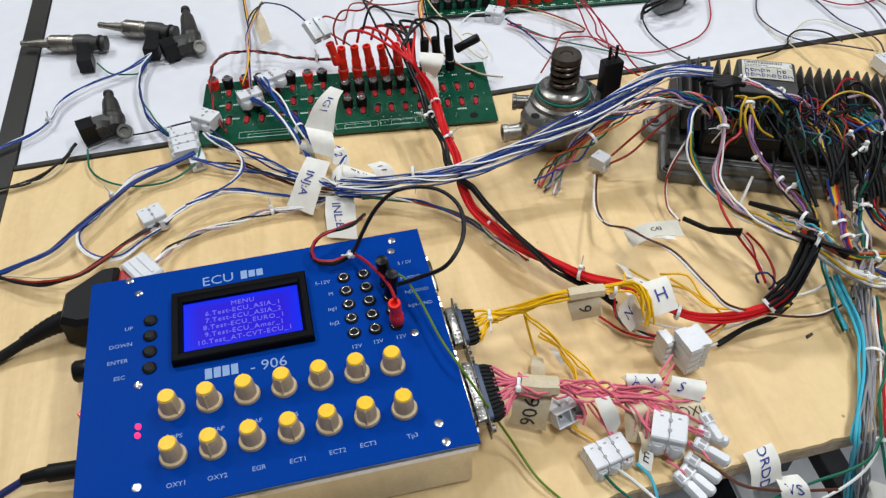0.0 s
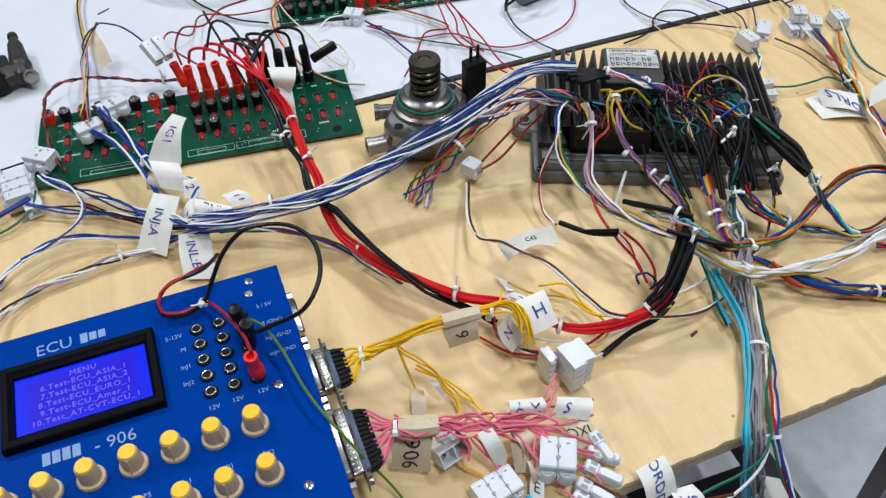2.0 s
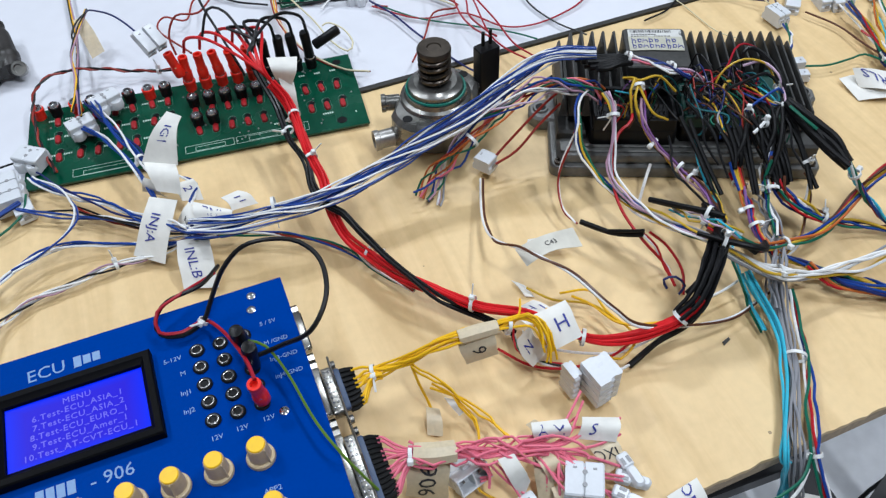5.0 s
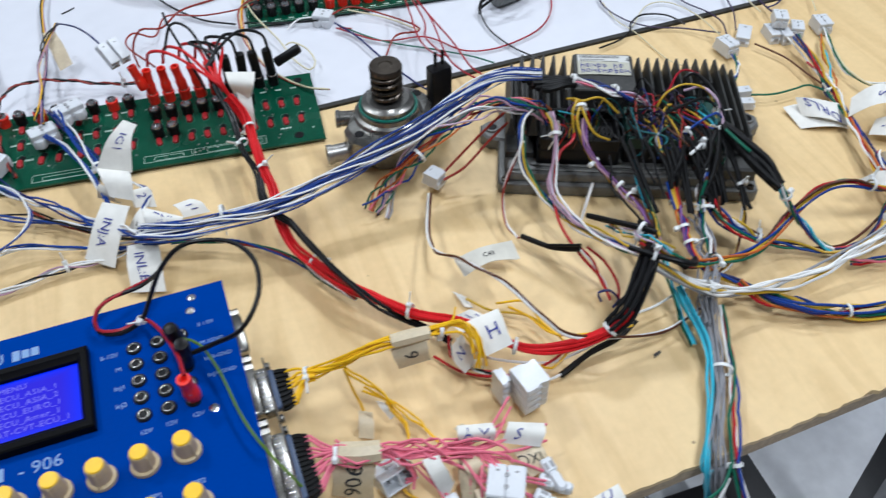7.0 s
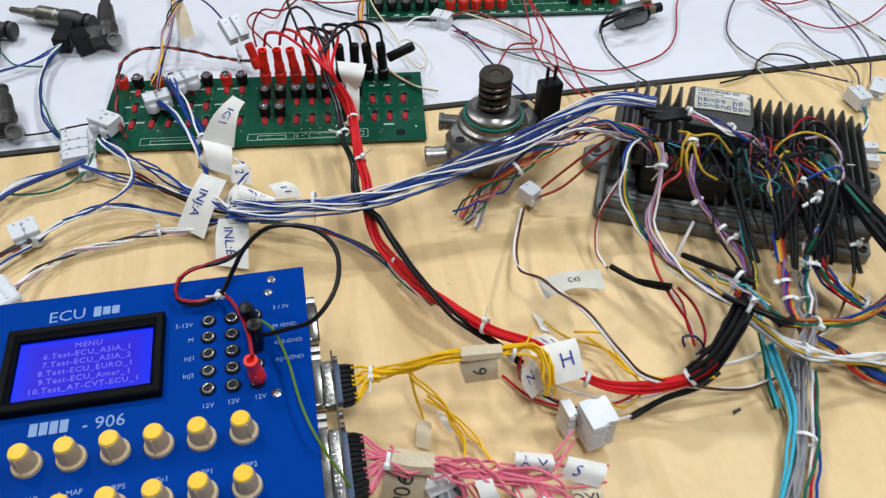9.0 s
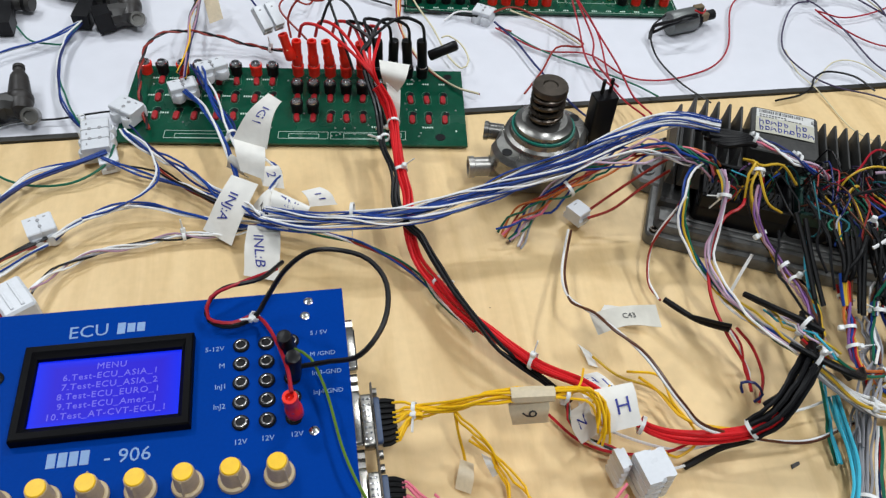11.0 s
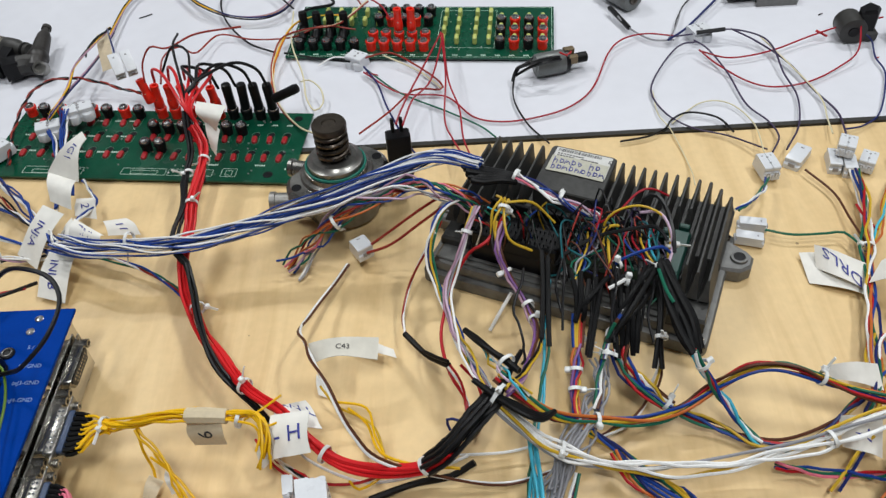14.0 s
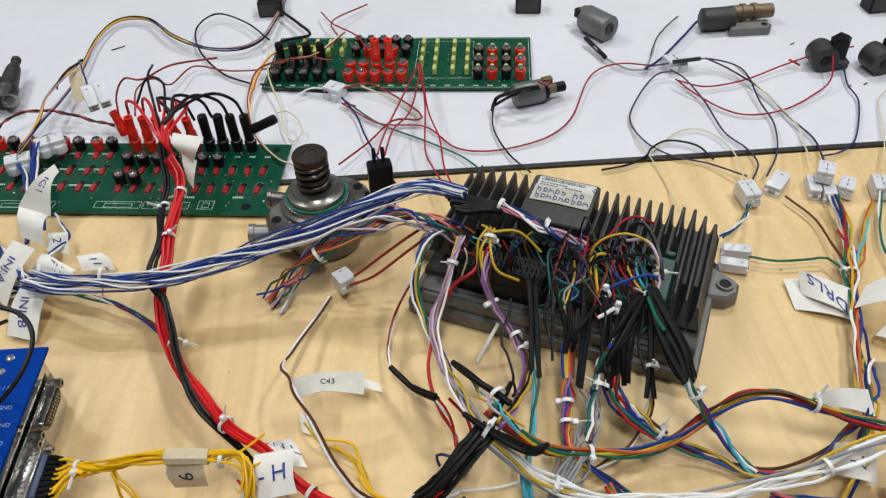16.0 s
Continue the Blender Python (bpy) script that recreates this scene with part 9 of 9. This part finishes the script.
def plug_housing(at, rz, w, d, h, ways, tilt=(0, 0)):
    """A plug body with open square mouths, a key rib and a latch; the mouths look along its own +y."""
    c = thing("plug_housing", "white two-way plug housing with open square mouths", "connector", group="white wire connectors")
    c.matrix_world = pose(*at, tilt[0], tilt[1], rz)
    p, t = w / ways, 0.0011
    part("back", Geo().box((0, -d * 0.24, h / 2), (w, d * 0.5, h), 0.0010), NYLON, c)
    for z in (t / 2, h - t / 2):
        part("wall", Geo().box((0, d * 0.245, z), (w, d * 0.47, t), 0.0003), NYLON, c)
    for i in range(ways + 1):
        part("wall", Geo().box((-w / 2 + t / 2 + i * (w - t) / ways, d * 0.245, h / 2), (t, d * 0.47, h - 2 * t), 0.0003), NYLON, c)
    for i in range(ways):
        part("pin", Geo().box(((i + 0.5) * p - w / 2, d * 0.14, h / 2), (0.0014, d * 0.26, 0.0014), 0.0002), ZINC, c, "bare metal pin")
    part("latch", Geo().box((0, -d * 0.05, h + 0.0012), (w * 0.28, d * 0.55, 0.0024), 0.0006), NYLON, c)
    return c


def ferrule(at, rz, tilt=0, ln=0.022):
    """A slim white spade cover: square mouth, side windows as shade-grey plates, tapered rounded tail."""
    c = thing("crimp_connector", "slim white spade cover on a pink wire", "connector", group="white crimp connectors")
    c.matrix_world = pose(*at, 0, tilt, rz)
    tail = rounded(0.006, -0.0030, ln, 0.0030, 0.0028, 5)
    part("tail", Geo().prism(tail, -0.0030, 0.0030, 0.0014), NYLON, c)
    part("mouth", Geo().box((0.0025, 0, 0), (0.009, 0.0074, 0.0060), 0.0010), NYLON, c)
    for q in (-1, 1):
        part("window", Geo().box((0.003, q * 0.0018, 0.0030), (0.0042, 0.0020, 0.0004)), NYLON_SHADE, c, "grey strip for the shade in a side opening")


# ---- paper tags ----
def paper(a, b, c, d, text, size, bulge, run, ink, mat, label, shift=0.0, lift=0.0):
    """A paper tag from edge ab to edge dc, bowed by bulge, with pen writing along or across it."""
    a, b, c, d = (Vector(q) for q in (a, b, c, d))
    tag = thing("paper_tag", label, "paper tag", (0, 0, 0), group="paper tags")
    o = (a + b + c + d) / 4
    tag.matrix_world = Matrix.Translation(o)
    nrm = (b - a).cross(d - a).normalized()
    if nrm.z < 0:
        nrm = -nrm

    def bow(q):
        return bulge * (math.sin(math.pi * q) + 0.25 * math.sin(5.3 * q))

    def curl(q):
        return 0.0026 * math.sin(4 * q + size * 900 + 40 * o.x)
    pts, wid = [], []
    for i in range(11):
        q = i / 10
        l, r = a.lerp(d, q), b.lerp(c, q)
        pts.append((l + r) / 2 - o + nrm * bow(q))
        wid.append((r - l) * (1 + 0.03 * math.sin(7 * q + size * 500)) + nrm * curl(q))
    part("sheet", Geo().ribbon(pts, wid, 0.0003), mat, tag)
    if text:
        dn, ac = ((d + c) - (a + b)) / 2, ((b + c) - (a + d)) / 2
        u = {"down": dn, "up": -dn, "across": ac, "back": -ac}[run]
        w = nrm.cross(u)
        m = frame_of(u.normalized() * shift + w.normalized() * (lift - size * 0.33), u, w)
        ob = lettering(text, size, ink, tag, m, "pen writing")
        inv = m.inverted()
        for v in ob.data.vertices:
            p = m @ v.co
            q = min(1, max(0, 0.5 + p.dot(dn) / dn.length_squared))
            e = min(1, max(0, 0.5 + p.dot(ac) / ac.length_squared))
            v.co = inv @ (a.lerp(b, e).lerp(d.lerp(c, e), q) - o + nrm * (bow(q) + (e - 0.5) * curl(q) + 0.0006 + 0.5 * v.co.z))


paper((0.1212, 0.1920, 0.0690), (0.1320, 0.1780, 0.0710), (0.1180, 0.1640, 0.0430), (0.0962, 0.1690, 0.0480), "IG1", 0.0098, 0.003, "down", INK, PAPER, "paper tag with blue handwriting wrapped on wires", -0.002)
paper((0.0962, 0.1690, 0.0482), (0.1180, 0.1640, 0.0432), (0.1165, 0.1440, 0.0330), (0.1005, 0.1490, 0.0370), "", 0.009, 0.004, "down", INK, PAPER, "blank paper tag wrapped on wires")
paper((0.0945, 0.1475, 0.0350), (0.1128, 0.1398, 0.0320), (0.0926, 0.1075, 0.0070), (0.0730, 0.1240, 0.0070), "INJ:A", 0.0100, 0.003, "down", INK, PAPER, "paper tag with blue handwriting wrapped on wires", -0.001, -0.002)
paper((0.1200, 0.1360, 0.0320), (0.1255, 0.1215, 0.0260), (0.1110, 0.1150, 0.0160), (0.1085, 0.1330, 0.0200), "2", 0.0085, 0.002, "down", INK_K, PAPER, "paper tag with blue handwriting wrapped on wires")
paper((0.1215, 0.1345, 0.0330), (0.1480, 0.1195, 0.0280), (0.1440, 0.1160, 0.0260), (0.1215, 0.1190, 0.0270), "INL", 0.0085, 0.002, "back", INK, PAPER, "paper tag with blue handwriting wrapped on wires")
paper((0.1418, 0.1360, 0.0280), (0.1525, 0.1475, 0.0190), (0.1666, 0.1367, 0.0130), (0.1450, 0.1270, 0.0210), "11", 0.0085, 0.002, "down", INK, PAPER, "paper tag with blue handwriting wrapped on wires")
paper((0.0928, 0.1744, 0.0300), (0.1031, 0.1630, 0.0300), (0.1037, 0.1606, 0.0180), (0.0873, 0.1739, 0.0180), "", 0.009, 0.002, "down", INK, PAPER, "blank paper tag wrapped on wires")
paper((0.1110, 0.1640, 0.0260), (0.1250, 0.1660, 0.0240), (0.1290, 0.1500, 0.0180), (0.1140, 0.1480, 0.0220), "2", 0.0090, 0.002, "down", INK, PAPER, "paper tag with blue handwriting wrapped on wires")
paper((0.1045, 0.1150, 0.0190), (0.1268, 0.1130, 0.0180), (0.1248, 0.0755, 0.0060), (0.1012, 0.0845, 0.0030), "INL:B", 0.0100, 0.003, "down", INK, PAPER, "paper tag with blue handwriting wrapped on wires", 0.0, -0.002)
paper((0.2001, 0.2300, 0.0660), (0.2234, 0.2276, 0.0620), (0.2140, 0.2171, 0.0460), (0.2031, 0.2223, 0.0500), "", 0.009, 0.006, "down", INK, PAPER, "blank paper tag wrapped on wires")
paper((0.2048, 0.2259, 0.0520), (0.2159, 0.2193, 0.0460), (0.2136, 0.2032, 0.0320), (0.2074, 0.2099, 0.0360), "", 0.009, 0.002, "down", INK, PAPER, "blank paper tag wrapped on wires")
paper((0.3005, -0.0440, 0.0420), (0.3220, -0.0432, 0.0470), (0.3245, -0.0640, 0.0360), (0.3030, -0.0665, 0.0340), "- H", 0.0125, 0.002, "across", INK, PAPER, "paper tag with blue handwriting wrapped on wires", -0.001)
paper((0.2905, -0.0450, 0.0230), (0.3003, -0.0460, 0.0370), (0.3020, -0.0630, 0.0300), (0.2945, -0.0630, 0.0170), "N", 0.0090, 0.003, "across", INK, PAPER, "paper tag with blue handwriting wrapped on wires")
paper((0.2925, -0.0170, 0.0130), (0.3135, -0.0200, 0.0200), (0.3260, -0.0400, 0.0230), (0.2990, -0.0400, 0.0280), "AN L", 0.0095, 0.002, "across", INK, PAPER, "paper tag with blue handwriting wrapped on wires", 0.002, 0.0055)
paper((0.2936, -0.0445, 0.0300), (0.3048, -0.0559, 0.0300), (0.3079, -0.0590, 0.0080), (0.2998, -0.0534, 0.0080), "", 0.009, 0.003, "down", INK, PAPER, "blank paper tag wrapped on wires")
paper((0.2526, -0.0450, 0.0420), (0.2740, -0.0498, 0.0450), (0.2746, -0.0553, 0.0310), (0.2551, -0.0540, 0.0280), "9", 0.012, 0.002, "down", INK_K, TAPE_T, "tan tape tag on yellow wires")
paper((0.2029, -0.1001, 0.0280), (0.2258, -0.1058, 0.0280), (0.2193, -0.1202, 0.0080), (0.1982, -0.1101, 0.0080), "906", 0.014, 0.003, "up", INK_K, TAPE_T, "tan tape tag on pink wires")
paper((0.2490, -0.1170, 0.0310), (0.2590, -0.1175, 0.0310), (0.2640, -0.1300, 0.0180), (0.2575, -0.1345, 0.0080), "", 0.009, 0.004, "down", INK, PAPER, "blank paper tag wrapped on wires")
paper((0.3040, -0.1080, 0.0270), (0.3250, -0.1130, 0.0210), (0.3185, -0.1250, 0.0180), (0.2955, -0.1175, 0.0240), "S", 0.0095, 0.003, "across", INK, PAPER, "paper tag with blue handwriting wrapped on wires", -0.004)
paper((0.3014, -0.1205, 0.0180), (0.3184, -0.1203, 0.0160), (0.3214, -0.1338, 0.0100), (0.3065, -0.1374, 0.0100), "OXU", 0.009, 0.002, "across", INK_K, TAPE_T, "paper tag with blue handwriting wrapped on wires")
paper((0.2740, -0.1040, 0.0320), (0.2945, -0.1080, 0.0310), (0.2935, -0.1165, 0.0260), (0.2730, -0.1115, 0.0260), "A M", 0.009, 0.003, "across", INK, PAPER, "paper tag with blue handwriting wrapped on wires")
paper((0.2710, -0.1143, 0.0220), (0.2788, -0.1221, 0.0200), (0.2754, -0.1394, 0.0060), (0.2665, -0.1357, 0.0060), "", 0.009, 0.003, "down", INK, TAPE_T, "blank paper tag wrapped on wires")
paper((0.2748, -0.1402, 0.0080), (0.2807, -0.1462, 0.0080), (0.2759, -0.1569, 0.0030), (0.2686, -0.1525, 0.0030), "E", 0.009, 0.002, "across", INK_K, PAPER, "paper tag with blue handwriting wrapped on wires")
paper((0.2256, -0.0623, 0.0100), (0.2338, -0.0652, 0.0080), (0.2302, -0.0804, 0.0030), (0.2220, -0.0763, 0.0030), "", 0.009, 0.002, "down", INK, TAPE_T, "blank paper tag wrapped on wires")
paper((0.3297, 0.0333, 0.0040), (0.3354, 0.0395, 0.0060), (0.3618, 0.0275, 0.0100), (0.3642, 0.0223, 0.0060), "", 0.007, 0.002, "down", INK, PAPER, "blank paper tag wrapped on wires")
paper((0.3130, 0.0120, 0.0350), (0.3160, -0.0010, 0.0330), (0.3560, 0.0010, 0.0340), (0.3560, 0.0165, 0.0360), "C43", 0.0052, 0.005, "down", INK_K, TISSUE, "paper tag with dark handwriting on a thin lead")
paper((0.3120, 0.0138, 0.0030), (0.3183, 0.0051, 0.0030), (0.3216, -0.0046, 0.0020), (0.3154, -0.0024, 0.0020), "", 0.009, 0.001, "down", INK, PAPER, "blank paper tag wrapped on wires")
paper((0.3319, -0.1592, 0.0080), (0.3537, -0.1556, 0.0080), (0.3533, -0.1748, -0.0020), (0.3347, -0.1767, -0.0080), "ORDD", 0.0095, 0.003, "down", INK, PAPER, "paper tag with blue handwriting wrapped on wires")
paper((0.3491, -0.1721, -0.0040), (0.3656, -0.1733, -0.0040), (0.3689, -0.1883, -0.0120), (0.3510, -0.1874, -0.0120), "VS", 0.01, 0.004, "across", INK, PAPER, "paper tag with blue handwriting wrapped on wires")
paper((0.4267, -0.1697, -0.0400), (0.4424, -0.1783, -0.0400), (0.4431, -0.1968, -0.0660), (0.4243, -0.1890, -0.0660), "", 0.01, 0.004, "down", INK, PAPER, "blank paper tag wrapped on wires")
paper((0.6520, 0.1096, 0.0140), (0.6513, 0.0954, 0.0050), (0.6800, 0.0716, 0.0060), (0.6832, 0.0895, 0.0140), "DRLS", 0.012, 0.004, "up", INK, PAPER, "paper tag with blue handwriting wrapped on wires")
paper((0.6445, 0.1120, 0.0030), (0.6449, 0.0846, 0.0020), (0.6806, 0.0701, 0.0020), (0.6845, 0.0950, 0.0060), "", 0.01, 0.003, "down", INK, PAPER, "blank paper tag wrapped on wires")
paper((0.6761, 0.0718, 0.0160), (0.6876, 0.0864, 0.0200), (0.7297, 0.0753, 0.0300), (0.7227, 0.0579, 0.0220), "S", 0.012, 0.01, "across", INK, PAPER, "paper tag with blue handwriting wrapped on wires")
paper((0.6861, 0.0550, 0.0060), (0.7001, 0.0656, 0.0120), (0.7247, 0.0476, 0.0160), (0.7156, 0.0347, 0.0080), "AFS -", 0.01, 0.004, "up", INK, PAPER, "paper tag with blue handwriting wrapped on wires")
paper((0.6700, 0.0290, 0.0120), (0.6720, 0.0170, 0.0060), (0.7010, 0.0080, 0.0060), (0.7060, 0.0180, 0.0160), "", 0.01, 0.008, "down", INK, TAPE_T, "blank tan tag curled on the wires")
paper((0.6490, -0.0480, 0.0300), (0.6770, -0.0550, 0.0350), (0.6620, -0.0810, 0.0300), (0.6420, -0.0680, 0.0250), "C", 0.0110, 0.006, "down", INK_K, PAPER, "curled paper tag with dark handwriting at the bench end")
paper((0.6174, -0.0063, 0.0300), (0.6246, -0.0126, 0.0260), (0.6536, -0.0172, 0.0200), (0.6544, -0.0013, 0.0260), "", 0.01, 0.005, "down", INK, PAPER, "blank paper tag wrapped on wires")
paper((0.6234, -0.0324, 0.0180), (0.6236, -0.0478, 0.0100), (0.6426, -0.0555, 0.0100), (0.6455, -0.0375, 0.0220), "V", 0.012, 0.005, "across", INK, PAPER, "paper tag with blue handwriting wrapped on wires")
paper((0.0544, 0.3961, 0.0300), (0.0647, 0.3994, 0.0300), (0.0737, 0.3711, 0.0100), (0.0622, 0.3651, 0.0100), "", 0.009, 0.003, "down", INK, TAPE_T, "blank paper tag wrapped on wires")
paper((0.2697, -0.1179, 0.0220), (0.2785, -0.1172, 0.0220), (0.2848, -0.1312, 0.0120), (0.2746, -0.1340, 0.0120), "", 0.009, 0.006, "down", INK, TAPE_T, "blank paper tag wrapped on wires")
paper((0.2737, -0.1355, 0.0140), (0.2809, -0.1358, 0.0140), (0.2784, -0.1483, 0.0050), (0.2728, -0.1479, 0.0050), "", 0.009, 0.004, "down", INK, TAPE_T, "blank paper tag wrapped on wires")
paper((0.2743, -0.0984, 0.0200), (0.2802, -0.0969, 0.0200), (0.2812, -0.1041, 0.0160), (0.2754, -0.1055, 0.0160), "", 0.009, 0.005, "down", INK, TAPE_T, "blank paper tag wrapped on wires")
paper((0.2375, -0.0632, 0.0160), (0.2420, -0.0665, 0.0160), (0.2464, -0.0739, 0.0120), (0.2420, -0.0758, 0.0120), "", 0.009, 0.003, "down", INK, PAPER, "blank paper tag wrapped on wires")
terminal((-0.0093, 0.2154, 0.0040), 100, 0.034, 0.022, 0.014, 3, (0, 0))
terminal((0.0094, 0.2464, 0.0060), -35, 0.022, 0.018, 0.013, 2, (0, 0))
terminal((0.0011, 0.1969, 0.0020), 15, 0.014, 0.016, 0.01, 1, (0, 0))
terminal((-0.0320, 0.1275, 0.0030), 25, 0.019, 0.019, 0.014, 2, (0, 0))
terminal((0.1135, 0.2965, 0.0560), 30, 0.0085, 0.022, 0.008, 1, (32, 0))
terminal((0.1222, 0.3015, 0.0560), 30, 0.0085, 0.022, 0.008, 1, (32, 0))
terminal((0.0496, 0.2668, 0.0100), 20, 0.022, 0.014, 0.012, 2, (0, 0))
terminal((0.0708, 0.2855, 0.0140), 25, 0.024, 0.014, 0.012, 2, (0, 0))
terminal((0.6440, 0.2013, 0.0030), 8, 0.0135, 0.021, 0.012, 2, (0, 0))
terminal((0.6729, 0.2172, 0.0000), -38, 0.013, 0.026, 0.009, 1, (0, 0))
terminal((0.6178, 0.1383, 0.0030), -100, 0.008, 0.021, 0.008, 1, (0, 0))
terminal((0.6125, 0.1249, 0.0020), -105, 0.008, 0.021, 0.008, 1, (0, 0))
terminal((0.7067, 0.2143, 0.0120), -25, 0.013, 0.018, 0.01, 2, (0, 0))
terminal((0.6987, 0.2105, 0.0000), -10, 0.01, 0.022, 0.01, 1, (0, 0))
terminal((0.7084, 0.2043, 0.0000), -10, 0.01, 0.02, 0.01, 1, (0, 0))
terminal((0.7230, 0.2066, 0.0020), -30, 0.012, 0.018, 0.01, 2, (0, 0))
terminal((0.7493, 0.2051, 0.0020), -10, 0.014, 0.02, 0.011, 2, (0, 0))
terminal((0.3185, -0.0880, 0.0200), 12, 0.026, 0.019, 0.017, 4, (0, 90))
terminal((0.3090, -0.0790, 0.0160), 12, 0.024, 0.012, 0.006, 4, (0, 90))
plug_housing((0.2345, -0.1140, 0.0085), 198, 0.021, 0.019, 0.011, 2, (32, 0))
terminal((0.2520, -0.1435, 0.0010), 13, 0.0270, 0.0190, 0.013, 3, (0, 0))
terminal((0.2905, -0.1405, 0.0080), -26, 0.0215, 0.0225, 0.016, 2, (0, 0))
terminal((0.3338, 0.1166, 0.0080), 35, 0.013, 0.015, 0.011, 1, (0, 0))
terminal((0.3056, 0.3759, 0.0000), -30, 0.018, 0.016, 0.012, 2, (0, 0))
terminal((0.6314, 0.4036, 0.0000), 20, 0.02, 0.018, 0.012, 2, (0, 0))
ferrule((0.3065, -0.1485, 0.0110), -45, 6)
ferrule((0.2985, -0.1560, 0.0090), -50, 6)
ferrule((0.2945, -0.1605, 0.0060), -54, 8)
ferrule((0.3185, -0.1320, 0.0120), -80, 5, 0.019)
ferrule((0.2900, -0.1630, 0.0050), -62, 8)
ferrule((0.3130, -0.1400, 0.0090), -35, 4, 0.018)

# plugs in the test box
for x, y, red, lean in ((0.1375, -0.0168, False, (8, -6)), (0.1380, -0.0287, False, (10, 4)), (0.1390, -0.0520, True, (8, -3))):
    banana(x, y, 0.0548, red, lean)

# small marks
# a dark dent in the plywood, added as a thin raised chip
chip = Geo().prism([(-0.0035, -0.001), (0.003, -0.0012), (0.0038, 0.0006), (-0.002, 0.0013)], 0, 0.0008, 0.0003)
solid("bench_dent", chip, GUN, "small dark dent of the plywood, built as a raised chip", "splinter").matrix_world = pose(0.421, -0.079, 0.0003, 0, 0, 25)
# pen marks and dots of the white top, added as thin bent strips
for x, y, s, lab in ((0.069, 0.482, 0.006, "black"), (0.757, 0.439, 0.0022, "black"), (0.784, 0.359, 0.002, "red"), (0.80, 0.362, 0.002, "black")):
    solid("table_mark", Geo().tube([(-s, -s * 0.5, 0.0006), (0, 0.0002, 0.0008), (s, s * 0.8, 0.0006)], 0.0006, 6), WIRE[lab], "small mark on the white table, built as a thin bent strip", "scrap").matrix_world = pose(x, y, 0)
